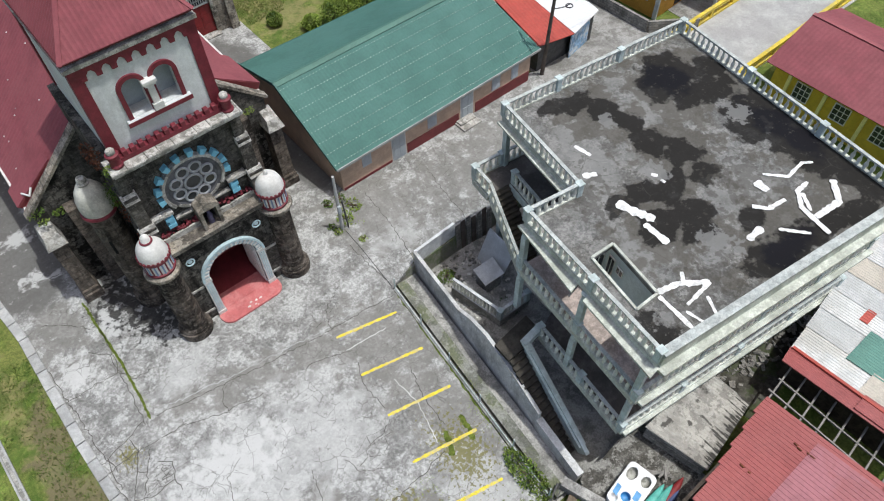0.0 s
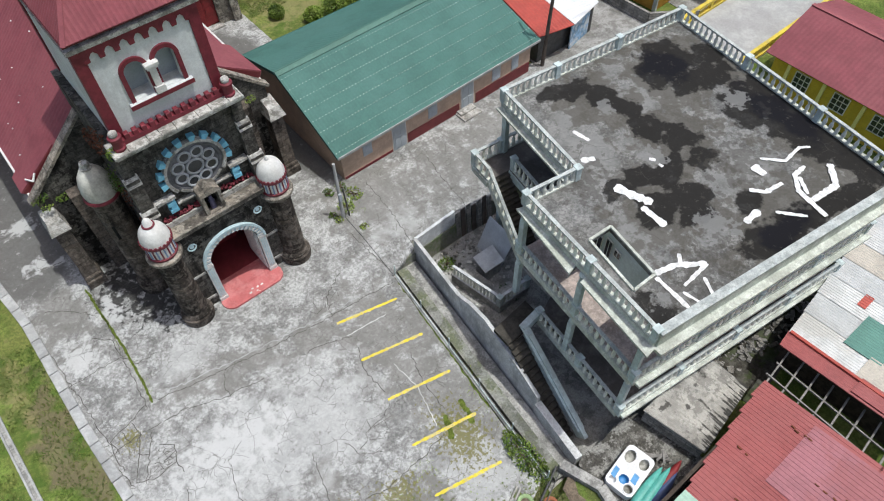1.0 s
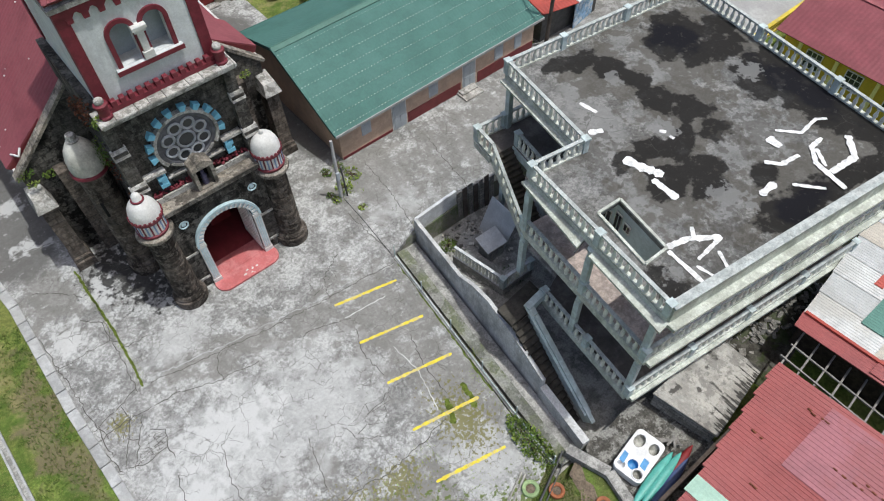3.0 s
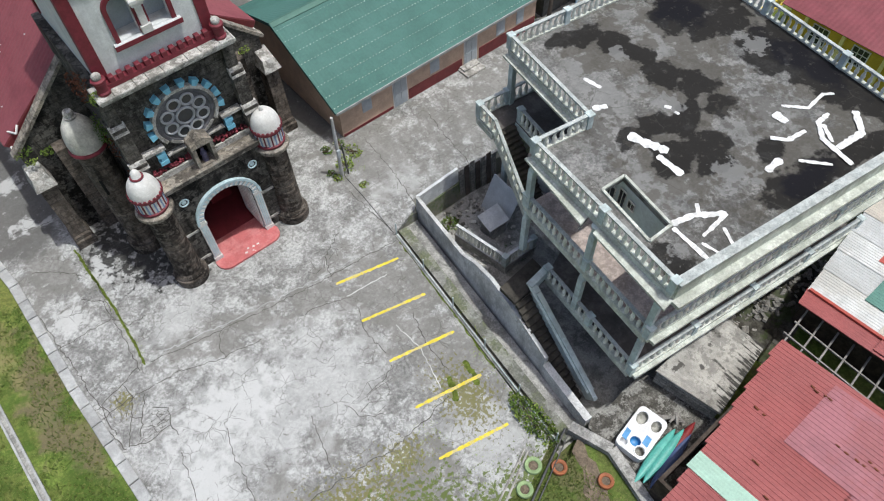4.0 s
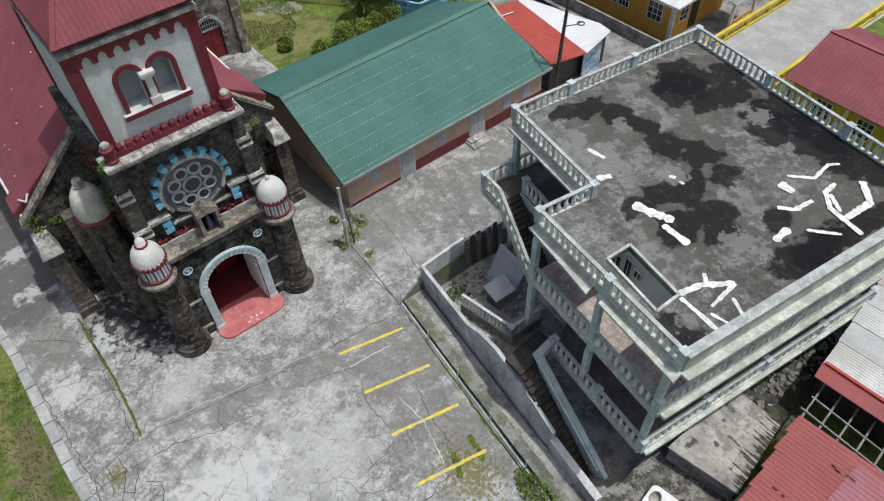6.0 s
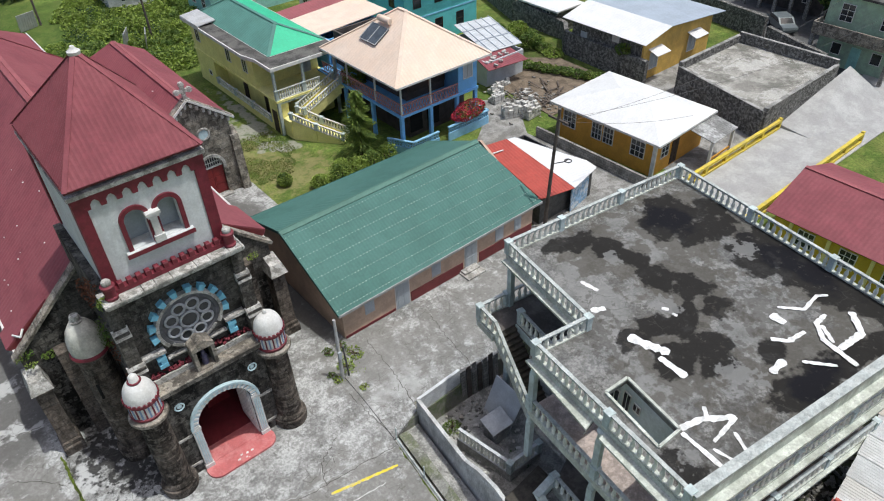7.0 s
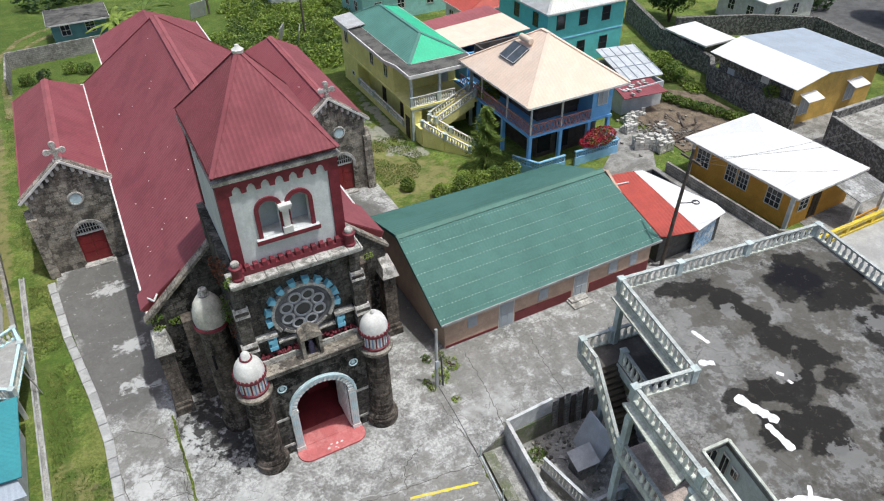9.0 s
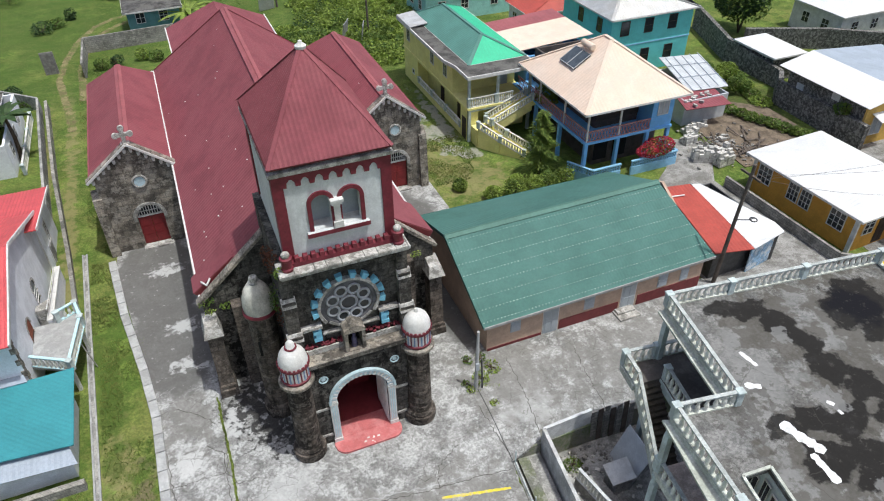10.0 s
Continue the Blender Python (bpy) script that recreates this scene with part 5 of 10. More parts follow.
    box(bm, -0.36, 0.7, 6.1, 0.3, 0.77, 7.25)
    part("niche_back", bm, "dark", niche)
    # flowers along the cornice
    rnd = random.Random(11)
    bm = B()
    for s0, s1 in ((-2.3, -0.5), (0.45, 2.3)):
        for i in range(46):
            x = rnd.uniform(s0, s1)
            r = rnd.uniform(0.05, 0.09)
            bmesh.ops.create_icosphere(bm, subdivisions=1, radius=r, matrix=Matrix.Translation((x, rnd.uniform(0.5, 0.72), 6.36 + rnd.uniform(0.02, 0.18))))
    tagged(part("cornice_planting", bm, "maroon", c, "row of dark red flowers on the ledge"), kind="stuff")
    # ledge under the belfry
    bm = B()
    rnd = random.Random(3)
    box(bm, -2.78, 0.0, 11.1, 2.78, 1.0, 11.22)
    part("ledge_slab", bm, "stone_pale", c, "lichen-stained belfry ledge")
    x = -2.85
    while x < 2.75:
        w = min(rnd.uniform(0.5, 1.1), 2.85 - x)
        bm = B()
        d = rnd.uniform(-0.03, 0.04)
        box(bm, x, -0.07 + d, 11.22, x + w - 0.012, 1.0, 11.36 + rnd.uniform(-0.02, 0.02), 0.03)
        part("ledge_stone", bm, "stone_pale", c)
        x += w
    for s in (-1, 1):
        bm = B()
        lathe(bm, [(0.24, 11.34), (0.26, 11.46), (0.21, 11.52), (0.22, 11.86), (0.27, 11.91), (0.27, 12.0), (0.2, 12.04), (0, 12.04)], (2.42 * s, 0.35, 0), 16)
        urn = part("urn", bm, "maroon", c, "maroon urn on the ledge", True, 40)
        bm = B()
        lathe(bm, [(0.16, 12.03), (0.18, 12.1), (0.18, 12.18), (0.13, 12.24), (0, 12.26)], (2.42 * s, 0.35, 0), 14)
        part("urn_top", bm, "stone_pale", urn, smooth=True, angle=50)
    belfry(c)
    # round stair turret
    bm = B()
    prof = [(0.85, 0), (0.85, 0.7), (0.72, 0.85)]
    for i in range(15):
        z = 0.85 + i * 0.4
        prof += [(0.68, z + 0.015), (0.68, z + 0.38), (0.665, z + 0.39)]
    lathe(bm, prof + [(0.8, 6.95), (0.82, 7.1), (0, 7.1)], (-3.72, 3.4, 0), 24)
    t = part("stair_turret", bm, "stone", c, "round dark stone stair turret", True, 35)
    bm = B()
    lathe(bm, [(0.80, 7.02), (0.84, 7.1), (0.80, 7.2), (0.76, 7.22)], (-3.72, 3.4, 0), 24)
    part("maroon_band", bm, "maroon", t, smooth=True, angle=40)
    bm = B()
    lathe(bm, [(0.74, 7.2), (0.76, 7.5), (0.72, 7.9), (0.6, 8.3), (0.4, 8.62), (0.2, 8.76), (0.2, 8.80), (0, 8.8)], (-3.72, 3.4, 0), 28)
    d = part("turret_dome", bm, "turret_cream", t, "weathered cream turret dome", True, 50)
    bm = B()
    lathe(bm, [(0.25, 8.74), (0.27, 8.82), (0.2, 8.86), (0.22, 8.98), (0.17, 9.1), (0, 9.14)], (-3.72, 3.4, 0), 16)
    part("finial", bm, "stone_pale", d, smooth=True, angle=50)
    bm = B()
    box(bm, -4.18, 2.80, 4.6, -4.06, 2.92, 5.5)
    part("slit_window", bm, "dark", t)
    return c


def belfry(c):
    y = 0.75
    bm = B()
    arch_wall(bm, -2.35, 2.35, 11.2, 15.75, y, y + 0.35, [(-0.62, 0.4, 12.72, 13.98), (0.62, 0.4, 12.72, 13.98)])
    box(bm, -2.35, y + 0.35, 11, -2.05, 6.9, 15.75)
    box(bm, 2.05, y + 0.35, 11, 2.35, 6.9, 15.75)
    box(bm, -2.05, 6.6, 11, 2.05, 6.9, 15.75)
    pieces("belfry_wall", bm, "tower_paint", c)
    bm = B()
    box(bm, -2.05, y + 0.3, 12.5, 2.05, y + 1.3, 12.7)
    part("belfry_floor", bm, "white_paint", c)
    bm = B()
    box(bm, -2.05, 1.5, 12.7, 2.05, 1.55, 15.6)
    part("louvre_board", bm, "grey_door", c)
    for s in (-1, 1):
        bm = B()
        arch_ring(bm, 0.62 * s, 0.4, 12.72, 13.98, 0.17, y - 0.09, y + 0.02)
        part("window_surround", bm, "maroon", c, "maroon round-arched window surround")
        bm = B()
        box(bm, 1.98 * s, y - 0.07, 11.4, 2.42 * s, y + 0.4, 15.4)
        part("corner_pilaster", bm, "maroon", c)
        bm = B()
        box(bm, 2.30 * s, 6.5, 11.4, 2.42 * s, 6.95, 15.4)
        part("corner_pilaster", bm, "maroon", c)
        # side frieze
        bm = B()
        box(bm, 2.35 * s, 0.8, 15.35, 2.44 * s, 6.9, 15.7)
        part("side_frieze", bm, "maroon", c)
    bm = B()
    box(bm, -1.32, y - 0.2, 12.56, 1.32, y, 12.72, 0.02)
    part("window_sill", bm, "tower_paint", c)
    bm = B()
    box(bm, -1.34, y - 0.22, 12.5, 1.34, y - 0.19, 12.69)
    part("sill_edge", bm, "maroon", c)
    # central shaft between the lights
    bm = B()
    box(bm, -0.2, y - 0.24, 12.72, 0.2, y + 0.1, 13.02)
    box(bm, -0.13, y - 0.18, 13.02, 0.13, y + 0.1, 13.85)
    box(bm, -0.22, y - 0.26, 13.85, 0.22, y + 0.1, 13.97)
    box(bm, -0.28, y - 0.30, 13.97, 0.28, y + 0.1, 14.12, 0.03)
    part("mullion_column", bm, "white_paint", c, "white column between the windows")
    # dentils at the foot
    bm = B()
    box(bm, -2.35, y - 0.34, 11.36, 2.35, y, 11.56)
    part("dentil_course", bm, "maroon", c)
    d0 = None
    for i in range(12):
        m = pose(-1.95 + i * 3.9 / 11, y - 0.22, 11.56)
        if d0 is None:
            bm = B()
            box(bm, -0.1, -0.11, 0, 0.1, 0.14, 0.24, 0.025)
            d0 = part("dentil", bm, "maroon", c)
            d0.matrix_basis = m
        else:
            again(d0, c, m)
    # arcaded frieze under the eaves
    bm = B()
    box(bm, -2.42, y - 0.12, 15.36, 2.42, y, 15.6)
    part("frieze", bm, "maroon", c)
    d0 = None
    for i in range(8):
        m = pose(-1.95 + i * 3.9 / 7, y - 0.11, 15.02)
        if d0 is None:
            bm = B()
            extrude_y(bm, [(-0.1, 0), (0.1, 0), (0.12, 0.2), (0.24, 0.34), (-0.24, 0.34), (-0.12, 0.2)], 0, 0.11)
            d0 = part("frieze_corbel", bm, "maroon", c)
            d0.matrix_basis = m
        else:
            again(d0, c, m)
    bm = B()
    box(bm, -2.52, y - 0.2, 15.6, 2.52, 7.05, 15.76)
    part("eaves_cornice", bm, "stone_pale", c)
    bm = B()
    box(bm, -2.3, y + 0.12, 15.76, 2.3, 6.9, 15.98)
    part("eaves_wall", bm, "dark_red_wall", c)
    ez, o = 16.04, [(-2.46, 0.48), (2.46, 0.48), (2.46, 7.15), (-2.46, 7.15)]
    apex = (0, 3.75, 19.35)
    for i in range(4):
        bm = B()
        sheet(bm, [(*o[i], ez), (*o[(i + 1) % 4], ez), apex], 0.19, 0.03, 0.06)
        part("spire_slope", bm, "red_roof", c)
        bm = B()
        beam(bm, (*o[i], ez - 0.01), (apex[0], apex[1], apex[2] - 0.01), 0.18, 0.025)
        part("hip_cap", bm, "red_roof", c)
    bm = B()
    box(bm, -2.5, 0.57, 15.92, 2.5, 7.1, 15.98)
    part("soffit", bm, "dark_red_wall", c)
    bm = B()
    lathe(bm, [(0.22, 19.2), (0.24, 19.32), (0.1, 19.42), (0.08, 19.5), (0, 19.54)], (0, 3.75, 0), 12)
    part("spire_cap", bm, "white_paint", c, "white metal spire cap", True, 40)


CHURCH = church()
rnd = random.Random(58)
for i in range(30):
    # pale droppings and paint flecks on the roof
    if i < 24:
        x = -rnd.uniform(0.6, 6.0)
        y, z = rnd.uniform(8.0, 33.0), 11.6 - abs(x) * 5.6 / 6.32
    else:
        x = 7.3 + rnd.uniform(0.2, 2.4)
        y, z = rnd.uniform(23.0, 34.0), 8.0 - abs(x - 7.3) * 2.15 / 2.78
    bm = B()
    r = rnd.uniform(0.025, 0.06)
    lathe(bm, [(r, 0.0), (r * 0.9, 0.02), (0, 0.022)], (x, y, z + 0.012), 7)
    part("roof_fleck", bm, "white_paint", CHURCH)
bm = B()
lathe(bm, [(0.13, 0), (0.15, 0.1), (0.11, 0.3), (0.15, 0.46), (0.1, 0.56), (0.05, 0.6), (0.09, 0.66), (0.08, 0.76), (0, 0.8)], (-0.03, 0.25, 6.12), 12)
whole("statue", bm, "statue_paint", "small painted statue standing in the niche", "statue", smooth=True)


# ---- parish hall ----
def hall():
    h = thing("parish_hall", "beige parish hall with a green ribbed metal roof", "hall")
    y0, y1, x0, x1 = 2.75, 13.6, 8.15, 23.3
    for nm, a in (("front_wall", (x0, y0, -0.05, x1, y0 + 0.2, 2.38)), ("back_wall", (x0, y1 - 0.2, -0.05, x1, y1, 2.38))):
        bm = B()
        box(bm, *a)
        part(nm, bm, "hall_wall", h)
    for x in (x0, x1 - 0.2):
        bm = B()
        a = [bm.verts.new((x, y, z)) for y, z in ((y0 + 0.2, -0.05), (y1 - 0.2, -0.05), (y1 - 0.2, 2.38), (7.75, 5.02), (y0 + 0.2, 2.38))]
        b = [bm.verts.new((x + 0.2, v.co.y, v.co.z)) for v in a]
        bm.faces.new(a[::-1])
        bm.faces.new(b)
        for i in range(5):
            j = (i + 1) % 5
            bm.faces.new((a[i], a[j], b[j], b[i]))
        part("gable_wall", bm, "hall_wall", h)
    f = [(7.78, 2.43, 2.30), (24.0, 2.6, 2.30), (22.8, 7.8, 5.15), (7.63, 7.7, 5.15)]
    g = [(7.63, 7.7, 5.15), (22.8, 7.8, 5.15), (23.5, 13.9, 2.30), (8.35, 14.2, 2.30)]
    for q in (f, g):
        bm = B()
        sheet(bm, q, 0.22, 0.009)
        part("roof_slope", bm, "green_roof", h)
    bm = B()
    for s, q in ((-1, 0), (1, 0)):
        beam(bm, (7.6, 7.72 + 0.12 * s, 5.11), (22.85, 7.82 + 0.12 * s, 5.11), 0.28, 0.06, (0, 0.5 * s, 1))
    part("ridge_cap", bm, "green_roof_light", h)
    for a, b in (((7.76, 2.43, 2.2), (7.61, 7.7, 5.05)), ((7.61, 7.7, 5.05), (8.33, 14.2, 2.2))):
        bm = B()
        beam(bm, a, b, 0.07, 0.2)
        part("barge_board", bm, "green_roof", h)
    bm = B()
    beam(bm, (7.78, 2.40, 2.14), (24.0, 2.57, 2.14), 0.06, 0.16)
    part("eaves_board", bm, "kerb", h)
    # rows of roofing screws
    bm = B()
    rnd = random.Random(2)
    A, Bv, C, D = (Vector(p) for p in f)
    nrm = (Bv - A).cross(D - A).normalized()
    for r in range(8):
        v = (r + 0.35) / 8
        p, q = A.lerp(D, v), Bv.lerp(C, v)
        n = int((q - p).length / 0.22)
        for i in range(n):
            c = p.lerp(q, (i + 0.5) / n) + nrm * 0.012
            w = 0.033 * rnd.uniform(0.6, 1.2)
            box(bm, c.x - w, c.y - w * 0.7, c.z - 0.012, c.x + w, c.y + w * 0.7, c.z + 0.024)
    tagged(part("roof_screws", bm, "screw", h, "rows of pale roofing screws"), kind="stuff")
    # doors, shutters, plinth panels
    for x in (11.85, 17.3):
        bm = B()
        box(bm, x, y0 - 0.05, 0.02, x + 0.95, y0, 2.05)
        d = part("door", bm, "grey_door", h, "pale grey panelled door")
        for px in (0.1, 0.53):
            for pz in (0.2, 1.1):
                bm = B()
                box(bm, x + px, y0 - 0.075, pz, x + px + 0.32, y0 - 0.05, pz + 0.75)
                part("panel", bm, "grey_door", d)
        bm = B()
        box(bm, x - 0.06, y0 - 0.03, 0.0, x - 0.01, y0 + 0.01, 2.1)
        box(bm, x + 0.96, y0 - 0.03, 0.0, x + 1.01, y0 + 0.01, 2.1)
        box(bm, x - 0.06, y0 - 0.03, 2.06, x + 1.01, y0 + 0.01, 2.13)
        part("door_frame", bm, "white_paint", h)
    for x, w in ((9.65, 0.65), (14.6, 0.7), (19.9, 0.7), (21.6, 0.6)):
        bm = B()
        box(bm, x, y0 - 0.04, 0.95, x + w, y0, 1.95)
        wn = part("shutter_window", bm, "grey_door", h, "pale louvred shutter window")
        for i in range(8):
            bm = B()
            hexa(bm, [(x + 0.05, y0 - 0.07, 1.0 + i * 0.115), (x + w - 0.05, y0 - 0.07, 1.0 + i * 0.115), (x + w - 0.05, y0 - 0.04, 1.03 + i * 0.115), (x + 0.05, y0 - 0.04, 1.03 + i * 0.115),
                      (x + 0.05, y0 - 0.06, 1.06 + i * 0.115), (x + w - 0.05, y0 - 0.06, 1.06 + i * 0.115), (x + w - 0.05, y0 - 0.04, 1.09 + i * 0.115), (x + 0.05, y0 - 0.04, 1.09 + i * 0.115)])
            part("louvre", bm, "grey_door", wn)
    for a, b, z in ((8.2, 11.75, 0.18), (12.95, 17.1, 0.75), (18.5, 23.25, 0.8)):
        bm = B()
        box(bm, a, y0 - 0.035, -0.05, b, y0, z)
        part("plinth", bm, "dark_red_wall", h, "dark red painted plinth")
    for k in range(2):
        bm = B()
        box(bm, 16.75 + 0.1 * k, 1.75 + 0.45 * k, 0, 18.2 - 0.1 * k, y0 - 0.06, 0.13 * (k + 1), 0.02)
        part("door_step", bm, "stone_pale", h)
    return h


M["green_roof_light"] = material("paler green capping", (0.075, 0.175, 0.14), 0.7, var=0.08, scale=0.6, fine=6, bump=0.04)
M["screw"] = material("pale roofing screw washers", (0.40, 0.52, 0.46), 0.5, var=0.2, scale=5, bump=0)
hall()


# ---- balustraded concrete building ----
M["baluster_paint"] = material("chalky baluster paint", (0.76, 0.765, 0.69), 0.8, var=0.08, scale=3, fine=14, second=(0.42, 0.42, 0.36), amount=0.5, patch=2.0, island=0.12)
M["rail_top"] = material("weathered grey rail paint", (0.44, 0.475, 0.46), 0.85, var=0.14, scale=2, fine=10, grit=0.1, second=(0.26, 0.275, 0.26), amount=0.6, patch=1.3, sharp=0.15, third=(0.56, 0.58, 0.55), amount3=0.5, patch3=2.2)
# stair colour is taken near black to hold the stairwell's shade
M["stair_shade"] = material("blackened stair concrete", (0.05, 0.046, 0.04), 0.95, var=0.3, scale=1.5, fine=9, second=(0.10, 0.09, 0.075), amount=0.5, patch=0.9)
# floor brown includes the shade under the storeys above
M["floor_brown"] = material("damp brownish floor concrete", (0.15, 0.135, 0.125), 0.9, var=0.25, scale=0.9, fine=8, second=(0.085, 0.078, 0.072), amount=0.6, patch=0.7)
M["shaft_paint"] = material("pale blue-grey wall paint", (0.60, 0.67, 0.70), 0.8, var=0.08, scale=1.2, fine=10, second=(0.48, 0.54, 0.56), amount=0.5, patch=0.8, streak=2)
M["tile_floor"] = material("pinkish crazy-paved floor", (0.50, 0.41, 0.37), 0.8, var=0.25, scale=5, fine=14, second=(0.2, 0.17, 0.15), amount=0.5, patch=1.0)
M["room_wall"] = material("unpainted grey render", (0.40, 0.42, 0.42), 0.9, var=0.15, scale=1, fine=10, second=(0.16, 0.165, 0.16), amount=0.6, patch=0.6, streak=2)
M["pale_grey_paint"] = material("pale grey-white paint", (0.62, 0.64, 0.65), 0.8, var=0.1, scale=2, fine=12, second=(0.4, 0.41, 0.41), amount=0.5, patch=1.1)
SLAB, F2, F1, F0 = 8.6, 5.5, 2.4, -0.7
C1, FAR, FR, FL, INN, INR = (12.92, -5.27), (24.0, -6.65), (21.8, -20.0), (8.35, -18.1), (9.32, -10.45), (11.9, -10.85)
HATCH = [(9.90, -13.47), (11.05, -13.55), (10.55, -16.2), (9.40, -16.17)]


def along(p, q, f):
    return tuple(a + (b - a) * f for a, b in zip(p, q))


def shaft_mesh():
    bm = B()
    lathe(bm, [(0.085, 0), (0.085, 0.05), (0.055, 0.08), (0.1, 0.17), (0.085, 0.26), (0.045, 0.38), (0.05, 0.42), (0.08, 0.45), (0.08, 0.5)], (0, 0, 0), 8)
    me = bpy.data.meshes.new("baluster")
    bm.to_mesh(me)
    bm.free()
    me.polygons.foreach_set("use_smooth", [True] * len(me.polygons))
    me.materials.append(M["baluster_paint"])
    return me


BALUSTER = shaft_mesh()


def balustrade(parent, p, q, high=0.74, step=0.335, posts=(0.0, 1.0), post_high=0.0, wide=0.16, mat="bal_paint"):
    """A run of rails, posts and turned balusters from p to q, (x, y, z) on the floor's edge; it may slope."""
    p, q = Vector(p), Vector(q)
    d = q - p
    flat_len = math.hypot(d.x, d.y)
    ang = math.degrees(math.atan2(d.y, d.x))
    k = high / 0.74
    bm = B()
    beam(bm, p, q, wide + 0.04, 0.07 * k)
    run = part("balustrade", bm, mat, parent)
    bm = B()
    beam(bm, p + Vector((0, 0, high - 0.1)), q + Vector((0, 0, high - 0.1)), wide - 0.04, 0.05)
    beam(bm, p + Vector((0, 0, high - 0.05)), q + Vector((0, 0, high - 0.05)), wide, 0.05)
    part("top_rail", bm, "rail_top" if mat == "bal_paint" else mat, run)
    for f in posts:
        c = p + d * f
        bm = B()
        w = 0.13
        box(bm, -w, -w, 0, w, w, high + post_high - 0.05)
        box(bm, -w - 0.035, -w - 0.035, high + post_high - 0.05, w + 0.035, w + 0.035, high + post_high + 0.02 + 0.005 * (len(bpy.data.objects) % 5), 0.015)
        o = part("post", bm, "bal_shade", run)
        o.matrix_basis = pose(c.x, c.y, c.z, 0, 0, ang)
    n = max(1, int(flat_len / step))
    for i in range(n):
        f = (i + 0.5) / n
        if any(abs(f - g) * flat_len < 0.17 for g in posts):
            continue
        c = p + d * f
        o = new("baluster", BALUSTER)
        o.parent = run
        o.matrix_basis = Matrix.Translation((c.x, c.y, c.z + 0.07 * k)) @ Matrix.Diagonal((1, 1, (high - 0.1 - 0.07 * k) / 0.5, 1))
    return run


def plate(bm, outer, holes, z0, z1):
    """A level slab with holes through it."""
    loops, faces = [], None
    for z in (z1, z0):
        vs = [[bm.verts.new((x, y, z)) for x, y in poly] for poly in [outer, *holes]]
        es = [bm.edges.new((l[i], l[(i + 1) % len(l)])) for l in vs for i in range(len(l))]
        bmesh.ops.triangle_fill(bm, use_beauty=True, edges=es)
        loops.append(vs)
    for t, b in zip(*loops):
        for i in range(len(t)):
            j = (i + 1) % len(t)
            bm.faces.new((t[i], b[i], b[j], t[j]))
    bmesh.ops.recalc_face_normals(bm, faces=bm.faces)


POOL_RIM = [(20.9, -8.7, 2.5, 2.4), (22.4, -12.0, 1.8, 3.4), (21.6, -16.4, 1.9, 3.4), (16.2, -8.2, 1.6, 2.2), (16.8, -12.0, 1.8, 2.0), (14.0, -14.0, 2.3, 2.2), (16.6, -17.9, 3.4, 1.7), (19.6, -18.6, 2.2, 0.9)]
POOLS = [(20.0, -8.6, 1.2, 1.2), (21.3, -8.4, 1.2, 1.3), (21.1, -7.3, 0.8, 0.6), (22.7, -9.3, 0.8, 0.9), (20.3, -10.0, 1.0, 0.7), (21.7, -10.5, 1.1, 0.9),
         (20.7, -13.2, 0.9, 0.9), (21.7, -12.2, 1.1, 1.0), (22.6, -13.4, 0.8, 1.5), (21.5, -14.8, 1.2, 1.2), (21.4, -16.4, 1.1, 1.3), (22.5, -16.0, 0.7, 1.6), (21.5, -18.2, 0.8, 1.2), (20.0, -19.0, 1.0, 0.5),
         (15.0, -6.4, 0.8, 0.6), (16.0, -6.9, 1.0, 0.55), (16.7, -8.0, 0.8, 0.8), (16.9, -9.3, 0.65, 0.9), (16.6, -10.7, 0.8, 0.9), (17.2, -12.1, 0.9, 0.9), (16.9, -13.5, 0.8, 0.6), (15.8, -12.9, 0.6, 0.5),
         (12.9, -12.4, 0.8, 0.55), (14.0, -12.5, 0.9, 0.6), (14.9, -13.3, 0.8, 0.7), (14.8, -14.6, 0.85, 0.9), (14.2, -15.3, 0.8, 0.6), (13.2, -14.1, 0.95, 0.8), (16.3, -16.3, 0.75, 0.65), (15.2, -18.0, 1.2, 0.9), (16.7, -18.3, 1.2, 0.8), (18.6, -18.6, 1.2, 0.6), (9.35, -17.1, 0.6, 1.0)]
CRUSTS = [(14.2, -16.4, 0.75), (15.4, -12.2, 0.5), (16.1, -8.6, 0.4), (21.2, -12.2, 0.6), (10.0, -17.2, 0.45)]
blotted("slab_stained", "slab", [
    ((0.215, 0.215, 0.207), 0.75, 0.5, 0.5, 0.8, [(13.0, -9.9, 1.8, 2.2), (18.4, -8.8, 1.5, 1.8), (17.4, -15.3, 1.4, 1.2), (11.6, -14.5, 0.9, 1.4)]),
    ((0.085, 0.079, 0.067), 0.75, 0.15, 0.5, 1.1, POOL_RIM),
    ((0.014, 0.013, 0.012), 0.92, 0.1, 0.24, 1.3, POOLS),
    ((0.007, 0.007, 0.010), 0.85, 0.25, 0.3, 0.9, [(20.6, -8.6, 1.2, 1.1), (16.0, -18.2, 1.3, 0.6), (21.8, -14.2, 0.8, 2.2)]),
    ((0.20, 0.20, 0.195), 0.7, 0.12, 0.5, 1.8, CRUSTS),
    ((0.055, 0.05, 0.043), 0.5, 0.15, 0.8, 2.6, [(17.5, -14.8, 1.2, 0.9), (12.0, -11.0, 1.0, 1.2), (12.0, -17.2, 1.4, 0.7)])])

hairlines("slab_stained", 0.5, 0.02, 0.55, 0.62, (0.07, 0.067, 0.06), 0.5)
speckle("slab_stained", 3.0, 0.58, 0.66, (0.09, 0.085, 0.075), 0.5)


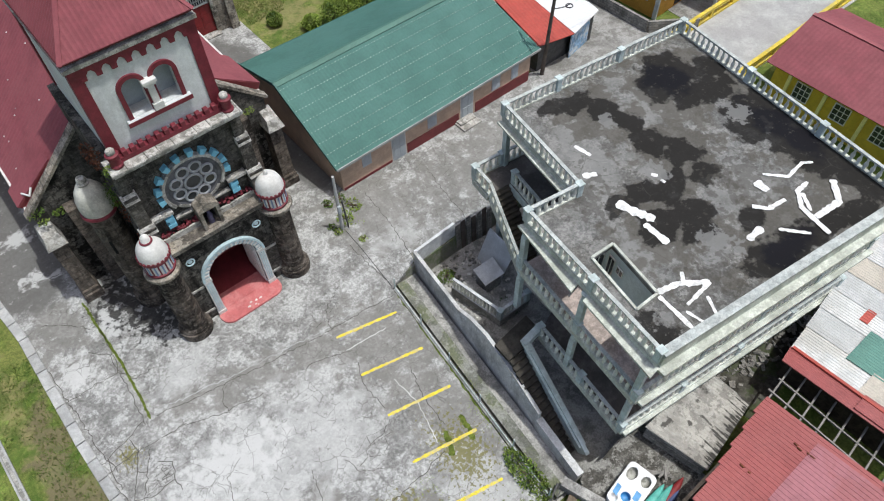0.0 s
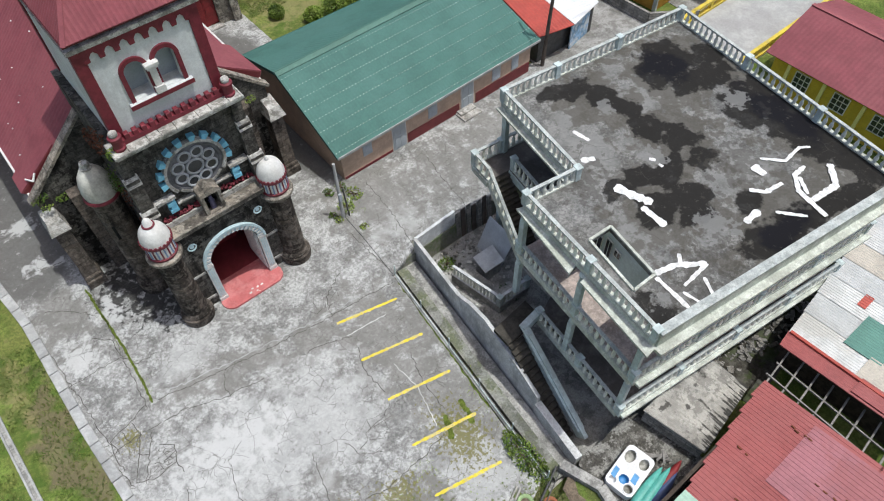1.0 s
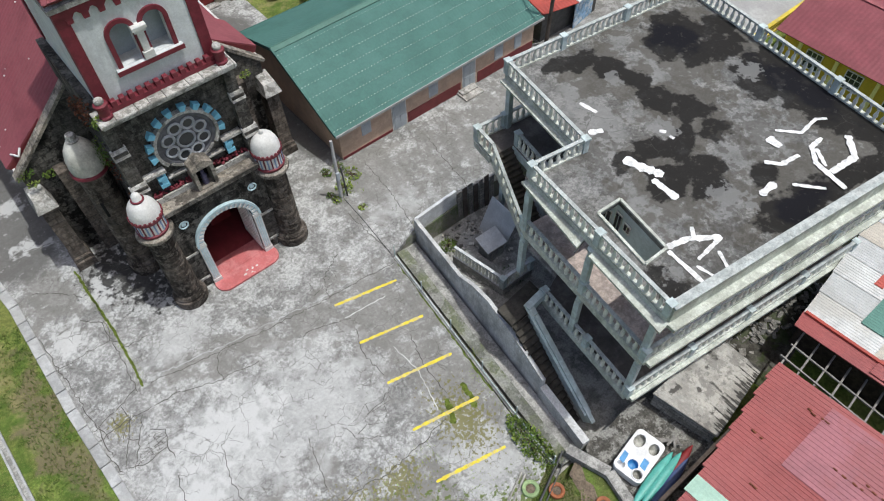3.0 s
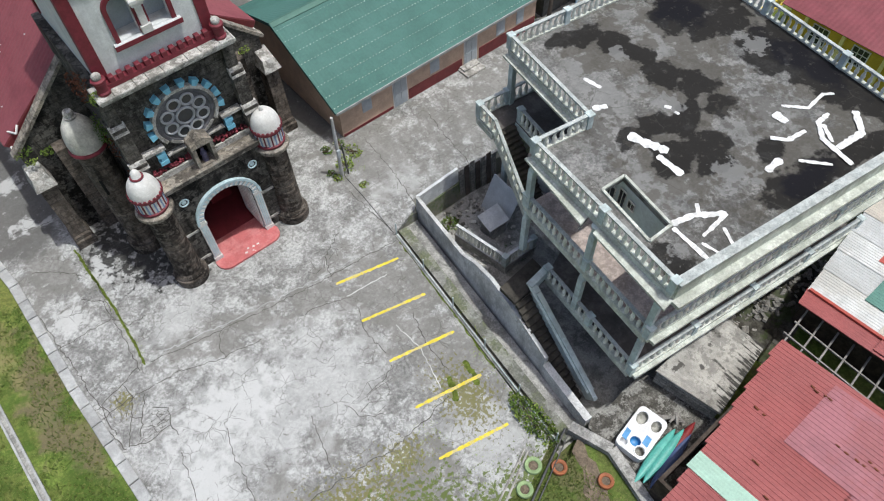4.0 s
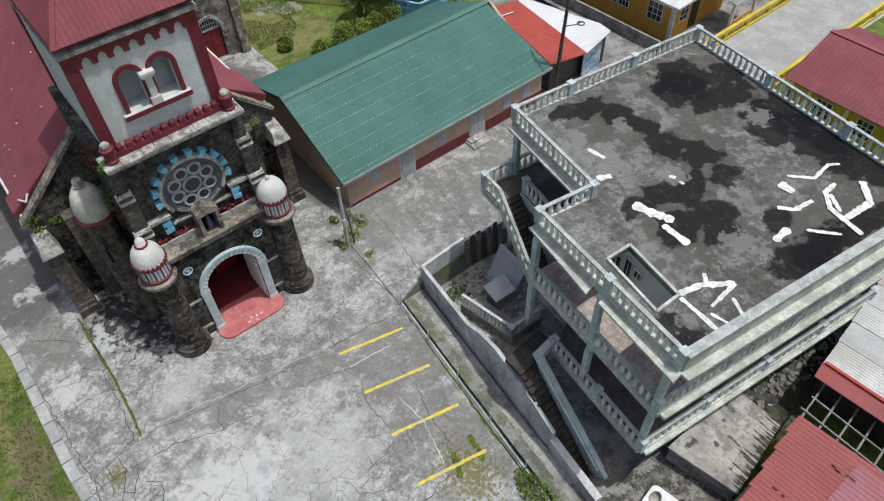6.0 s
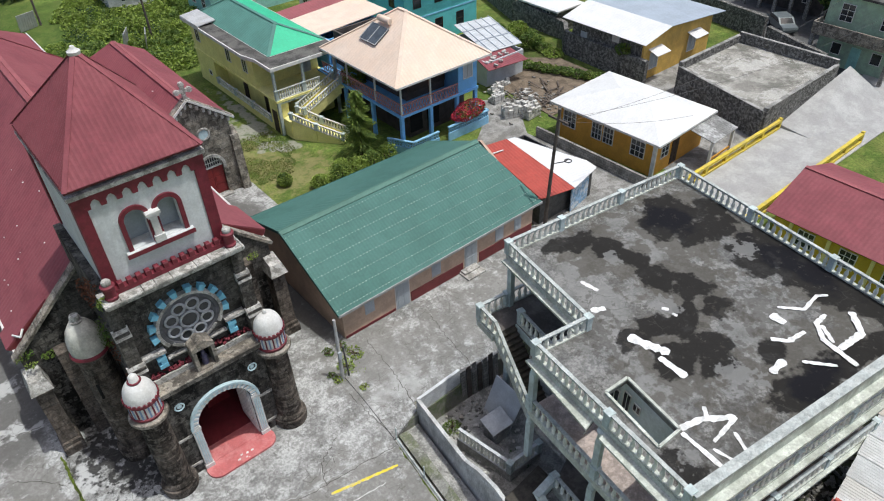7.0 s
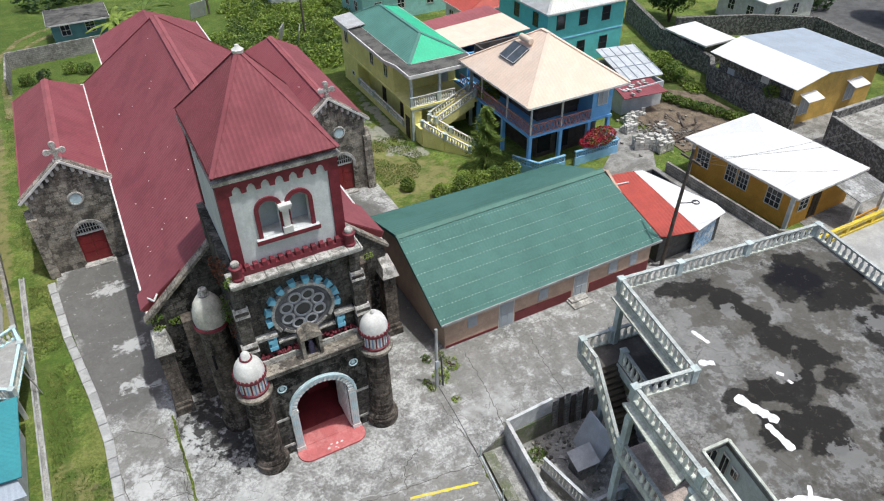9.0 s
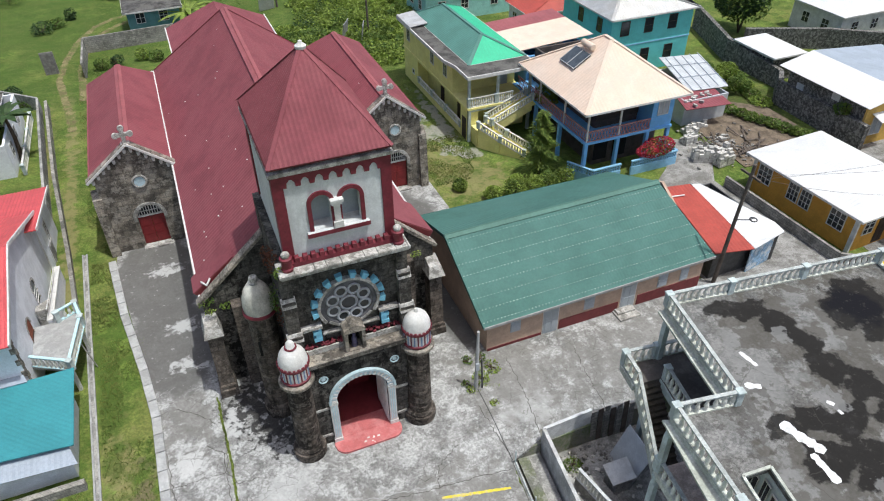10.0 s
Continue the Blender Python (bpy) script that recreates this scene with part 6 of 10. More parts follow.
def building():
    b = thing("concrete_building", "unfinished concrete building with a flat stained roof and balustrades", "building")
    bm = B()
    plate(bm, [C1, INR, INN, FL, FR, FAR], [HATCH], SLAB - 0.28, SLAB)
    part("roof_slab", bm, "slab_stained", b, "rain-stained flat roof slab")
    # roof parapets
    z = SLAB
    balustrade(b, (*C1, z), (*INR, z), posts=(0.0,))
    balustrade(b, (*INR, z), (*INN, z), posts=(0.0,))
    balustrade(b, (*INN, z), (*FL, z), posts=(0.0, 0.52, 0.985))
    balustrade(b, (*FAR, z), (*C1, z), posts=(0.0, 0.375, 0.72))
    balustrade(b, (*FR, z), (*FAR, z), posts=(0.0, 0.34, 0.66))
    bm = B()
    beam(bm, (*FL, z - 0.3), (*FR, z - 0.3), 0.2, 0.9)
    par = part("front_parapet", bm, "bal_paint", b, "mildewed solid front parapet")
    bm = B()
    beam(bm, (FL[0] - 0.05, FL[1] + 0.02, z + 0.62), (*FR, z + 0.62), 0.36, 0.11)
    part("coping", bm, "rail_top", par)
    # ledges
    bm = B()
    prism(bm, [(9.02, -10.25), (8.30, -13.95), (8.85, -13.85), (9.4, -10.4)], z - 0.34, z - 0.24)
    part("eave_ledge", bm, "bal_paint", b)
    bm = B()
    prism(bm, [(12.55, -5.2), (11.55, -10.6), (11.95, -10.7), (12.95, -5.3)], z - 0.34, z - 0.24)
    part("eave_ledge", bm, "bal_paint", b)
    bm = B()
    prism(bm, [(8.34, -14.5), (7.78, -18.25), (8.3, -18.2), (8.8, -14.45)], z - 0.34, z - 0.24)
    part("eave_ledge", bm, "bal_paint", b)
    bm = B()
    beam(bm, (INN[0] - 0.02, INN[1], z - 0.26), (FL[0] - 0.02, FL[1], z - 0.26), 0.2, 0.24)
    beam(bm, (C1[0] - 0.02, C1[1], z - 0.26), (INR[0] - 0.02, INR[1], z - 0.26), 0.2, 0.24)
    part("roof_edge_beam", bm, "bal_paint", b)
    for zz, o in ((SLAB - 0.42, 0.42), (F2 - 0.24, 0.22), (F1 - 0.24, 0.16)):
        bm = B()
        ax, ay = FL
        prism(bm, [(ax - 0.1, ay + 0.2), (ax - 0.1 - 0.02, ay - o), (FR[0], FR[1] - o), (FR[0], FR[1] + 0.2)], zz, zz + 0.16)
        part("front_ledge", bm, "bal_paint", b)
    # hatch kerb
    for i in range(4):
        p, q = HATCH[i], HATCH[(i + 1) % 4]
        bm = B()
        beam(bm, (*p, z), (*q, z), 0.11, 0.09)
        part("hatch_kerb", bm, "bal_paint", b)
    # floors
    for fz, name in ((F2, "upper_floor"), (F1, "lower_floor")):
        bm = B()
        y0 = -10.5 if fz == F2 else -12.4
        x0 = 9.25 if fz == F2 else 9.0
        plate(bm, [(x0, y0), (8.25, -17.95), (21.6, -19.8), (22.2, -16), (13.0, -10.9)], [], fz - 0.22, fz)
        part(name, bm, "tile_floor" if fz == F2 else "floor_brown", b)
        bm = B()
        beam(bm, (x0 - 0.05, y0, fz - 0.32), (8.2, -17.95, fz - 0.32), 0.24, 0.36)
        beam(bm, (8.2, -17.95, fz - 0.32), (21.7, -19.85, fz - 0.32), 0.24, 0.36)
        part("floor_beam", bm, "bal_paint", b)
        balustrade(b, (x0 - 0.05, y0, fz), (8.2, -17.95, fz), posts=(0.0, 0.52, 1.0))
        balustrade(b, (8.2, -17.95, fz), (21.7, -19.85, fz), posts=(0.25, 0.5, 0.75, 1.0))
    # columns on the open side
    for fz, tz, spots in ((F2, SLAB - 0.28, ((9.2, -10.6), (8.72, -14.35), (8.3, -17.8), (12.95, -5.5))), (F1, F2 - 0.22, ((9.2, -10.6), (8.72, -14.35), (8.3, -17.8), (12.95, -5.5))), (YARD, F1 - 0.22, ((12.95, -5.5),))):
        for x, y in spots:
            bm = B()
            box(bm, x - 0.13, y - 0.13, fz, x + 0.13, y + 0.13, tz - 0.55)
            lathe(bm, [(0.13, tz - 0.55), (0.17, tz - 0.5), (0.14, tz - 0.45), (0.14, tz - 0.12), (0.19, tz - 0.06), (0.19, tz), (0, tz)], (x, y, 0), 12)
            part("column", bm, "bal_shade", b)
    # walls set back behind the balconies
    rooms = [((14.9, -6.3), (14.3, -11.3)), ((14.3, -11.3), (12.1, -11.5)), ((12.1, -11.5), (11.3, -17.4)), ((11.3, -17.4), (21.0, -19.0)), ((21.0, -19.0), (23.3, -7.3)), ((23.3, -7.3), (14.9, -6.3))]
    for p, q in rooms:
        bm = B()
        beam(bm, (*p, YARD), (*q, YARD), 0.18, SLAB - 0.28 - YARD)
        part("wall", bm, "room_wall", b)
    for fz in (F1, F2):
        for f in (0.25, 0.62):
            x, y = along((12.0, -11.5), (11.2, -17.4), f)
            bm = B()
            prism(bm, [(x - 0.06, y - 0.42), (x + 0.0, y - 0.42), (x + 0.1, y + 0.42), (x + 0.04, y + 0.42)], fz, fz + 2.0)
            part("doorway", bm, "dark_red_wall" if f < 0.5 else "grey_door", b)
    # painted inner wall below the hatch, with small windows near one end
    bm = B()
    beam(bm, (11.4, -11.7, F2), (HATCH[1][0] + 0.05, HATCH[1][1], F2), 0.1, SLAB - 0.3 - F2)
    beam(bm, (HATCH[1][0] + 0.05, HATCH[1][1], F2), (HATCH[2][0] + 0.05, HATCH[2][1], F2), 0.1, SLAB - 0.3 - F2)
    beam(bm, (HATCH[2][0] + 0.05, HATCH[2][1], F2), (10.35, -17.5, F2), 0.1, SLAB - 0.3 - F2)
    part("shaft_wall", bm, "shaft_paint", b)
    for p, q, f0, f1, za, zb in ((HATCH[1], HATCH[2], 0.02, 0.16, 6.9, 8.0), (HATCH[1], HATCH[2], 0.22, 0.36, 7.5, 7.85), ((11.2, -12.6), HATCH[1], 0.3, 0.85, 5.6, 7.7)):
        u, v = along(p, q, f0), along(p, q, f1)
        d = (Vector(v) - Vector(u)).normalized()
        n = Vector((d.y, -d.x)) * 0.06
        bm = B()
        beam(bm, (u[0] + n.x, u[1] + n.y, za), (v[0] + n.x, v[1] + n.y, za), 0.02, zb - za)
        win = part("shaft_window", bm, "dark_glass", b)
        bm = B()
        for w0, w1, z0, h in ((u, v, za - 0.05, 0.05), (u, v, zb, 0.05), (u, along(u, v, 0.06), za, zb - za), (along(u, v, 0.94), v, za, zb - za), (along(u, v, 0.47), along(u, v, 0.53), za, zb - za)):
            beam(bm, (w0[0] + n.x, w0[1] + n.y, z0), (w1[0] + n.x, w1[1] + n.y, z0), 0.05, h)
        part("frame", bm, "white_paint", win)
    # stair landing under the roof and flight from the upper to the lower floor
    L0, L1, L2, L3 = (11.25, -5.2), (11.05, -6.5), (12.3, -6.6), (15.2, -5.7)
    e0, e1 = (10.5, -9.6), (11.7, -9.85)
    bm = B()
    prism(bm, [L0, L1, L2, e1, (12.2, -11.6), (15.0, -11.6), L3], F2 - 0.2, F2)
    part("stair_landing", bm, "floor_brown", b)
    bm = B()
    beam(bm, (L0[0] - 0.05, L0[1] + 0.1, F2 - 0.34), (L3[0], L3[1] + 0.1, F2 - 0.34), 0.2, 0.33)
    beam(bm, (L0[0] - 0.08, L0[1], F2 - 0.34), (L1[0] - 0.08, L1[1], F2 - 0.34), 0.2, 0.33)
    part("landing_beam", bm, "bal_paint", b)
    balustrade(b, (*L0, F2), (*L3, F2), posts=(0.0, 0.4), high=0.85)
    balustrade(b, (*L0, F2), (*L1, F2), posts=(0.03,), high=0.85)
    balustrade(b, (*L1, F2), (*e0, F1 + 0.1), posts=(), high=0.85)
    balustrade(b, (L2[0] + 0.12, L2[1] - 0.15, F2), (e1[0] + 0.12, e1[1], F2), posts=(0.0,), high=0.85)
    bm = B()
    beam(bm, (*L2, F2 - 0.5), (*e1, F2 - 0.5), 0.1, 0.46)
    part("stair_cheek", bm, "bal_shade", b)
    n = 17
    for i in range(n):
        f0, f1 = i / n, (i + 1) / n
        zt = F2 - (F2 - F1) * f1
        bm = B()
        a, c, d2, e = along(L1, e0, f0), along(L1, e0, f1), along(L2, e1, f1), along(L2, e1, f0)
        prism(bm, [a, c, d2, e], zt - 0.2, zt)
        part("stair_step", bm, "stair_shade", b)
    bm = B()
    beam(bm, (*L1, F2 - 0.32), (*e0, F1 - 0.22), 0.16, 0.34)
    part("stair_stringer", bm, "bal_paint", b)
    bm = B()
    prism(bm, [(10.5, -9.5), (10.2, -12.2), (12.4, -11.0), (12.2, -9.6)], F1 - 0.2, F1 - 0.004)
    part("lower_landing", bm, "concrete_dark", b)
    # outside flight from the lower floor down to the yard, with a broad sloping parapet on its inner side
    s0, s1 = (7.85, -12.5), (7.42, -16.95)
    bm = B()
    prism(bm, [(6.95, -11.5), (6.9, -12.5), (9.1, -12.45), (9.15, -11.3)], F1 - 0.22, F1 - 0.006)
    part("stair_head", bm, "stair_shade", b)
    bm = B()
    beam(bm, (s0[0] + 0.08, s0[1], F1 - 0.3), (s1[0] + 0.08, s1[1], YARD + 0.3), 0.2, 0.8)
    beam(bm, (s0[0] + 0.08, s0[1], F1 - 0.006), (9.0, -12.35, F1 - 0.006), 0.2, 0.5)
    par = part("stair_parapet", bm, "bal_shade", b, "grey sloping stair parapet")
    bm = B()
    beam(bm, (s0[0] + 0.08, s0[1] + 0.1, F1 + 0.47), (s1[0] + 0.08, s1[1], YARD + 1.06), 0.4, 0.08)
    beam(bm, (s0[0] - 0.1, s0[1] + 0.02, F1 + 0.49), (9.0, -12.33, F1 + 0.49), 0.34, 0.08)
    part("coping", bm, "bal_shade", par)
    for i in range(18):
        f0, f1 = i / 18, (i + 1) / 18
        a, c = along(s0, s1, f0), along(s0, s1, f1)
        zt = F1 - (F1 - YARD) * f1
        bm = B()
        prism(bm, [(a[0] - 0.88, a[1]), (c[0] - 0.88, c[1]), c, a], zt - 0.22, zt)
        part("stair_step", bm, "stair_shade", b)
    # sunken landing at the foot
    bm = B()
    prism(bm, [(8.8, -6.25), (9.37, -9.5), (11.4, -9.55), (11.3, -8.8), (10.2, -8.6), (9.9, -6.4)], YARD, -0.7)
    part("sunken_landing", bm, "concrete_dark", b)
    balustrade(b, (8.92, -6.25, -0.7), (9.47, -9.36, -0.7), posts=(1.0,), high=0.8, step=0.22, mat="pale_grey_paint")
    balustrade(b, (9.47, -9.36, -0.7), (11.33, -9.43, -0.7), posts=(1.0,), high=0.8, step=0.22, mat="pale_grey_paint")
    # brushed white sealant on the roof
    rnd = random.Random(21)
    strokes = [([(13.91, -8.76), (14.01, -9.65)], 0.22), ([(12.84, -10.26), (13.39, -10.57)], 0.30), ([(15.13, -12.1), (15.28, -12.34)], 0.25), ([(15.2, -12.58), (15.21, -12.8)], 0.2),
               ([(12.82, -12.21), (12.95, -12.9), (13.3, -13.81)], 0.42), ([(12.8, -13.69), (12.77, -14.33), (12.75, -14.95)], 0.32), ([(10.61, -16.18), (11.5, -16.43), (12.48, -17.17)], 0.26),
               ([(12.48, -17.17), (11.0, -17.25)], 0.17), ([(12.03, -16.16), (11.67, -16.55)], 0.2), ([(10.5, -16.32), (10.34, -18.0)], 0.2), ([(10.73, -17.4), (10.85, -18.1)], 0.14), ([(11.86, -17.49), (11.5, -18.17)], 0.16)]
    strokes += [([(18.68, -15.21), (19.38, -16.0), (20.52, -15.93), (20.9, -16.22)], 0.16), ([(18.08, -15.27), (18.04, -15.91)], 0.45), ([(16.82, -15.98), (17.24, -16.5), (18.18, -16.66)], 0.24),
                ([(15.24, -16.92), (16.19, -16.9)], 0.3), ([(16.61, -17.38), (17.39, -18.36)], 0.17), ([(19.7, -16.71), (18.94, -16.73), (18.3, -17.34), (17.94, -18.84)], 0.22),
                ([(18.99, -16.91), (18.42, -17.69)], 0.2), ([(20.61, -17.33), (19.72, -18.17), (18.28, -18.01)], 0.3)]
    for pts, w in strokes:
        bm = B()
        stroke(bm, pts, w, SLAB + 0.003 * len(strokes[:strokes.index((pts, w))]), rnd)
        part("sealant_stroke", bm, "white_patch", b)
    # rain pipe at the front corner and along the balcony
    for y0 in (-13.9, -17.4):
        bm = B()
        tube(bm, [(8.95, y0 + 0.1, 8.25), (8.5, y0, 8.2), (8.2, y0 - 0.05, 8.15)], 0.04, 6)
        part("spout", bm, "metal_dark", b)
    return b


building()


# ---- sunken yard walls ----
def wall_along(name, pts, tops, base, wide, mat, label, category="wall"):
    """A wall along plan points with a top height at each."""
    bm = B()
    for (p, q), (a, c) in zip(zip(pts, pts[1:]), zip(tops, tops[1:])):
        d = (Vector(q) - Vector(p)).normalized()
        s = Vector((-d.y, d.x)) * wide / 2
        hexa(bm, [(p[0] - s.x, p[1] - s.y, base), (p[0] + s.x, p[1] + s.y, base), (q[0] + s.x, q[1] + s.y, base), (q[0] - s.x, q[1] - s.y, base),
                  (p[0] - s.x, p[1] - s.y, a), (p[0] + s.x, p[1] + s.y, a), (q[0] + s.x, q[1] + s.y, c), (q[0] - s.x, q[1] - s.y, c)])
    bmesh.ops.recalc_face_normals(bm, faces=bm.faces)
    return whole(name, bm, mat, label, category, kind="structure")


line = lambda y: (8.1 + 0.13 * (y + 4.06), y)
ys, zs = (-4.06, -8.3, -9.4, -10.7, -13.0, -14.9), (1.0, 1.0, 1.6, 1.9, 1.55, 1.0)
wall_along("wall_yard_west", [line(y) for y in ys], zs, YARD, 0.18, "yard_wall", "weathered grey concrete stair wall with a humped top")
wall_along("wall_yard_southwest", [line(-14.9), line(-17.9)], (0.45, 0.3), YARD, 0.35, "yard_wall", "low grey concrete wall by the ditch")
for k in range(2):
    ya, yb, za, zb = ((-8.5, -10.6, 1.08, 1.86), (-10.8, -14.4, 1.86, 1.12))[k]
    n = (10, 14)[k]
    for i in range(n):
        f = (i + 0.5) / n
        x, y = line(ya + (yb - ya) * f)
        bm = B()
        box(bm, x - 0.1, y - 0.055, za + (zb - za) * f - 0.28, x + 0.1, y + 0.055, za + (zb - za) * f - 0.14)
        whole("wall_perforation", bm, "pale_grey_paint", "small pale ornamental block in the stair wall", "block", "ornamental blocks", "structure")
wall_along("wall_yard_north", [(8.1, -4.06), (10.95, -3.95)], (1.0, 1.0), YARD, 0.16, "pale_grey_paint", "pale painted block wall of the yard")
wall_along("wall_yard_northeast", [(10.95, -3.95), (13.4, -4.3)], (0.75, 0.6), YARD, 0.14, "concrete_dark", "dark leaning panels closing the yard")
for i in range(7):
    x = 11.1 + i * 0.36
    bm = B()
    beam(bm, (x, -4.2 - 0.04 * i, YARD), (x - 0.05, -4.1 - 0.04 * i, 0.9 + 0.12 * (i % 3)), 0.3, 0.04, (0, -1, 0))
    whole("fence_panel", bm, "wood_pole" if i % 2 else "block", "dark weathered board of the yard fence", "board", "fence boards", "structure")
# kerb and pipe fence along the ditch
wall_along("ditch_kerb", [(6.2, -4.7), (4.65, -17.6)], (0.06, 0.02), -0.5, 0.2, "concrete_dark", "dark concrete kerb of the ditch", "kerb")
wall_along("ditch_apron", [(6.75, -4.5), (5.2, -17.9)], (-0.12, -0.14), -0.5, 0.55, "concrete_mossy", "mossy concrete apron beside the ditch", "apron")
rail = thing("pipe_fence", "rusty low pipe fence along the lot edge", "fence")
for i in range(6):
    f = i / 5
    x, y = 6.2 - 1.55 * f, -4.7 - 12.9 * f
    bm = B()
    tube(bm, [(x, y, 0.0), (x, y, 0.95)], 0.035, 8)
    part("post", bm, "bal_shade", rail)
bm = B()
tube(bm, [(6.2, -4.7, 0.12), (4.65, -17.6, 0.12)], 0.03, 8)
part("bottom_pipe", bm, "bal_shade", rail)
# things lying in the yard
cover = thing("water_tank", "low concrete water tank with a pale square cover slab", "tank")
bm = B()
hexa(bm, [(10.28, -6.33, -0.35), (10.13, -7.5, -0.42), (11.39, -7.63, -0.3), (11.62, -6.43, -0.25), (10.28, -6.33, -0.28), (10.13, -7.5, -0.35), (11.39, -7.63, -0.23), (11.62, -6.43, -0.18)])
bmesh.ops.recalc_face_normals(bm, faces=bm.faces)
part("lid", bm, "white_paint", cover, "pale square cover slab")
bm = B()
box(bm, 10.3, -7.5, YARD, 11.3, -6.6, -0.4)
part("tank_body", bm, "concrete_dark", cover)
bm = B()
hexa(bm, [(11.4, -5.4, YARD), (11.3, -7.4, YARD), (11.36, -7.4, YARD), (11.46, -5.4, YARD), (12.4, -5.3, 0.6), (12.3, -7.4, 0.6), (12.36, -7.4, 0.6), (12.46, -5.3, 0.6)])
bmesh.ops.recalc_face_normals(bm, faces=bm.faces)
whole("leaning_sheet", bm, "silver_white", "grey metal sheet leaning against the building", "sheet")
rnd = random.Random(8)
bm = B()
for i in range(70):
    x, y = rnd.uniform(8.6, 11.6), rnd.uniform(-6.4, -4.5)
    s = rnd.uniform(0.06, 0.22)
    m = Matrix.Translation((x, y, YARD + s * 0.4)) @ Euler((rnd.random() * 3, rnd.random() * 3, rnd.random() * 3)).to_matrix().to_4x4() @ Matrix.Diagonal((s, s * 0.8, s * 0.5, 1))
    bmesh.ops.create_cube(bm, size=1, matrix=m)
whole("rubble", bm, "block", "loose grey rubble on the yard floor", "rubble", kind="stuff")

rnd = random.Random(64)
bm = B()
for i in range(70):
    x, y = rnd.uniform(8.6, 12.6), rnd.uniform(-9.0, -4.9)
    r = rnd.uniform(0.04, 0.17)
    m = Matrix.Translation((x, y, YARD + 0.02 + r * 0.3)) @ Euler((rnd.uniform(-0.5, 0.5), rnd.uniform(-0.5, 0.5), rnd.random() * 6)).to_matrix().to_4x4() @ Matrix.Diagonal((r * 1.6, r, r * 0.6, 1))
    bmesh.ops.create_cube(bm, size=1, matrix=m)
whole("pale_rubble", bm, "block_loose", "pale broken blocks scattered over the yard", "rubble", kind="stuff")


# ---- village houses ----
M["flat_roof_dark"] = material("blackened flat roof", (0.085, 0.082, 0.078), 0.9, var=0.3, scale=1.0, fine=9, second=(0.18, 0.175, 0.16), amount=0.5, patch=0.7)
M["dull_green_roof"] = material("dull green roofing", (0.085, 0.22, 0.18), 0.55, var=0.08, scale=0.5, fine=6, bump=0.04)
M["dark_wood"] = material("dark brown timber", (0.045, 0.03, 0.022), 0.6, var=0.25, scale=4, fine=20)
M["pink_lattice"] = material("pinkish lattice paint", (0.46, 0.24, 0.23), 0.7, var=0.12, scale=3)
M["blue_light"] = material("pale blue wall paint", (0.25, 0.50, 0.70), 0.8, var=0.08, scale=2, fine=12)
M["ochre_yellow"] = material("strong yellow wall paint", (0.58, 0.42, 0.04), 0.8, var=0.08, scale=1.5, fine=12)
M["mural_blue"] = material("blue and white painted sheet", (0.25, 0.42, 0.60), 0.6, var=0.3, scale=3, fine=10, second=(0.7, 0.72, 0.72), amount=0.8, patch=2.0)
M["rubble_wall"] = material("dark rubble stone wall", (0.13, 0.126, 0.118), 0.95, var=0.4, scale=3.0, fine=7, bump=0.7, second=(0.07, 0.068, 0.062), amount=0.7, patch=0.7, third=(0.36, 0.35, 0.33), amount3=0.6, patch3=4.0)
M["pale_green"] = material("pale green wall paint", (0.36, 0.50, 0.36), 0.8, var=0.1, scale=1.5, fine=12, second=(0.26, 0.3, 0.25), amount=0.5, patch=0.8)
M["turq_pale"] = material("pale turquoise wall paint", (0.30, 0.58, 0.53), 0.8, var=0.08, scale=1.5, fine=12)
M["teal_dark"] = material("dull teal wall paint", (0.10, 0.24, 0.25), 0.8, var=0.12, scale=1.5, fine=12)
M["court_floor"] = material("blotched pale concrete", (0.30, 0.29, 0.26), 0.9, var=0.25, scale=0.7, fine=8, second=(0.14, 0.138, 0.12), amount=0.85, patch=0.4, third=(0.5, 0.49, 0.46), amount3=0.6, patch3=0.35, grit=0.2)
M["bridge_yellow"] = material("yellow parapet paint", (0.66, 0.50, 0.05), 0.7, var=0.1, scale=1.5, fine=10, third=(0.4, 0.33, 0.12), amount3=0.5, patch3=1.5)
M["gable_ochre"] = material("faded ochre wall paint", (0.64, 0.41, 0.10), 0.8, var=0.1, scale=1.0, fine=10, second=(0.45, 0.29, 0.09), amount=0.4, patch=0.7)
M["car_grey"] = material("grey car paint", (0.15, 0.175, 0.18), 0.35, 0.2, var=0.05, scale=2, bump=0)
M["road_concrete"] = material("pale road concrete", (0.40, 0.40, 0.39), 0.9, var=0.1, scale=0.6, fine=7, second=(0.31, 0.305, 0.30), amount=0.6, patch=0.4)
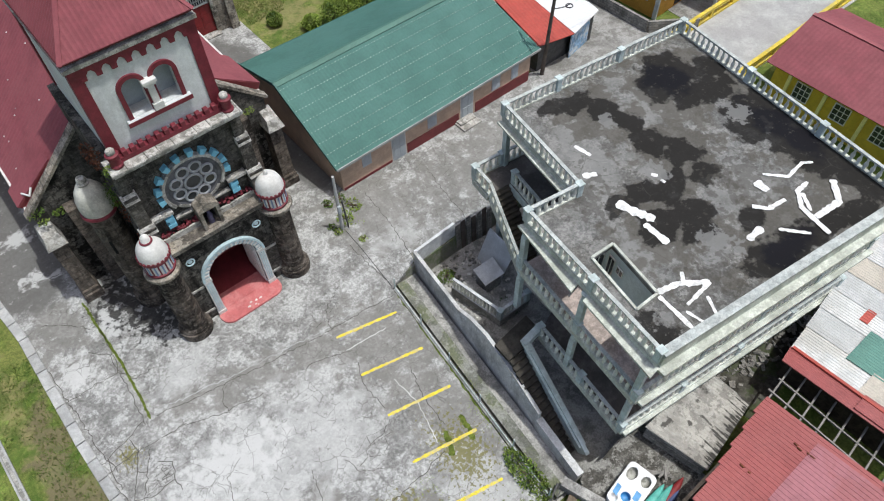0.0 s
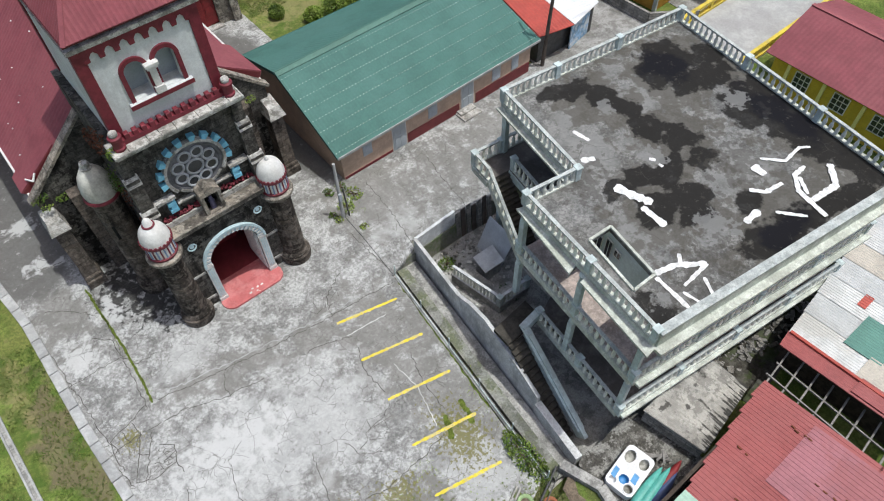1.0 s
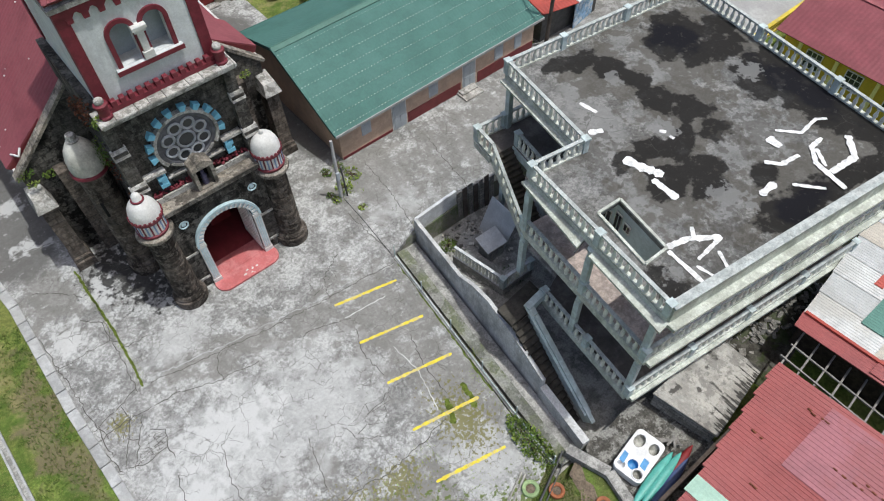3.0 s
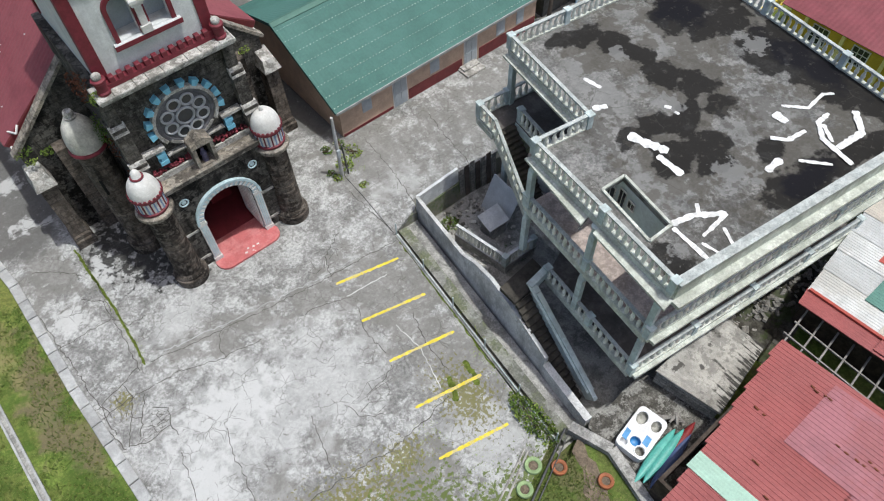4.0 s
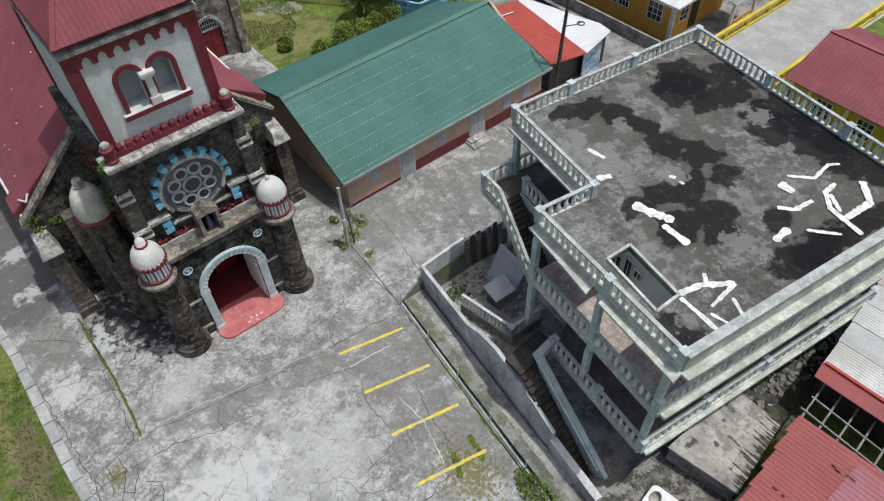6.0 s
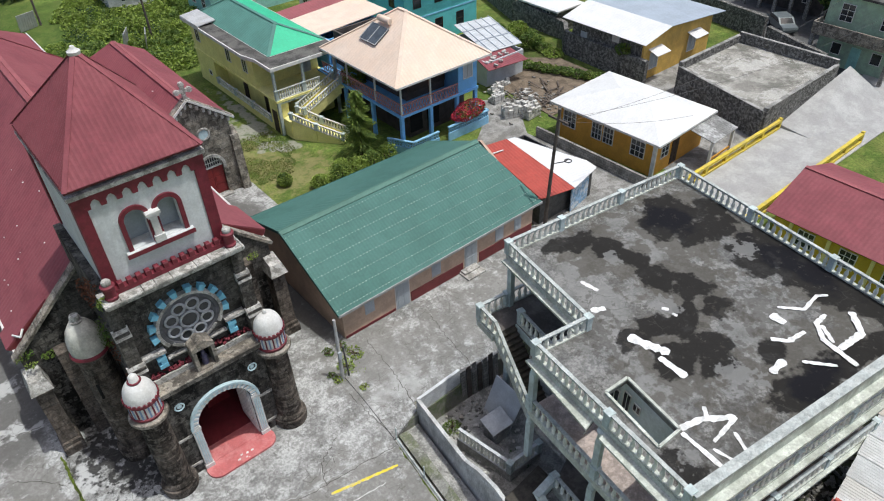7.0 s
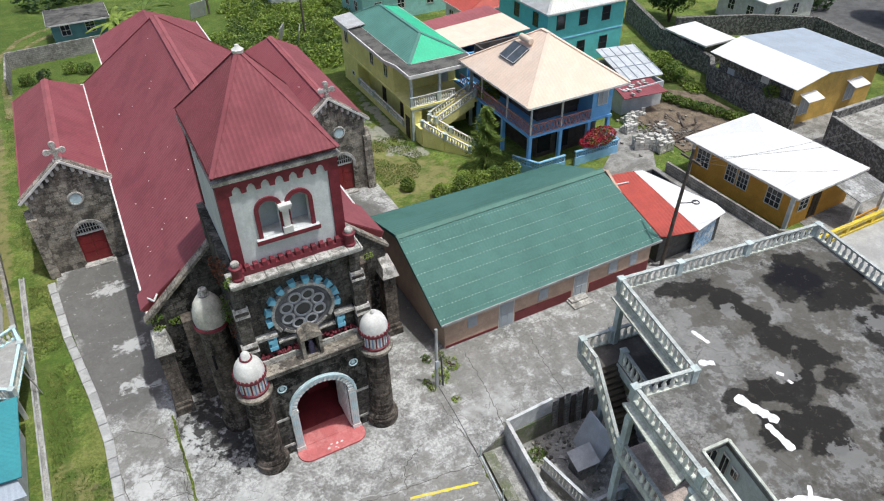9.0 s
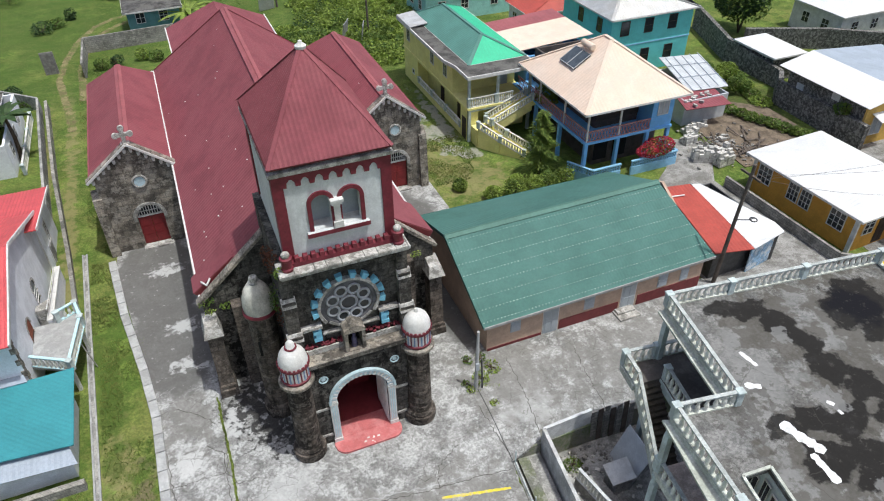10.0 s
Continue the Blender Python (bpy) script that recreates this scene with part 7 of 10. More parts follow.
def window(parent, at, turn, w, h, mat="white_paint", glass="dark_glass", nx=2, nz=2, sill=False):
    """A framed window on a wall: at is the middle of its foot, turn 0 faces -y, -90 faces -x."""
    bm = B()
    f = 0.06
    rings = []
    for x, z0, z1 in ((w / 2 + f, -f, h + f), (w / 2, 0, h)):
        for y in (-0.06, 0.0):
            rings.append([bm.verts.new(q) for q in ((-x, y, z0), (x, y, z0), (x, y, z1), (-x, y, z1))])
    for i in range(4):
        j = (i + 1) % 4
        for p, q in ((0, 2), (2, 3), (3, 1), (1, 0)):
            bm.faces.new((rings[p][i], rings[p][j], rings[q][j], rings[q][i]))
    o = part("window", bm, mat, parent)
    o.matrix_basis = pose(*at, 0, 0, turn)
    for i in range(1, nx):
        x = -w / 2 + w * i / nx
        bm = B()
        box(bm, x - 0.02, -0.05, 0, x + 0.02, -0.01, h)
        part("mullion", bm, mat, o)
    for i in range(1, nz):
        z = h * i / nz
        bm = B()
        box(bm, -w / 2, -0.045, z - 0.02, w / 2, -0.01, z + 0.02)
        part("glazing_bar", bm, mat, o)
    if sill:
        bm = B()
        box(bm, -w / 2 - 0.12, -0.14, -f - 0.07, w / 2 + 0.12, 0, -f)
        part("sill", bm, mat, o)
    bm = B()
    box(bm, -w / 2, -0.02, 0, w / 2, 0.0, h)
    part("pane", bm, glass, o)
    return o


def door_on(parent, at, turn, w, h, mat):
    bm = B()
    box(bm, -w / 2, -0.04, 0, w / 2, 0, h)
    for x in (-w / 2 + 0.08, 0.04):
        for z0, z1 in ((0.15, h * 0.45), (h * 0.52, h - 0.15)):
            box(bm, x, -0.06, z0, x + w / 2 - 0.12, -0.04, z1)
    o = part("door", bm, mat, parent)
    o.matrix_basis = pose(*at, 0, 0, turn)
    return o


def walls(parent, x0, y0, x1, y1, z0, z1, mat, t=0.2):
    for nm, a in (("wall_front", (x0, y0, z0, x1, y0 + t, z1)), ("wall_back", (x0, y1 - t, z0, x1, y1, z1)), ("wall_side", (x0, y0 + t, z0, x0 + t, y1 - t, z1)), ("wall_side", (x1 - t, y0 + t, z0, x1, y1 - t, z1))):
        bm = B()
        box(bm, *a)
        part(nm, bm, mat, parent)


def hip_roof(parent, x0, y0, x1, y1, z, ridge, mats, rib=0.3, amp=0.012):
    """ridge: two points. mats: west, south, east, north slope."""
    (ax, ay, az), (bx, by, bz) = ridge
    c = [(x0, y0, z), (x1, y0, z), (x1, y1, z), (x0, y1, z)]
    a, b = (ax, ay, az), (bx, by, bz)
    for pts, m in (([c[0], a, b, c[3]], mats[0]), ([c[0], c[1], a], mats[1]), ([c[1], c[2], b, a], mats[2]), ([c[2], c[3], b], mats[3])):
        bm = B()
        sheet(bm, pts, rib, amp, 0.06)
        part("roof_slope", bm, m, parent)
    for p, q in ((a, b), (c[0], a), (c[1], a), (c[2], b), (c[3], b)):
        if mats[0] == "white_roof":
            break
        bm = B()
        beam(bm, (p[0], p[1], p[2] + 0.012), (q[0], q[1], q[2] + 0.012), 0.3, 0.02)
        part("ridge_cap", bm, mats[0], parent)
    for p, q in zip(c, c[1:] + c[:1]):
        bm = B()
        beam(bm, (p[0], p[1], z - 0.16), (q[0], q[1], z - 0.16), 0.06, 0.16)
        part("fascia", bm, "white_paint", parent)


def bare_columns(parent, spots, z0, z1, w, mat):
    for x, y in spots:
        bm = B()
        box(bm, x - w, y - w, z0, x + w, y + w, z1)
        part("column", bm, mat, parent)


def yellow_house():
    h = thing("house", "two-storey yellow house with a green roof and curved outside stair", "house")
    walls(h, 18.6, 27.6, 23.6, 41.6, -0.06, 3.0, "yellow_wall")
    walls(h, 17.5, 29.6, 23.6, 42.0, 3.0, 5.8, "yellow_wall")
    walls(h, 17.5, 38.2, 18.6, 42.0, -0.06, 3.0, "yellow_wall")
    walls(h, 17.5, 26.3, 18.5, 27.8, -0.06, 3.0, "yellow_wall")
    bm = B()
    box(bm, 17.4, 26.1, 2.92, 23.7, 42.1, 3.1)
    part("floor_slab", bm, "yellow_wall", h)
    bm = B()
    box(bm, 17.5, 26.2, 2.7, 23.6, 26.4, 2.92)
    part("floor_beam", bm, "bal_shade", h)
    bm = B()
    prism(bm, [(17.35, 28.6), (16.95, 30.2), (16.95, 42.3), (23.9, 42.3), (23.9, 26.0), (17.35, 26.0)], 5.8, 6.0)
    part("roof_slab", bm, "flat_roof_dark", h, "dark weathered flat roof slab")
    bm = B()
    for p, q in (((17.33, 28.6), (16.93, 30.2)), ((16.93, 30.2), (16.93, 42.3)), ((17.33, 25.98), (17.33, 28.6)), ((23.9, 25.98), (17.3, 25.98)), ((23.92, 42.3), (23.92, 25.98))):
        beam(bm, (*p, 5.74), (*q, 5.74), 0.1, 0.28)
    part("roof_edge", bm, "white_paint", h)
    # slope colours carry the sun: south and east bright, west and north dull
    hip_roof(h, 18.4, 28.2, 23.9, 42.2, 6.02, ((21.0, 31.2, 7.35), (21.0, 40.0, 7.35)), ("dull_green_roof", "sunward_green_roof", "sunward_green_roof", "dull_green_roof"))
    bm = B()
    sheet(bm, [(16.9, 38.4, 6.12), (18.7, 38.4, 6.3), (18.7, 42.3, 6.3), (16.9, 42.3, 6.12)], 0.25, 0.02)
    part("lean_to_roof", bm, "silver_roof", h)
    bare_columns(h, ((17.65, 26.4), (20.3, 26.35), (23.4, 26.35)), 3.1, 5.8, 0.1, "bal_shade")
    bare_columns(h, ((23.4, 26.4), (17.62, 26.25)), -0.06, 2.9, 0.12, "bal_shade")
    bm = B()
    box(bm, 17.5, 27.8, -0.06, 17.62, 38.2, 0.6)
    part("porch_wall", bm, "yellow_wall", h)
    balustrade(h, (17.56, 27.9, 0.6), (17.56, 38.1, 0.6), posts=(0.0, 0.33, 0.66, 1.0), high=0.6, step=0.3, mat="white_paint")
    balustrade(h, (17.6, 26.3, 3.1), (21.8, 26.3, 3.1), posts=(0.0, 0.6), high=0.85, step=0.2, mat="white_paint")
    for y in (31.2, 34.3, 40.6):
        window(h, (17.5, y, 4.05), -90, 0.75, 1.1, nx=2, nz=1)
    window(h, (20.0, 29.6, 4.1), 0, 0.9, 0.9)
    door_on(h, (22.4, 29.6, 3.1), 0, 0.9, 2.05, "grey_door")
    for y in (30.5, 34.5):
        door_on(h, (18.6, y, 0), -90, 0.85, 2.0, "dark_wood")
    door_on(h, (17.5, 27.0, 0.0), -90, 0.8, 2.0, "dark_wood")
    window(h, (17.5, 39.4, 1.1), -90, 0.5, 0.4, nx=1, nz=1)
    # stair: first flight rises along the front, turns, then climbs to the balcony
    path = [(21.0, 21.9, 0.0), (19.6, 23.6, 0.75), (18.4, 25.3, 1.5)]
    for (a, b) in zip(path, path[1:]):
        a, b = Vector(a), Vector(b)
        d = Vector((b.x - a.x, b.y - a.y, 0)).normalized()
        s = Vector((d.y, -d.x, 0))
        for k in (-0.62, 0.62):
            bm = B()
            pa, pb = a + s * k, b + s * k
            hexa(bm, [pa - s * 0.07 - Vector((0, 0, a.z + 0.05)), pa + s * 0.07 - Vector((0, 0, a.z + 0.05)), pb + s * 0.07 - Vector((0, 0, b.z + 0.05)), pb - s * 0.07 - Vector((0, 0, b.z + 0.05)),
                      pa - s * 0.07 + Vector((0, 0, 0.3)), pa + s * 0.07 + Vector((0, 0, 0.3)), pb + s * 0.07 + Vector((0, 0, 0.3)), pb - s * 0.07 + Vector((0, 0, 0.3))])
            bmesh.ops.recalc_face_normals(bm, faces=bm.faces)
            part("stair_wall", bm, "yellow_wall", h)
            balustrade(h, pa + Vector((0, 0, 0.3)), pb + Vector((0, 0, 0.3)), posts=(0.0, 1.0), high=0.6, step=0.24, mat="white_paint")
        for i in range(4):
            f0, f1 = i / 4, (i + 1) / 4
            p, q = a.lerp(b, f0), a.lerp(b, f1)
            bm = B()
            prism(bm, [(p - s * 0.55)[:2], (p + s * 0.55)[:2], (q + s * 0.55)[:2], (q - s * 0.55)[:2]], -0.05, q.z)
            part("stair_step", bm, "yellow_wall", h)
    bm = B()
    box(bm, 17.8, 25.0, -0.05, 19.2, 26.2, 1.5)
    part("stair_landing", bm, "yellow_wall", h)
    for k, y in ((0, 24.95), (1, 26.15)):
        bm = B()
        a = [bm.verts.new((x, y - 0.06, z)) for x, z in ((19.2, 0.9), (22.9, 2.5), (22.9, 3.4), (19.2, 1.8))]
        b = [bm.verts.new((v.co.x, y + 0.06, v.co.z)) for v in a]
        bm.faces.new(a)
        bm.faces.new(b[::-1])
        for i in range(4):
            j = (i + 1) % 4
            bm.faces.new((a[j], a[i], b[i], b[j]))
        part("stair_wall", bm, "yellow_wall", h)
        balustrade(h, (19.2, y, 1.8), (22.9, y, 3.4), posts=(0.0, 1.0), high=0.6, step=0.24, mat="white_paint")
    for i in range(9):
        bm = B()
        x0 = 19.2 + 3.7 * i / 9
        box(bm, x0, 25.0, 1.2 + 1.6 * i / 9, x0 + 0.42, 26.1, 1.5 + 1.6 * (i + 1) / 9)
        part("stair_step", bm, "yellow_wall", h)
    bm = B()
    box(bm, 22.8, 24.9, 2.9, 23.9, 26.4, 3.1)
    part("stair_landing", bm, "yellow_wall", h)
    balustrade(h, (23.9, 24.9, 3.1), (23.9, 26.3, 3.1), posts=(0.0,), high=0.85, step=0.2, mat="white_paint")


def blue_house():
    h = thing("house", "two-storey blue house with a bleached peach hip roof", "house")
    walls(h, 25.2, 18.6, 31.2, 29.0, -0.06, 3.0, "front_shade")
    walls(h, 25.2, 18.8, 31.2, 29.0, 3.2, 6.2, "front_shade")
    bm = B()
    box(bm, 29.2, 17.0, 3.2, 31.2, 18.8, 6.2)
    part("corner_room", bm, "blue_wall", h)
    bm = B()
    box(bm, 23.2, 16.9, 3.0, 31.3, 29.1, 3.2)
    part("floor_slab", bm, "blue_wall", h)
    hip_roof(h, 22.2, 15.8, 31.7, 26.4, 6.3, ((27.2, 20.8, 9.5), (27.2, 21.8, 9.5)), ("peach_roof",) * 4)
    bare_columns(h, ((23.4, 17.1), (26.3, 17.1), (29.1, 17.1), (31.1, 17.1), (23.4, 21), (23.4, 25)), -0.06, 3.0, 0.14, "blue_wall")
    bare_columns(h, ((23.4, 17.05), (26.3, 17.05), (23.4, 20.5), (23.4, 24.5)), 3.2, 6.2, 0.06, "white_paint")
    # dark plates put the balcony's shade into the wall colour
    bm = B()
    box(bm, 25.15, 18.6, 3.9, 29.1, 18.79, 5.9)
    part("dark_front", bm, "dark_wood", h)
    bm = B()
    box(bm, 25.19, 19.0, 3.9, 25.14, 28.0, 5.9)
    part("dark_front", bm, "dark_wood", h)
    # near-black panels stand in for the unlit openings below
    for x in (25.9, 27.7):
        bm = B()
        box(bm, x - 0.6, 18.5, 0.4, x + 0.6, 18.6, 2.3)
        part("shop_front", bm, "dark", h)
    # lattice balcony rail
    for a, b in (((23.4, 17.0), (29.15, 17.0)), ((23.4, 17.0), (23.4, 28.5))):
        bm = B()
        beam(bm, (*a, 3.2), (*b, 3.2), 0.05, 0.08)
        beam(bm, (*a, 4.05), (*b, 4.05), 0.07, 0.08)
        length = math.dist(a, b)
        n = int(length / 0.28)
        for i in range(n):
            p, q = along(a, b, i / n), along(a, b, (i + 1) / n)
            beam(bm, (*p, 3.28), (*q, 4.03), 0.04, 0.05, (0.3, 0.3, 1))
            beam(bm, (*q, 3.28), (*p, 4.03), 0.04, 0.05, (0.3, 0.3, 1))
        part("lattice_rail", bm, "pink_lattice", h, "pinkish lattice balcony rail")
    window(h, (30.2, 17.0, 4.3), 0, 0.9, 1.1, nx=2, nz=1, glass="grey_door")
    # solar heater on the roof
    bm = B()
    def on_slope(x, y, up):
        return (x - up * 0.5, y, 6.3 + 0.64 * (x - 22.2) + up)
    hexa(bm, [on_slope(24.05, 20.8, 0.05), on_slope(25.45, 20.8, 0.05), on_slope(25.45, 22.9, 0.05), on_slope(24.05, 22.9, 0.05), on_slope(24.05, 20.8, 0.16), on_slope(25.45, 20.8, 0.16), on_slope(25.45, 22.9, 0.16), on_slope(24.05, 22.9, 0.16)])
    sh = part("solar_panel", bm, "panel_glass", h, "dark glass solar water panel")
    for y in (20.8, 21.85, 22.9):
        bm = B()
        beam(bm, on_slope(24.05, y, 0.16), on_slope(25.45, y, 0.16), 0.07, 0.03)
        part("panel_frame", bm, "silver_roof", sh)
    for x in (24.05, 25.45):
        bm = B()
        beam(bm, on_slope(x, 20.8, 0.16), on_slope(x, 22.9, 0.16), 0.07, 0.03)
        part("panel_frame", bm, "silver_roof", sh)
    bm = B()
    lathe(bm, [(0, -0.75), (0.22, -0.75), (0.26, -0.7), (0.26, 0.7), (0.22, 0.75), (0, 0.75)], (0, 0, 0), 16)
    o = part("water_tank", bm, "peach_roof", sh, "", True, 40)
    o.matrix_basis = pose(*on_slope(25.85, 21.7, 0.36), 90, 0, 0)
    # low breeze-block garden wall
    for a, b in (((22.5, 18.0), (23.6, 16.0)), ((23.6, 16.0), (26.2, 16.0)), ((27.2, 16.0), (31.6, 16.0)), ((31.6, 16.0), (31.6, 18.5))):
        bm = B()
        beam(bm, (*a, -0.06), (*b, -0.06), 0.16, 0.75)
        beam(bm, (*a, 1.15), (*b, 1.15), 0.2, 0.1)
        n = max(2, int(math.dist(a, b) / 0.22))
        for i in range(n):
            p = along(a, b, (i + 0.5) / n)
            box(bm, p[0] - 0.04, p[1] - 0.05, 0.69, p[0] + 0.04, p[1] + 0.05, 1.15)
        beam(bm, (*a, 0.9), (*b, 0.9), 0.1, 0.05)
        part("garden_wall", bm, "blue_light", h, "pale blue breeze-block garden wall")
    # wing behind
    walls(h, 24.6, 29.2, 31.0, 37.0, -0.06, 5.4, "blue_wall")
    for pts, m in (([(24.0, 29.6, 5.9), (31.5, 29.6, 6.3), (31.5, 34.6, 6.3), (24.0, 34.6, 5.9)], "peach_roof"), ([(24.0, 34.6, 5.9), (31.5, 34.6, 6.3), (31.5, 37.2, 6.3), (24.0, 37.2, 5.9)], "red_roof_light")):
        bm = B()
        sheet(bm, pts, 0.3, 0.012)
        part("wing_roof", bm, m, h)


def orange_house():
    h = thing("house", "single-storey ochre house with a white hip roof", "house")
    walls(h, 34.7, 1.7, 41.4, 10.8, -0.06, 3.0, "orange_wall")
    h.matrix_basis = pose(38, 6.4, 0, 0, 0, 2.5) @ Matrix.Translation((-38, -6.4, 0))
    hip_roof(h, 34.1, 1.1, 41.85, 11.35, 3.05, ((38.0, 4.9, 4.1), (38.0, 7.6, 4.1)), ("white_roof",) * 4)
    for y in (9.7, 7.0, 5.9, 3.2):
        window(h, (34.7, y, 1.15), -90, 1.15 if y in (9.7, 3.2) else 0.85, 1.3, nx=3, nz=3)
    window(h, (36.0, 1.7, 1.2), 0, 0.9, 1.2, nx=2, nz=3)
    door_on(h, (37.4, 1.7, 0.1), 0, 0.9, 2.0, "dark_wood")
    bm = B()
    sheet(bm, [(38.2, -0.9, 2.45), (41.6, -0.9, 2.45), (41.6, 1.7, 2.9), (38.2, 1.7, 2.9)], 0.25, 0.02)
    part("porch_roof", bm, "concrete_lot", h)
    bare_columns(h, ((38.4, -0.7), (41.4, -0.7)), -0.06, 2.4, 0.1, "white_paint")
    for z in (0.35, 0.75):
        bm = B()
        beam(bm, (38.4, -0.7, z), (41.4, -0.7, z), 0.08, 0.18)
        part("porch_rail", bm, "orange_wall", h)
    for y in (1.75, 10.75):
        bm = B()
        box(bm, 34.62, y - 0.15, -0.06, 34.8, y + 0.15, 3.0)
        part("corner_trim", bm, "white_paint", h)
    wall_along("wall_lane", [(33.0, 11.6), (33.3, 0.9), (36.2, -1.2)], (0.9, 0.9, 0.9), -0.3, 0.2, "block", "grey block garden wall along the lane")


def teal_house():
    h = thing("house", "two-storey turquoise house with a pale metal roof", "house")
    walls(h, 35.9, 32.9, 45.6, 42.0, -0.06, 6.0, "teal_wall")
    hip_roof(h, 35.5, 32.4, 46.0, 42.5, 6.0, ((39.0, 36.0, 8.2), (42.5, 38.5, 8.2)), ("silver_roof",) * 4, 0.3, 0.02)
    for x in (37.5, 40.3, 43.2):
        for z in (1.0, 4.1):
            window(h, (x, 32.9, z), 0, 0.9, 1.35, nx=1, nz=2, mat="dark_wood")
    for y in (35, 38.5):
        window(h, (35.9, y, 4.1), -90, 0.8, 1.3, nx=1, nz=2, mat="dark_wood")
    bm = B()
    box(bm, 35.86, 32.86, 2.95, 45.64, 42.04, 3.07)
    part("band_course", bm, "blue_light", h)


def grey_roof_house():
    h = thing("house", "long ochre house with a white and grey gable roof", "house")
    walls(h, 47.4, 12.4, 57.8, 20.8, -0.06, 3.8, "rubble_wall")
    bm = B()
    extrude_y(bm, [(47.3, -0.06), (58.0, -0.06), (58.0, 3.8), (50.4, 4.5), (47.3, 3.8)], 12.2, 12.39)
    part("gable_wall", bm, "gable_ochre", h)
    for a, b, m in ((46.7, 50.4, "white_roof"), (59.3, 50.4, "grey_roof")):
        bm = B()
        sheet(bm, [(a, 11.7, 3.8), (b, 11.7, 4.62), (b, 21.6, 4.62), (a, 21.6, 3.8)], 0.3, 0.012)
        part("roof_slope", bm, m, h)
    door_on(h, (47.4, 19.3, 0.4), -90, 0.8, 2.4, "grey_door")
    for x in (49.0, 55.0):
        bm = B()
        sheet(bm, [(x - 1.0, 11.1, 2.6), (x + 1.0, 11.1, 2.6), (x + 1.0, 12.4, 3.0), (x - 1.0, 12.4, 3.0)], 0.25, 0.02)
        part("awning", bm, "white_roof", h)
        window(h, (x, 12.2, 0.9), 0, 1.2, 1.6, nx=2, nz=1, glass="grey_door")
    window(h, (47.4, 15.5, 2.9), -90, 0.7, 0.6, nx=1, nz=1, glass="white_paint")


def red_roof_house():
    h = thing("house", "yellow house with a dark red gable roof by the bridge", "house")
    walls(h, 33.7, -17.4, 41.0, -8.5, -1.2, 2.8, "ochre_yellow")
    for a, b in ((33.1, 37.2), (41.5, 37.2)):
        bm = B()
        sheet(bm, [(a, -18.2, 2.8), (b, -18.2, 4.3), (b, -8.0, 4.3), (a, -8.0, 2.8)], 0.28, 0.012)
        part("roof_slope", bm, "red_roof", h)
    bm = B()
    beam(bm, (37.2, -18.2, 4.28), (37.2, -8.0, 4.28), 0.3, 0.06)
    part("ridge_cap", bm, "red_roof_light", h)
    bm = B()
    extrude_y(bm, [(33.8, 2.7), (41.0, 2.7), (37.3, 4.15)], -8.75, -8.55)
    part("gable_wall", bm, "ochre_yellow", h)
    for y in (-10.6, -13.2, -15.8):
        window(h, (33.7, y, 1.1), -90, 0.95, 1.1, nx=3, nz=3)
    for y in (-9.6, -12, -14.6, -17):
        bm = B()
        box(bm, 33.5, y - 0.1, -1.2, 33.7, y + 0.1, 2.6)
        part("pilaster", bm, "yellow_wall", h)


def lane_shack():
    h = thing("shed", "tin shed with a red and white roof beside the hall", "shed")
    walls(h, 24.3, 3.0, 29.6, 9.8, -0.06, 2.2, "metal_dark", 0.1)
    for pts, m in (([(24.0, 2.75, 2.35), (26.7, 2.15, 2.35), (27.7, 9.8, 2.55), (25.6, 10.2, 2.55)], "bright_red_roof"), ([(26.75, 2.15, 2.35), (29.9, 2.9, 2.3), (30.1, 4.0, 2.3), (28.4, 9.6, 2.55), (27.72, 9.8, 2.55)], "white_roof")):
        bm = B()
        sheet(bm, pts, 0.25, 0.015)
        part("roof_sheet", bm, m, h)
    bm = B()
    beam(bm, (27.0, 2.6, -0.06), (29.6, 3.1, -0.06), 0.08, 2.3)
    part("painted_panel", bm, "mural_blue", h, "blue panel with a faded painted pattern")
    bm = B()
    beam(bm, (25.2, 8.9, 2.6), (26.3, 8.7, 2.6), 0.1, 0.05)
    part("loose_batten", bm, "white_paint", h)


yellow_house()
blue_house()
orange_house()
teal_house()
grey_roof_house()
red_roof_house()
lane_shack()

# more distant houses
def plain_house(name, label, x0, y0, x1, y1, h, wall, roof, rise=1.2, wins=()):
    o = thing(name, label, "house")
    walls(o, x0, y0, x1, y1, -0.06, h, wall)
    mx, my = (x0 + x1) / 2, (y0 + y1) / 2
    k = min(x1 - x0, y1 - y0) * 0.35
    hip_roof(o, x0 - 0.4, y0 - 0.4, x1 + 0.4, y1 + 0.4, h, ((mx, min(y0 + k, my - 0.1), h + rise), (mx, max(y1 - k, my + 0.1), h + rise)), (roof,) * 4)
    for x, z in wins:
        window(o, (x, y0, z), 0, 0.9, 1.1, nx=2, nz=2)
    for y, z in ((y0 + (y1 - y0) * 0.3, 1.1), (y0 + (y1 - y0) * 0.7, 1.1)):
        window(o, (x0, y, z), -90, 0.9, 1.1, nx=2, nz=2)
    return o


plain_house("house", "pale turquoise house behind the yellow house", 25.0, 55.0, 37.0, 62.0, 4.2, "turq_pale", "silver_roof", 1.0, ((27, 1.2), (30, 1.2), (34, 1.2)))
plain_house("house", "white house half hidden behind the bushes", 17.0, 66.0, 23.0, 72.0, 3.0, "white_paint", "silver_roof", 1.0, ((19, 1.2),))
plain_house("house", "small red-roofed house behind the peach roof", 33.5, 45.0, 41.0, 50.0, 3.0, "white_paint", "bright_red_roof", 1.0)
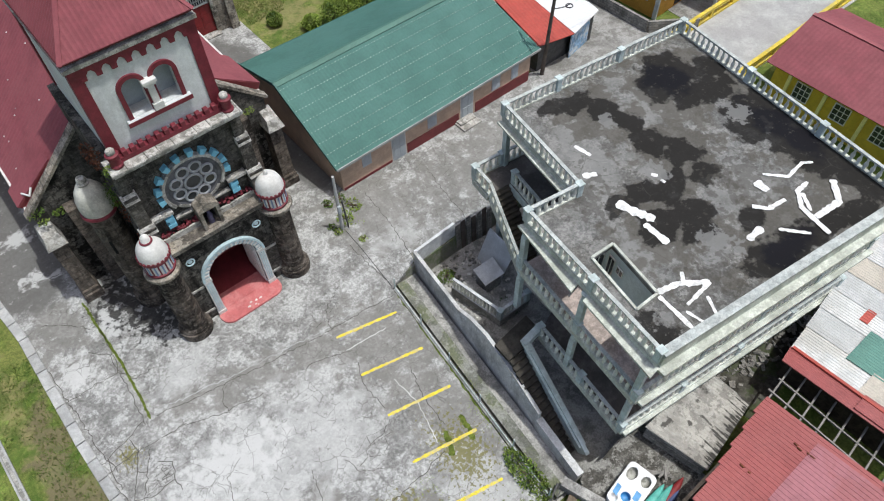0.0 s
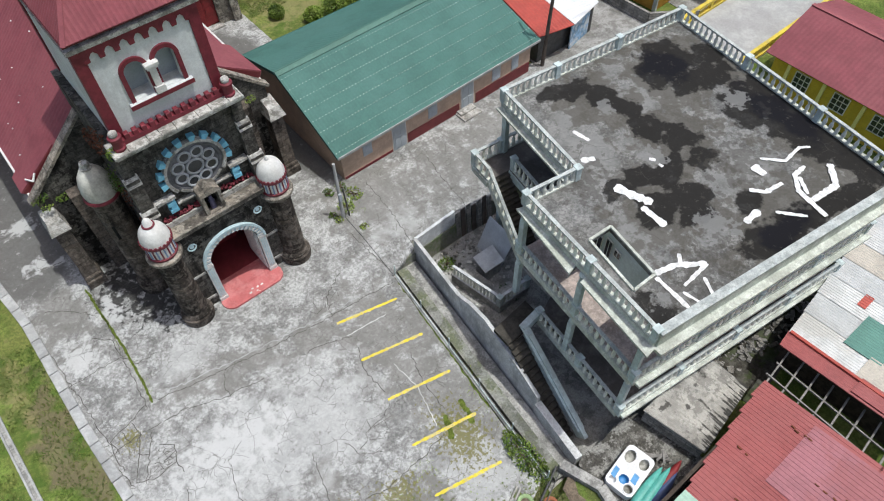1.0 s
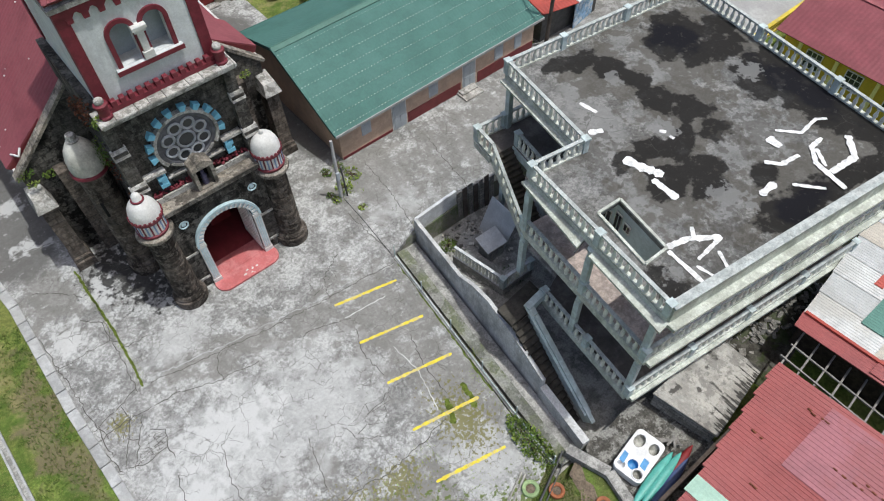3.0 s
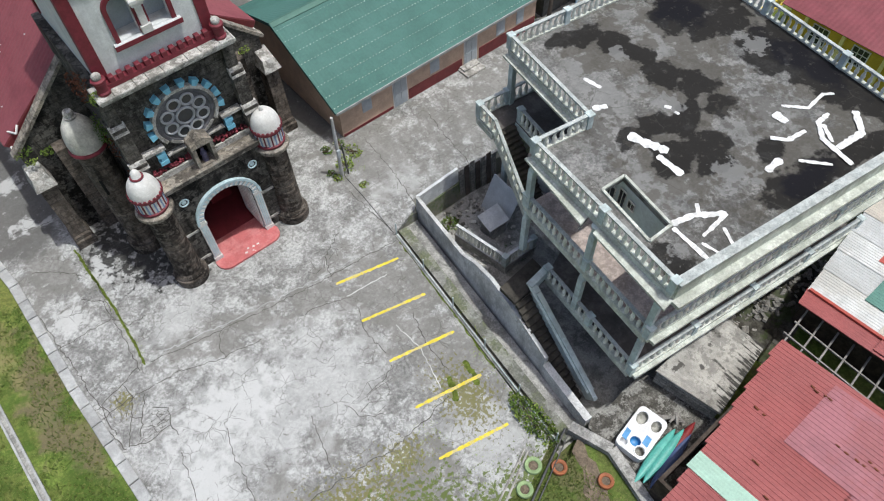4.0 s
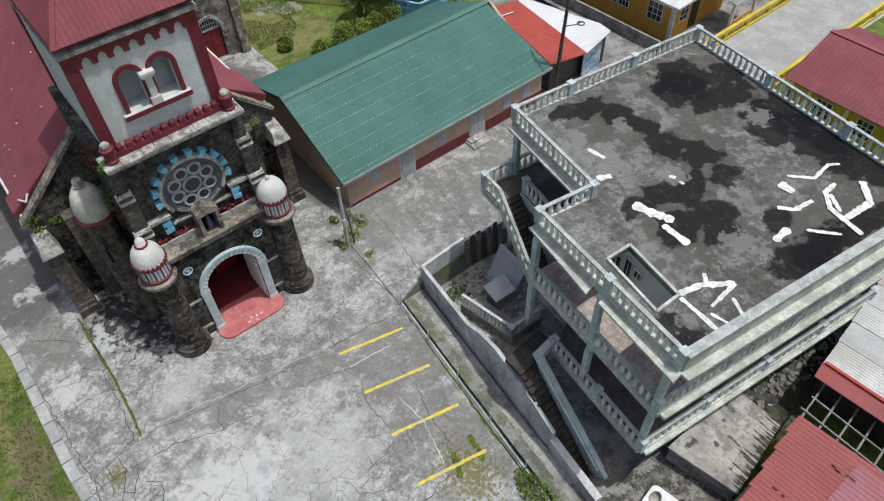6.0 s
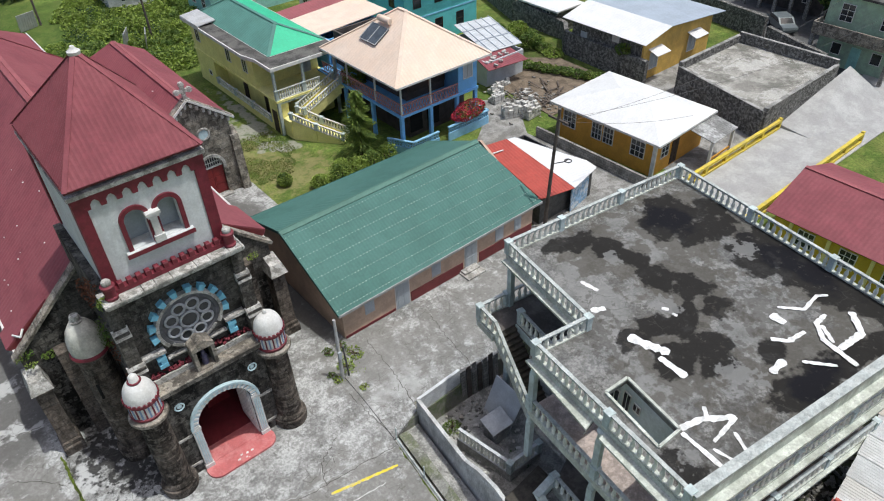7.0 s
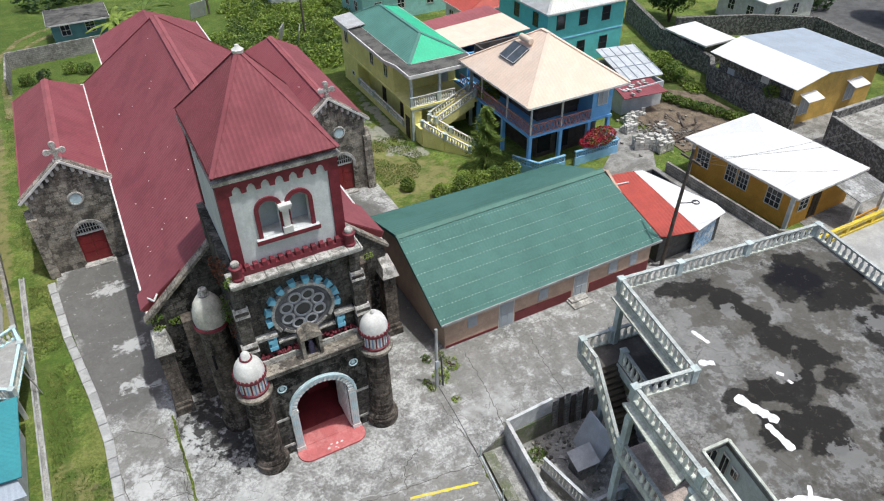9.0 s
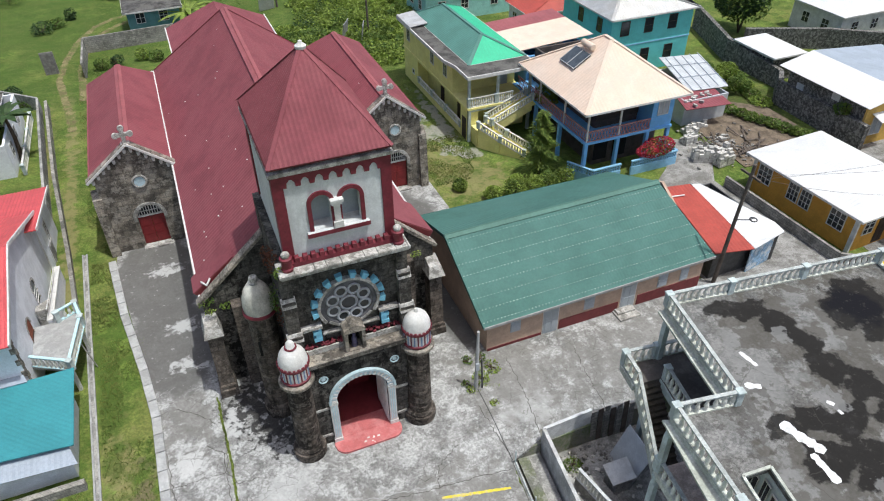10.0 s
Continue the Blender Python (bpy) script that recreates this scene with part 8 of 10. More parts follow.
plain_house("house", "white-roofed house beyond the stone wall", 64.0, 30.0, 72.0, 37.0, 3.2, "white_paint", "white_roof", 1.1, ((66, 1.2), (69, 1.2)))
o = plain_house("house", "weathered roadside house with a dark open veranda", 74.5, 8.0, 81.0, 17.0, 4.5, "front_shade", "flat_roof_dark", 0.6, ((76, 1.2), (79, 1.2)))
bm = B()
box(bm, 72.4, 7.6, 4.1, 74.5, 17.2, 4.35)
part("veranda_roof", bm, "concrete_mossy", o, "mossy concrete veranda slab")
bare_columns(o, [(72.7, 7.9 + 1.8 * i) for i in range(6)], -0.06, 4.1, 0.16, "block")
plain_house("shed", "small grey shed with a white roof by the stone wall", 50.2, 25.4, 53.6, 30.4, 2.6, "rubble_wall", "white_roof", 0.3)
plain_house("shed", "teal shed behind the churchyard wall", -8.2, 64.8, -2.4, 70.0, 2.9, "teal_dark", "flat_roof_dark", 0.3, ((-6.8, 1.5), (-4.2, 1.5)))


def green_corner_house():
    h = thing("house", "pale green two-storey corner house with a balcony", "house")
    walls(h, 63.6, -3.0, 71.0, 4.0, -0.06, 6.4, "pale_green")
    bm = B()
    box(bm, 61.9, -3.2, 3.0, 63.7, 4.2, 3.2)
    part("balcony_floor", bm, "stone_light", h)
    for a, b in (((61.9, -3.2), (61.9, 4.2)), ((61.9, 4.2), (63.6, 4.2)), ((61.9, -3.2), (63.6, -3.2))):
        bm = B()
        beam(bm, (*a, 3.2), (*b, 3.2), 0.12, 0.95)
        part("balcony_wall", bm, "stone_light", h)
    for y in (-1.5, 2.2):
        window(h, (63.6, y, 4.2), -90, 1.1, 1.5, nx=2, nz=3)
        window(h, (63.6, y, 1.1), -90, 0.8, 1.0, nx=1, nz=1)
    door_on(h, (63.6, 0.4, 0.0), -90, 0.9, 2.1, "turq_pale")
    bm = B()
    box(bm, 63.3, -3.3, 6.4, 71.3, 4.3, 6.6)
    part("roof_slab", bm, "flat_roof_dark", h)
    bare_columns(h, ((62.0, 4.0), (62.0, -3.0)), -0.06, 3.0, 0.15, "block")


green_corner_house()

# walled court, street, lane and bridge
def court():
    o = thing("walled_court", "raised concrete court on dark rubble retaining walls", "court")
    c = [(45.7, -0.75), (57.6, -0.6), (57.3, 8.6), (48.0, 8.7)]
    bm = B()
    prism(bm, c, -0.06, 2.15)
    part("court_floor", bm, "court_floor", o)
    for (p, q), zt in zip(zip(c, c[1:] + c[:1]), (2.75, 3.15, 2.9, 2.5)):
        bm = B()
        beam(bm, (*p, -0.06), (*q, -0.06), 0.35, zt)
        part("court_wall", bm, "rubble_wall", o)
        bm = B()
        beam(bm, (*p, zt - 0.06), (*q, zt - 0.06), 0.3, 0.035)
        part("wall_coping", bm, "concrete_dark", o)



court()
bm = B()
lo = [(48.7, -3.6, -0.06), (60.0, -4.6, -0.06), (60.0, -0.8, -0.06), (48.7, -0.8, -0.06)]
hexa(bm, lo + [(48.7, -3.6, 0.034), (60.0, -4.6, 0.034), (60.0, -0.8, 1.9), (48.7, -0.8, 0.3)])
whole("road_shoulder", bm, "road_concrete", "sloping concrete shoulder between the road and the court", "shoulder", kind="structure")
flat("street", [(56.5, -30), (62.0, -30), (61.0, 4.5), (68.5, 12.0), (76, 24), (90, 40), (84, 44), (70, 26), (65.0, 13.0), (59.2, 4.0)], 0.0, "asphalt", "dark worn asphalt village street", "street")
flat("bridge_road", [(24.5, -6.4), (70, -7.2), (70, -1.0), (26.3, -0.8)], 0.03, "road_concrete", "pale concrete road leading over the bridge", "road")
flat("lane", [(24.0, -0.9), (36.0, -0.9), (33.2, 1.0), (32.8, 12.5), (36.5, 17.5), (34.0, 19.5), (30.5, 15.6), (24.2, 11.0)], 0.012, "concrete_dark_lot", "rough concrete lane between the houses", "lane")
for y, xa, xb in ((-1.0, 27.5, 48.4), (-6.45, 29.5, 51.0)):
    p = thing("bridge_parapet", "yellow painted concrete bridge parapet with posts", "parapet", "bridge parapets")
    bm = B()
    beam(bm, (xa, y, 0.66), (xb, y, 0.66), 0.26, 0.24)
    part("top_rail", bm, "bridge_yellow", p)
    bm = B()
    beam(bm, (xa, y, 0.0), (xb, y, 0.0), 0.3, 0.22)
    part("base_rail", bm, "bridge_yellow", p)
    for i in range(9):
        x = xa + (xb - xa) * i / 8
        bm = B()
        box(bm, x - 0.13, y - 0.12, 0.2, x + 0.13, y + 0.12, 0.68 if 0 < i < 8 else 1.0)
        part("post", bm, "bridge_yellow", p)
wall_along("wall_stone_far", [(46.9, 11.4), (47.4, 21.5), (50.0, 24.0), (50.0, 31.5), (53.5, 41.0)], (2.4, 2.2, 1.8, 2.4, 2.6), -0.3, 0.45, "rubble_wall", "dark rubble stone boundary wall")
wall_along("wall_stone_street", [(64.6, 9.9), (65.5, 15.7), (67.3, 25.7), (62.0, 30.0), (54.5, 34.0)], (2.3, 2.3, 2.3, 2.2, 2.0), -0.3, 0.45, "rubble_wall", "rubble stone wall along the street")
wall_along("wall_stone_gate", [(60.2, 1.5), (61.0, 4.7), (62.2, 8.4)], (2.2, 2.3, 2.4), -0.3, 0.45, "rubble_wall", "rubble stone wall beside the court")
wall_along("wall_churchyard", [(-13.3, 54.5), (-13.2, 61.8), (-3.5, 62.4)], (1.6, 1.7, 1.7), -0.3, 0.2, "block", "grey block wall of the churchyard")

# utility pole with wires
pole = thing("utility_pole", "tall dark timber utility pole with a transformer bracket", "pole", at=(24.4, 2.55, 0))
bm = B()
tube(bm, [(0, 0, 0), (0, -0.2, 4.5), (0, -0.45, 9.1)], 0.14, 10, 0.09)
part("shaft", bm, "wood_pole", pole)
bm = B()
box(bm, -0.06, -1.2, 8.3, 0.06, 0.4, 8.42)
part("crossarm", bm, "wood_pole", pole)
bm = B()
tube(bm, [(0.0, -0.3, 5.2), (0.9, -0.4, 5.0), (1.3, -0.5, 5.1)], 0.035, 6)
torus(bm, (1.2, -0.5, 5.0), (0, 0, 1), 0.22, 0.04, 14, 6)
part("lamp_bracket", bm, "metal_dark", pole)
for a, b, sag in (((24.4, 2.1, 8.4), (60, -2.5, 7.0), 1.2), ((24.4, 1.6, 8.4), (62, 2.0, 7.0), 1.4), ((24.4, 2.2, 8.3), (38, 1.0, 4.2), 0.4)):
    bm = B()
    tube(bm, [(*along(a[:2], b[:2], i / 12), a[2] + (b[2] - a[2]) * i / 12 - sag * 4 * (i / 12) * (1 - i / 12)) for i in range(13)], 0.012, 4)
    whole("overhead_wire", bm, "metal_dark", "thin dark overhead wire", "wire", "overhead wires")


# parked car
def car(x, y, turn):
    c = thing("parked_car", "grey-green hatchback car parked on the street", "car", at=(x, y, 0), turn=turn)
    bm = B()
    prof = [(-1.95, 0.35), (1.95, 0.35), (2.0, 0.6), (1.9, 0.82), (1.1, 0.92), (0.45, 1.4), (-1.1, 1.45), (-1.75, 0.98), (-2.0, 0.9)]
    a = [bm.verts.new((u, -0.82, z)) for u, z in prof]
    b = [bm.verts.new((u, 0.82, z)) for u, z in prof]
    bm.faces.new(a)
    bm.faces.new(b[::-1])
    for i in range(len(prof)):
        j = (i + 1) % len(prof)
        bm.faces.new((a[j], a[i], b[i], b[j]))
    body = part("body", bm, "car_grey", c)
    for pts in ([(1.02, 0.96), (0.48, 1.36)], [(-1.16, 1.4), (-1.7, 1.0)]):
        bm = B()
        (u0, z0), (u1, z1) = pts
        q = 0.03 if u0 > 0 else -0.03
        v = [bm.verts.new(p) for p in ((u0 + q, -0.7, z0), (u0 + q, 0.7, z0), (u1 + q, 0.62, z1), (u1 + q, -0.62, z1))]
        bm.faces.new(v if u0 > 0 else v[::-1])
        part("windscreen", bm, "dark_glass", body)
    for s in (-1, 1):
        bm = B()
        v = [bm.verts.new((u, 0.83 * s, z)) for u, z in ((-1.5, 1.0), (0.85, 1.0), (0.4, 1.34), (-1.05, 1.38))]
        bm.faces.new(v if s < 0 else v[::-1])
        part("side_window", bm, "dark_glass", body)
        for u in (-1.25, 1.25):
            bm = B()
            lathe(bm, [(0.0, -0.1), (0.3, -0.1), (0.32, -0.06), (0.32, 0.06), (0.3, 0.1), (0, 0.1)], (0, 0, 0), 18)
            w = part("tyre", bm, "black_paint", c)
            w.matrix_basis = pose(u, 0.78 * s, 0.32, 90, 0, 0)
            bm = B()
            lathe(bm, [(0, -0.115), (0.18, -0.115), (0.18, 0.115), (0, 0.115)], (0, 0, 0), 14)
            part("rim", bm, "silver_roof", w)


car(68.4, 10.0, 234)

# block stacks and debris by the garden
flat("garden_soil", [(36.5, 13.2), (45.8, 12.6), (46.0, 21.0), (43.0, 24.0), (37.0, 20.0)], 0.012, "soil", "brown bare garden soil", "soil")
rnd = random.Random(31)
brick_shape = None
for sx, sy, nx, ny, nz in ((33.2, 15.4, 4, 4, 6), (34.6, 14.0, 4, 4, 6), (35.3, 15.2, 4, 3, 5), (34.4, 18.0, 3, 4, 4), (35.6, 19.4, 3, 4, 4), (36.9, 20.2, 4, 2, 3), (37.2, 17.4, 3, 3, 2)):
    st = thing("block_stack", "stack of grey concrete building blocks", "blocks", "block stacks", at=(sx, sy, 0), turn=rnd.uniform(-25, 25))
    for i in range(nx):
        for j in range(ny):
            for k in range(nz - rnd.randint(0, 2)):
                m = pose(i * 0.42 + rnd.uniform(-0.03, 0.03), j * 0.24 + rnd.uniform(-0.02, 0.02), k * 0.2, 0, 0, rnd.uniform(-4, 4))
                if brick_shape is None:
                    bm = B()
                    box(bm, -0.19, -0.1, 0, 0.19, 0.1, 0.19, 0.008)
                    brick_shape = part("concrete_block", bm, "block_loose", st)
                    brick_shape.matrix_basis = m
                else:
                    again(brick_shape, st, m)
bm = B()
for i in range(190):
    x, y = rnd.gauss(37.0, 1.8), rnd.gauss(16.4, 1.5)
    s = rnd.uniform(0.05, 0.24)
    m = Matrix.Translation((x, y, 0.05 + s * 0.2)) @ Euler((rnd.uniform(-0.4, 0.4), rnd.uniform(-0.4, 0.4), rnd.random() * 6)).to_matrix().to_4x4() @ Matrix.Diagonal((s * 1.4, s, s * 0.5, 1))
    bmesh.ops.create_cube(bm, size=1, matrix=m)
whole("rubble_heap", bm, "block", "scattered grey rubble beside the block stacks", "rubble", kind="stuff")
bm = B()
for i in range(34):
    x, y, a, l = rnd.uniform(36, 41), rnd.uniform(13.5, 18), rnd.random() * 3.1, rnd.uniform(0.5, 1.6)
    beam(bm, (x, y, 0.12), (x + l * math.cos(a), y + l * math.sin(a), rnd.uniform(0.1, 0.35)), 0.12, 0.05)
whole("timber_scraps", bm, "wood_pole", "broken timber scraps lying on the rubble", "scraps", kind="stuff")
M_SHACK = thing("shack", "patched shack with a silver sheet roof and red scraps", "shack")
walls(M_SHACK, 36.3, 21.2, 41.0, 28.0, -0.06, 2.3, "silver_white", 0.12)
for pts, m in (([(37.6, 22.6, 2.5), (41.8, 22.2, 2.4), (43.6, 28.6, 2.8), (39.2, 29.2, 2.9)], "silver_white"), ([(35.6, 20.2, 2.1), (40.2, 19.8, 2.0), (40.4, 22.4, 2.3), (36.2, 22.9, 2.4)], "red_roof")):
    bm = B()
    sheet(bm, pts, 0.3, 0.02)
    part("roof_sheet", bm, m, M_SHACK)
for i in range(5):
    bm = B()
    a = (38.0 + i * 0.95, 22.5, 2.56 - 0.02 * i)
    beam(bm, a, (a[0] + 1.7, 28.9, a[2] + 0.36), 0.05, 0.05)
    part("batten", bm, "grey_roof", M_SHACK)
for f in (0.35, 0.7):
    bm = B()
    beam(bm, (37.6 + 1.6 * f, 22.6 + 6.6 * f, 2.56 + 0.4 * f), (41.8 + 1.8 * f, 22.2 + 6.4 * f, 2.46 + 0.4 * f), 0.05, 0.05)
    part("batten", bm, "grey_roof", M_SHACK)
bm = B()
for i in range(14):
    x, y = rnd.uniform(36, 40), rnd.uniform(20.2, 22.4)
    m = Matrix.Translation((x, y, 2.33)) @ Matrix.Rotation(rnd.random() * 3, 4, "Z") @ Matrix.Diagonal((0.4, 0.2, 0.14, 1))
    bmesh.ops.create_cube(bm, size=1, matrix=m)
pieces("loose_block", bm, "block_loose", M_SHACK)


# hard ground between the walls and along the street
flat("village_yard", [(36.4, -1.5), (46.6, -3.0), (60.0, 3.0), (60.0, 10.0), (58.8, 12.2), (47.2, 12.2), (46.2, 11.0), (37.0, 11.5)], -0.03, "concrete_dark_lot", "rough concrete and dirt yard round the ochre house", "yard")
flat("village_street", [(60.2, 3.0), (64.0, -30.0), (130.0, -30.0), (130.0, 70.0), (72.0, 40.0), (72.0, 22.0), (64.0, 10.2), (60.2, 9.6)], -0.045, "asphalt", "worn dark asphalt street between the houses", "street")


# ---- sheds and garden by the concrete building ----
M["pink_faded"] = material("faded purplish roofing", (0.33, 0.125, 0.145), 0.6, var=0.1, scale=0.6, fine=6, second=(0.30, 0.09, 0.09), amount=0.6, patch=0.4)
M["rust"] = material("rust streak", (0.16, 0.06, 0.03), 0.9, var=0.3, scale=4, bump=0.1)
M["shed_roof"] = material("grey-beige fibre cement sheet", (0.44, 0.425, 0.39), 0.9, var=0.1, scale=0.8, fine=8, second=(0.22, 0.21, 0.19), amount=0.6, patch=0.7, third=(0.11, 0.105, 0.095), amount3=0.5, patch3=1.4)
M["pad_litter"] = material("littered dirty concrete", (0.125, 0.12, 0.108), 0.95, var=0.35, scale=1.5, fine=7, bump=0.5, grit=0.25, second=(0.06, 0.056, 0.048), amount=0.85, patch=0.9, third=(0.34, 0.335, 0.31), amount3=0.6, patch3=1.4)
M["tub_white"] = material("white moulded plastic", (0.76, 0.77, 0.78), 0.35, var=0.05, scale=2, fine=12, second=(0.5, 0.5, 0.48), amount=0.4, patch=1.5, bump=0.02)
M["tub_grime"] = material("grimy plastic", (0.42, 0.42, 0.38), 0.6, var=0.2, scale=4, fine=14, second=(0.14, 0.135, 0.11), amount=0.85, patch=2.5, sharp=0.15)
M["tub_blue"] = material("blue plastic film", (0.06, 0.27, 0.55), 0.4, var=0.1, scale=3, bump=0.02)
M["kayak_teal"] = material("sea-green plastic", (0.10, 0.42, 0.36), 0.45, var=0.1, scale=2, fine=10, bump=0.02)
M["kayak_blue"] = material("dark blue plastic", (0.06, 0.09, 0.20), 0.45, var=0.1, scale=2, bump=0.02)
M["tyre_white"] = material("white painted rubber", (0.55, 0.56, 0.50), 0.7, var=0.1, scale=5, fine=20)
M["tyre_orange"] = material("orange painted rubber", (0.32, 0.11, 0.045), 0.7, var=0.15, scale=5, fine=20)
M["tyre_green"] = material("green painted rubber", (0.26, 0.36, 0.17), 0.7, var=0.15, scale=5, fine=20)
M["tyre_black"] = material("black worn rubber", (0.03, 0.028, 0.026), 0.8, var=0.2, scale=5, fine=20)
M["dark_timber_wall"] = material("dark board wall", (0.07, 0.055, 0.045), 0.9, var=0.3, scale=3, fine=16)
M["rafter_grey"] = material("grey weathered timber", (0.24, 0.23, 0.215), 0.9, var=0.2, scale=3, fine=20)
M["white_dull"] = material("chalky white metal sheet", (0.47, 0.48, 0.48), 0.6, var=0.06, scale=0.8, fine=8, second=(0.36, 0.36, 0.35), amount=0.5, patch=0.5)
M["beige_sheet"] = material("beige dusty sheet", (0.47, 0.43, 0.37), 0.7, var=0.1, scale=0.9, fine=8)


def red_shed():
    h = thing("shed", "long shed with a faded red corrugated roof", "shed")
    walls(h, 5.9, -34.0, 14.2, -21.5, -0.3, 1.9, "dark_timber_wall", 0.15)
    z0, z1 = 1.95, 2.75
    def q(xa, xb, ya, yb, lift):
        za, zb = (z0 + (z1 - z0) * (-21.5 - y) / 8.5 + lift for y in (ya, yb))
        return [(xa, yb, zb), (xb, yb, zb), (xb, ya, za), (xa, ya, za)]
    def edge(x):
        return -22.1 + (x - 5.35) * 0.125
    for i in range(9):
        xa = 5.35 + i * 1.02
        xb = xa + 1.05
        m = "pink_faded" if i in (5, 6, 7) else "pink_roof"
        for (ya, yb), mm in (((edge(xa), -26.5), "pink_roof" if i not in (7,) else "pink_roof"), ((-26.4, -30.0), m if i > 3 else "pink_roof")):
            bm = B()
            sheet(bm, q(xa, xb, ya, yb, 0.004 * (i % 2)), 0.21, 0.022, box_rib=True)
            part("roof_sheet", bm, mm, h)
    bm = B()
    sheet(bm, q(10.6, 14.2, -23.7, -29.0, 0.03), 0.21, 0.022, box_rib=True)
    part("roof_sheet", bm, "pink_faded", h, "faded purplish roof sheet")
    bm = B()
    sheet(bm, q(7.1, 7.95, -21.85, -24.75, 0.035), 0.15, 0.015)
    part("roof_sheet", bm, "mint_roof", h, "mint green translucent roof sheet")
    rnd = random.Random(17)
    for x0, y0, n in ((11.9, -25.2, 5), (12.15, -26.3, 4), (13.4, -23.2, 4), (9.1, -23.4, 2), (8.2, -24.6, 1), (11.0, -22.3, 2)):
        y = y0
        for _ in range(n):
            x, l = x0 + rnd.uniform(-0.05, 0.05), rnd.uniform(0.06, 0.2)
            z = z0 + (z1 - z0) * (-21.5 - y) / 8.5 + 0.13
            bm = B()
            prism(bm, [(x - 0.03, y), (x + 0.035, y - 0.04), (x + 0.03, y + l), (x - 0.01, y + l * 0.9)], z - 0.12, z - 0.05)
            part("rust_spot", bm, "rust", h)
            y -= l + rnd.uniform(0.02, 0.2)
    # open rafters beside the roof
    for i in range(10):
        y = -21.2 - i * 0.75
        bm = B()
        beam(bm, (14.4, y, 1.6), (16.7, y + 0.25, 1.75), 0.08, 0.1)
        part("rafter", bm, "rafter_grey", h)
    for x in (15.0, 15.8):
        bm = B()
        beam(bm, (x, -20.9, 1.72), (x - 0.2, -29, 1.72), 0.07, 0.08)
        part("purlin", bm, "rafter_grey", h)
    for i in range(8):
        x = 5.45
        y = -22.6 - i * 0.6
        bm = B()
        beam(bm, (x, y, 1.7), (x - 0.45, y - 0.1, 1.5), 0.1, 0.06)
        part("rafter_end", bm, "rafter_grey", h)


def white_shed():
    h = thing("shed", "shed roofed with white, red and teal metal sheets", "shed")
    walls(h, 17.2, -32.0, 27.0, -20.6, -0.3, 2.2, "dark_timber_wall", 0.15)
    for i, (xa, xb, m) in enumerate(((16.2, 17.15, "pink_roof"), (17.1, 18.6, "silver_roof"), (18.55, 20.0, "white_dull"), (19.95, 21.4, "silver_roof"), (21.35, 22.8, "white_dull"), (22.75, 24.2, "beige_sheet"), (24.15, 25.6, "silver_roof"), (25.55, 27.2, "white_dull"))):
        y0 = -20.5 + (xa - 16.2) * 0.13
        bm = B()
        sheet(bm, [(xa, -27.0, 2.95), (xb, -27.0, 2.95), (xb, y0 + 0.15, 2.45 + 0.01 * i), (xa, y0, 2.45 + 0.01 * i)], 0.15, 0.02)
        part("roof_sheet", bm, m, h)
    for xa, xb, ya, yb, m in ((18.3, 20.4, -22.3, -24.0, "dull_green_roof"), (20.6, 21.5, -21.6, -22.0, "bright_red_roof"), (17.0, 18.5, -23.5, -26.5, "beige_sheet"), (16.3, 17.3, -23.8, -27.0, "pink_roof")):
        bm = B()
        za, zb = (2.53 + 0.5 * (-20.5 - y) / 6.5 for y in (ya, yb))
        sheet(bm, [(xa, yb, zb), (xb, yb, zb), (xb, ya, za), (xa, ya, za)], 0.15, 0.02)
        part("roof_sheet", bm, m, h)
    bm = B()
    beam(bm, (17.1, -20.45, 2.5), (17.0, -27, 3.0), 0.14, 0.08)
    part("ridge_flashing", bm, "bright_red_roof", h)


rnd = random.Random(77)
DRIPS = [(10.5 + 3.7 * i / 25 + rnd.uniform(-0.05, 0.05), -21.3 + 0.62 * i / 25, rnd.uniform(0.03, 0.07), rnd.uniform(0.15, 0.75)) for i in range(26)]
blotted("shed_roof_stained", "shed_roof", [
    ((0.045, 0.043, 0.04), 0.92, 0.25, 0.25, 3.0, DRIPS),
    ((0.07, 0.066, 0.06), 0.9, 0.3, 0.5, 4.0, [(12.6, -19.1, 0.15, 0.1), (11.4, -19.6, 0.1, 0.12), (12.1, -20.0, 0.06, 0.3), (13.2, -18.9, 0.1, 0.2), (10.6, -18.9, 0.3, 0.1), (11.0, -20.6, 0.08, 0.08)])])


def store():
    h = thing("store", "low concrete store with a grey fibre-cement roof", "store")
    c = [(9.85, -18.46), (10.4, -21.28), (14.2, -20.67), (14.05, -18.46)]
    bm = B()
    prism(bm, c, -0.9, 0.85)
    part("wall", bm, "block", h)
    bm = B()
    z = lambda x, y: 1.1 + 0.035 * (y - 0.17 * x + 20.0)
    sheet(bm, [(x, y, z(x, y)) for x, y in ((9.75, -18.4), (10.3, -21.4), (14.3, -20.75), (14.15, -18.4))], 0.16, 0.028)
    part("roof", bm, "shed_roof_stained", h)
    bm = B()
    for p, q in zip(c, c[1:]):
        beam(bm, (*p, 0.86), (*q, 0.86), 0.16, 0.1)
    part("roof_edge", bm, "concrete_dark", h)


red_shed()
white_shed()
store()

